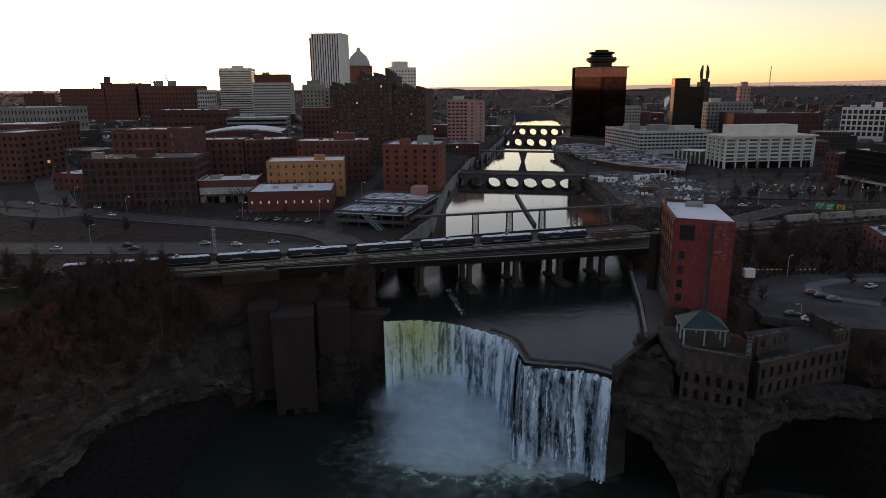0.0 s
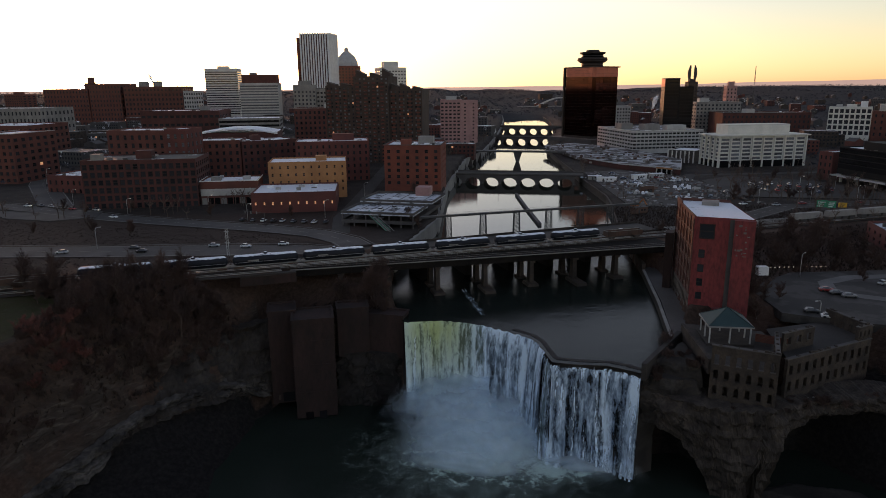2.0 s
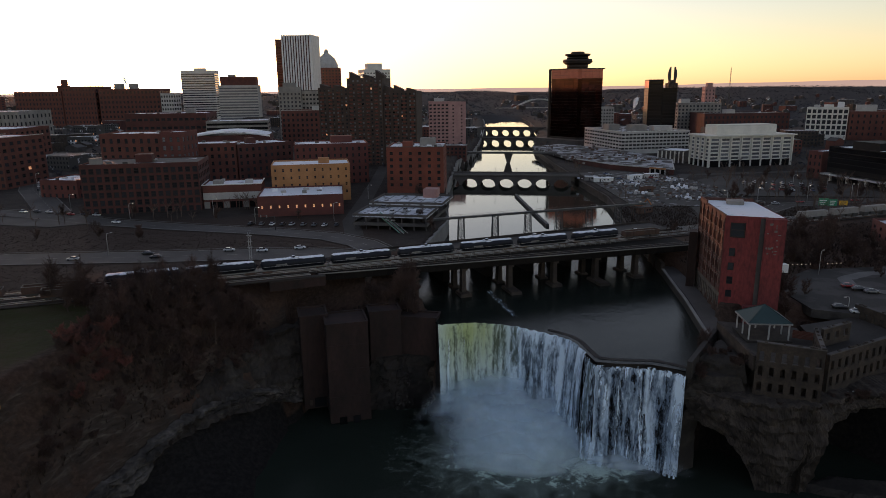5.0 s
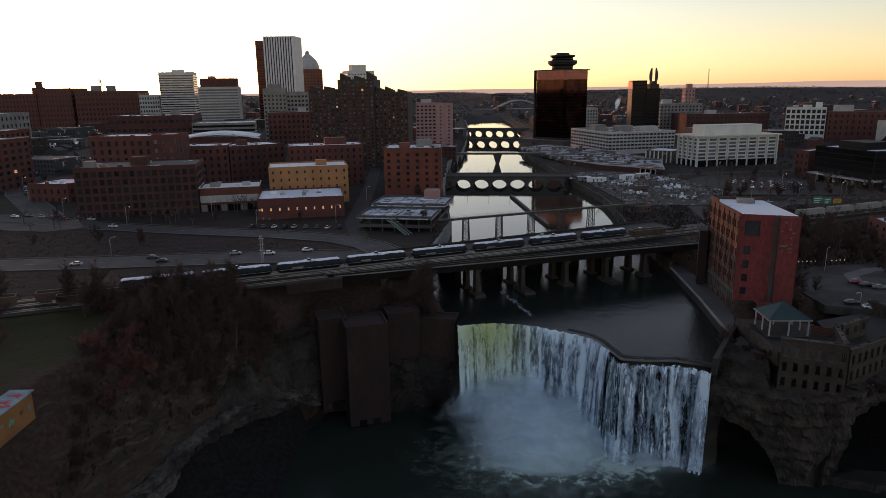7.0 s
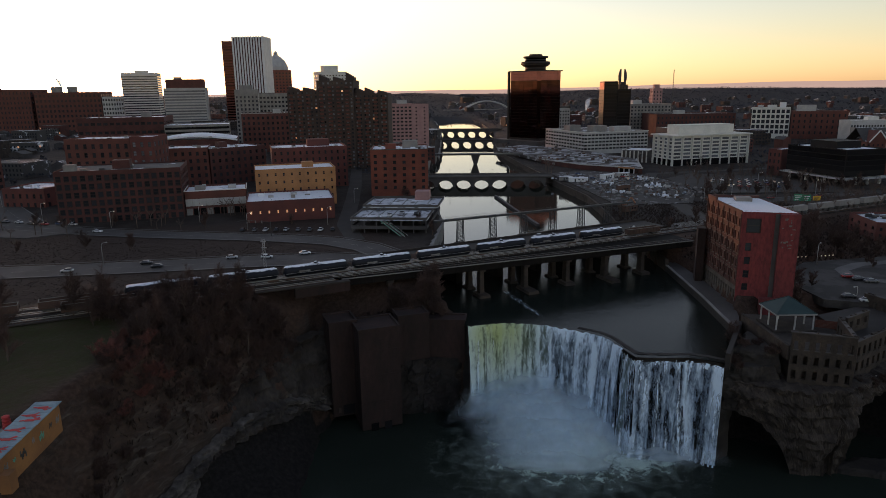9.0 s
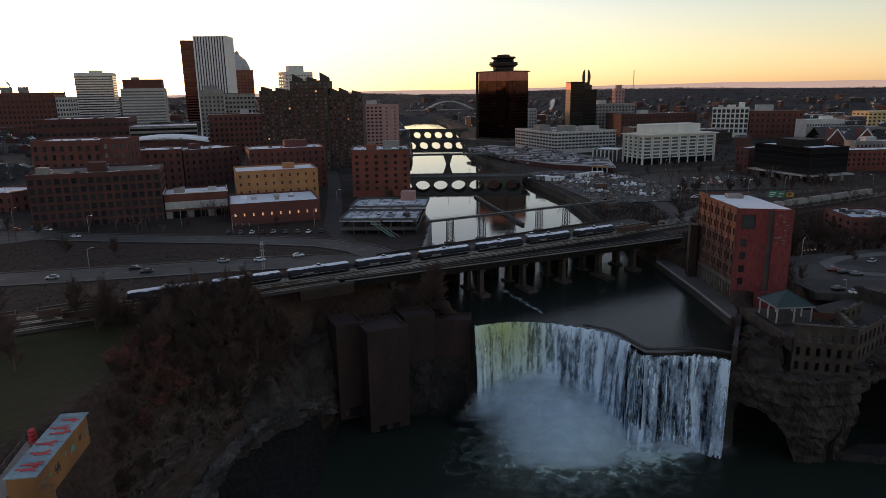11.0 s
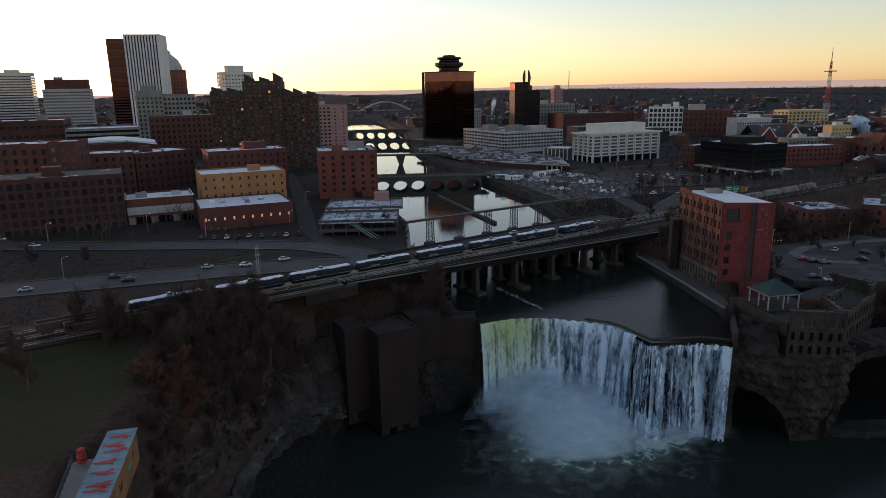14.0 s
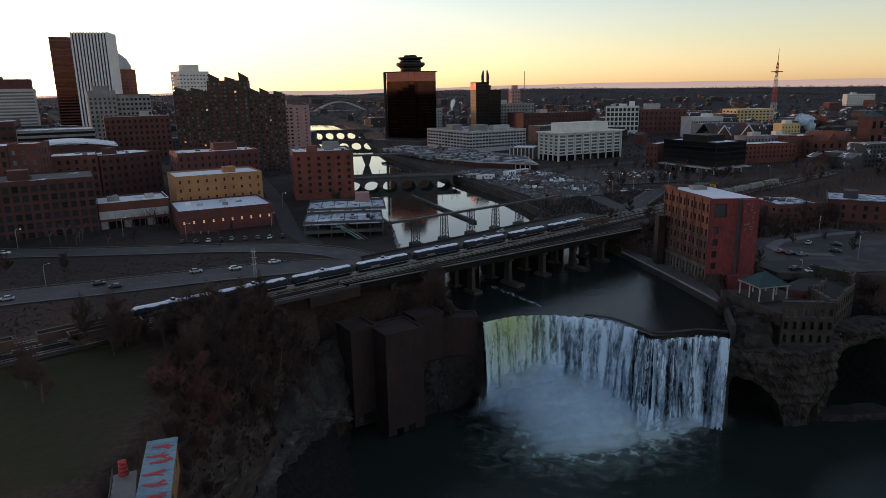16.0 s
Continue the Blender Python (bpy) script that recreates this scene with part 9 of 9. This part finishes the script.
# street trees through the town: trunks and thin crowns
b = Build()
rt = random.Random(58)


def town_tree(b, x, y, z, h):
    top = Vector((x + rt.uniform(-0.3, 0.3), y, z + h * 0.45))
    b.beam((x, y, z - 0.4), tuple(top), 0.06 * h * 0.5, None)
    for _ in range(7):
        a = rt.uniform(0, 6.28)
        e = top + Vector((math.cos(a) * h * 0.28, math.sin(a) * h * 0.28, h * rt.uniform(0.15, 0.5)))
        b.beam(tuple(top), tuple(e), 0.012 * h, None)
        for _ in range(9):
            q = top.lerp(e, rt.uniform(0.3, 1.0))
            f = Vector((rt.uniform(-1, 1), rt.uniform(-1, 1), rt.uniform(-0.2, 1.2))).normalized() * h * rt.uniform(0.1, 0.22)
            sd = Vector((rt.uniform(-1, 1), rt.uniform(-1, 1), rt.uniform(-0.5, 0.5))).normalized() * 0.05
            b.face([q - sd, q + sd, q + f], 1)


spots_t = []
for k in range(110):
    spots_t.append((rt.uniform(168, 275), rt.choice([rt.uniform(440, 470), rt.uniform(352, 362), rt.uniform(395, 408)])))
for k in range(60):
    spots_t.append((rt.uniform(190, 400), rt.uniform(470, 600)))
for k in range(60):
    spots_t.append((rt.uniform(255, 420), rt.uniform(310, 372)))
for k in range(50):
    spots_t.append((rt.uniform(330, 620), rt.uniform(440, 700)))
for k in range(90):
    spots_t.append((rt.uniform(150, 330), rt.uniform(268, 345)))
for k in range(170):
    x_ = rt.uniform(185, 370)
    y_ = rail_y(x_) + rt.choice([-1, 1]) * rt.uniform(9, 34)
    spots_t.append((x_, y_))
for k in range(24):
    y_ = rt.uniform(300, 700)
    spots_t.append((float(np.interp(y_, [p[1] for p in RIVER_R], [p[0] for p in RIVER_R])) + rt.uniform(4, 9), y_))
for k in range(30):
    y_ = rt.uniform(430, 900)
    spots_t.append((float(np.interp(y_, [p[1] for p in RIVER_L], [p[0] for p in RIVER_L])) - rt.uniform(5, 14), y_))
for k in range(40):
    x_ = rt.uniform(-230, -60)
    spots_t.append((x_, 330 - (x_ + 60) * 0.28 + rt.uniform(-3, 3)) if x_ > -125 else (x_, rt.uniform(305, 332)))
for x_, y_ in spots_t:
    if min(far_from(np.array([x_]), np.array([y_]), ln_)[0] - w_ for ln_, w_ in ((STREET, 7), (WEST, 7), (WEST2, 5.5), (HIGHWAY, 9.5), (AVENUE, 9), (LANE, 5))) > 0:
        town_tree(b, x_, y_, gz_at(x_, y_), rt.uniform(6, 11))
tagged(part("street_trees", b, [M["bark"], M["twig"]]), "leafless street trees scattered through the town", "trees", "", "stuff")
for x_, y_ in ((176, 372), (235, 360), (222, 402), (150, 345), (290, 352), (320, 346), (262, 520), (352, 470), (405, 405), (-96, 308), (-160, 326), (-46, 366)):
    street_lamp(x_, y_, 8.0, rt.uniform(0, 360), True)
# dry grass and scrub on verges and slopes
b = Build()
rg = random.Random(91)
ROADS = [(HIGHWAY, 9.5), (STREET, 7.5), (AVENUE, 9), (LANE, 5), (WEST, 7), (WEST2, 5.5)]
cand = np.array([[rg.uniform(-130, -30), rg.uniform(150, 215)] for _ in range(8000)] + [[rg.uniform(74, 190), rg.uniform(200, 345)] for _ in range(9000)] + [[rg.uniform(-112, -62), rg.uniform(100, 200)] for _ in range(7000)] + [[rg.uniform(-240, -40), rg.uniform(150, 330)] for _ in range(16000)])
keep = np.abs(cand[:, 1] - rail_y(cand[:, 0])) > 8.5
for line, w in ROADS:
    keep &= far_from(cand[:, 0], cand[:, 1], line) > w
keep &= ~inside(cand[:, 0], cand[:, 1], [(88, 172), (104, 163), (128, 156), (175, 190), (168, 214), (112, 212), (90, 196)])
keep &= ~inside(cand[:, 0], cand[:, 1], RIVER)
VERGE = [(-240, 155), (-40, 218), (-48, 254), (-80, 278), (-130, 296), (-168, 306), (-240, 330)]
verge = inside(cand[:, 0], cand[:, 1], VERGE) & (cand[:, 1] > rail_y(cand[:, 0]))
keep &= (cand[:, 0] > 0) | (cand[:, 1] < rail_y(cand[:, 0]) - 8.5) | verge
keep &= ~((cand[:, 0] < -104) & (cand[:, 1] < 176))
keep &= ~inside(cand[:, 0], cand[:, 1], [(-190, 336), (-128, 342), (-100, 320), (-55, 324), (-55, 346), (-190, 346)])
cand, verge = cand[keep], verge[keep]
cz = ground_z(cand[:, 0], cand[:, 1])
for (x, y), z, low in zip(cand, cz, verge):
    if z < 23:
        continue
    h = rg.uniform(0.35, 1.3) * (0.28 if low else 1.0)
    for _ in range(3):
        a = rg.uniform(0, 6.28)
        dx, dy = math.cos(a) * 0.5, math.sin(a) * 0.5
        b.face([(x - dx * 0.5, y - dy * 0.5, z - 0.1), (x + dx * 0.5, y + dy * 0.5, z - 0.1), (x + rg.uniform(-0.6, 0.6), y + rg.uniform(-0.6, 0.6), z + h)])
M["dry_grass"] = surface("dry_brown_grass", (0.058, 0.036, 0.026), (0.036, 0.024, 0.019), fine=1.0, big=0.08, bump=0)
tagged(part("dry_brush", b, M["dry_grass"]), "dry brown grass and scrub on verges and slopes", "scrub", "", "stuff")
# ---- distance: streets of houses and woods, far ridge ----
b = Build()
c = Build()
r9 = random.Random(77)
SOLID = [(ob.matrix_basis.translation.x, ob.matrix_basis.translation.y) for ob in scene.objects if ob.parent is None and ob.name.startswith(("building", "office", "bronze", "apart"))]
n = 0
while n < 1050:
    d = 520 + 1900 * r9.random() ** 1.5
    a = radians(r9.uniform(-44, 66))
    x, y = d * math.sin(a) - 40, d * math.cos(a)
    rx0 = np.interp(y, [p[1] for p in RIVER_L], [p[0] for p in RIVER_L])
    rx1 = np.interp(y, [p[1] for p in RIVER_R], [p[0] for p in RIVER_R])
    if rx0 - 22 < x < rx1 + 26 or (100 < x < 290 and y < 720) or any(abs(px - x - 20) < 62 and abs(py - y + 20) < 62 for px, py in SOLID):
        continue
    z = 39.5 if d < 1500 else gz_at(x, y)
    w, dp = r9.uniform(8, 16), r9.uniform(8, 14)
    big = r9.random() < (0.35 if d < 1200 else 0.12)
    h = r9.uniform(6, 9) if not big else r9.uniform(9, 20)
    if big:
        w, dp = w * r9.uniform(1.4, 3), dp * r9.uniform(1.4, 2.4)
    m = Matrix.Translation((x, y, z)) @ Matrix.Rotation(radians(r9.choice([7, -12, -20]) + r9.uniform(-3, 3)), 4, "Z")
    mi = r9.choice([0, 3, 1, 3, 5, 1, 2, 5])
    b.box(0, 0, -3, w, dp, h, mi, m, 6 if big and r9.random() < 0.55 else 5)
    if not big:
        q = [m @ Vector(v) for v in ((-0.4, -0.4, h), (w + 0.4, -0.4, h), (w + 0.4, dp + 0.4, h), (-0.4, dp + 0.4, h), (w / 2, -0.4, h + 3), (w / 2, dp + 0.4, h + 3))]
        rm = 6 if r9.random() < 0.28 else 5
        b.face([q[1], q[2], q[5], q[4]], rm)
        b.face([q[3], q[0], q[4], q[5]], rm)
        b.face([q[0], q[1], q[4]], mi)
        b.face([q[2], q[3], q[5]], mi)
    else:
        k = int(w / 3.2)
        for i in range(k):
            for j in range(int(h / 3.4)):
                u0, z0 = (i + 0.28) * w / k, 1 + j * 3.4
                b.face([m @ Vector(v) for v in ((u0, -0.05, z0), (u0 + w / k * 0.45, -0.05, z0), (u0 + w / k * 0.45, -0.05, z0 + 1.8), (u0, -0.05, z0 + 1.8))], 8 if r9.random() < 0.02 else 7)
    n += 1
tagged(part("far_houses", b, [M["dark_brick"], M["dark_stone"], M["brown_brick"], M["limestone"], M["dark_stone"], M["roof_dark"], M["gravel_roof"], M["glass"], M["lit"]]), "streets of small houses and shops far away", "houses", "", "stuff")
# the bluish part of this tone is painted distance haze
M["woods"] = surface("haze_tinted_woods", (0.022, 0.026, 0.037), (0.036, 0.041, 0.054), big=0.01, fine=0.2, bump=0)


def clump(cb, x, y, z, r, k):
    for _ in range(k):
        a, e = r9.uniform(0, 6.28), r9.random()
        p = Vector((x + r * 0.75 * math.cos(a) * math.sqrt(r9.random()), y + r * 0.75 * math.sin(a) * math.sqrt(r9.random()), z + r * (-0.15 + 0.95 * e)))
        s1 = Vector((r9.uniform(-1, 1), r9.uniform(-1, 1), r9.uniform(-0.6, 1))) * r * 0.6
        s2 = Vector((r9.uniform(-1, 1), r9.uniform(-1, 1), r9.uniform(-0.6, 1))) * r * 0.6
        cb.face([p, p + s1, p + s2])


for k in range(24000):
    d = 480 + 3700 * r9.random() ** 0.75
    a = radians(r9.uniform(-45, 68))
    x, y = d * math.sin(a) - 40, d * math.cos(a)
    rx0 = np.interp(y, [p[1] for p in RIVER_L], [p[0] for p in RIVER_L])
    rx1 = np.interp(y, [p[1] for p in RIVER_R], [p[0] for p in RIVER_R])
    if y < 1500 and (rx0 - 12 < x < rx1 + 14 or (100 < x < 290 and y < 720)):
        continue
    z = gz_at(x, y)
    rr = r9.uniform(2.4, 4.2) * (1 + d / 7000)
    clump(c, x, y, z, rr, 9)
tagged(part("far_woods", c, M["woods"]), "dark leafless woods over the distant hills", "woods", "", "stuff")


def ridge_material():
    m, n, l, p = principled("haze_glow_ridge")
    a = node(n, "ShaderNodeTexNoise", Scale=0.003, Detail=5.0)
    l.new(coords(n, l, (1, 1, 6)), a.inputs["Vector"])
    # aerial haze is put in as a weak warm glow of the ridge
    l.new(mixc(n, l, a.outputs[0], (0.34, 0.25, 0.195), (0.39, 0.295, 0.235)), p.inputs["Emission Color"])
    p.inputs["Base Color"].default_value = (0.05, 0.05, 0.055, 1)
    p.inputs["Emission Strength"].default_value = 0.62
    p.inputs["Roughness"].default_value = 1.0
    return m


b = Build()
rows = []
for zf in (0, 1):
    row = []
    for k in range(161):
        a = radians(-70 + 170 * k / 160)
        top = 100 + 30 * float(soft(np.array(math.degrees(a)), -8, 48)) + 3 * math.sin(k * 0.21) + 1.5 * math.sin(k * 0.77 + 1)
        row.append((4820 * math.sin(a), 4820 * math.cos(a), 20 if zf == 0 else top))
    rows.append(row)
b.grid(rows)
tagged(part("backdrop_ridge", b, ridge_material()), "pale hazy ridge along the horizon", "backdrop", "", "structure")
# the rising sun
b = Build()
SD = Vector((-0.4512, 0.8924, 0.0078))
b.tube([SD * 4700 + Vector((0, 0, 100)), SD * 4701 + Vector((0, 0, 100))], [27, 27], 32)
tagged(part("backdrop_sun", b, emitter("sun_disc", (1.0, 0.75, 0.35), 60.0)), "bright low sun at the horizon", "sun", "", "structure")
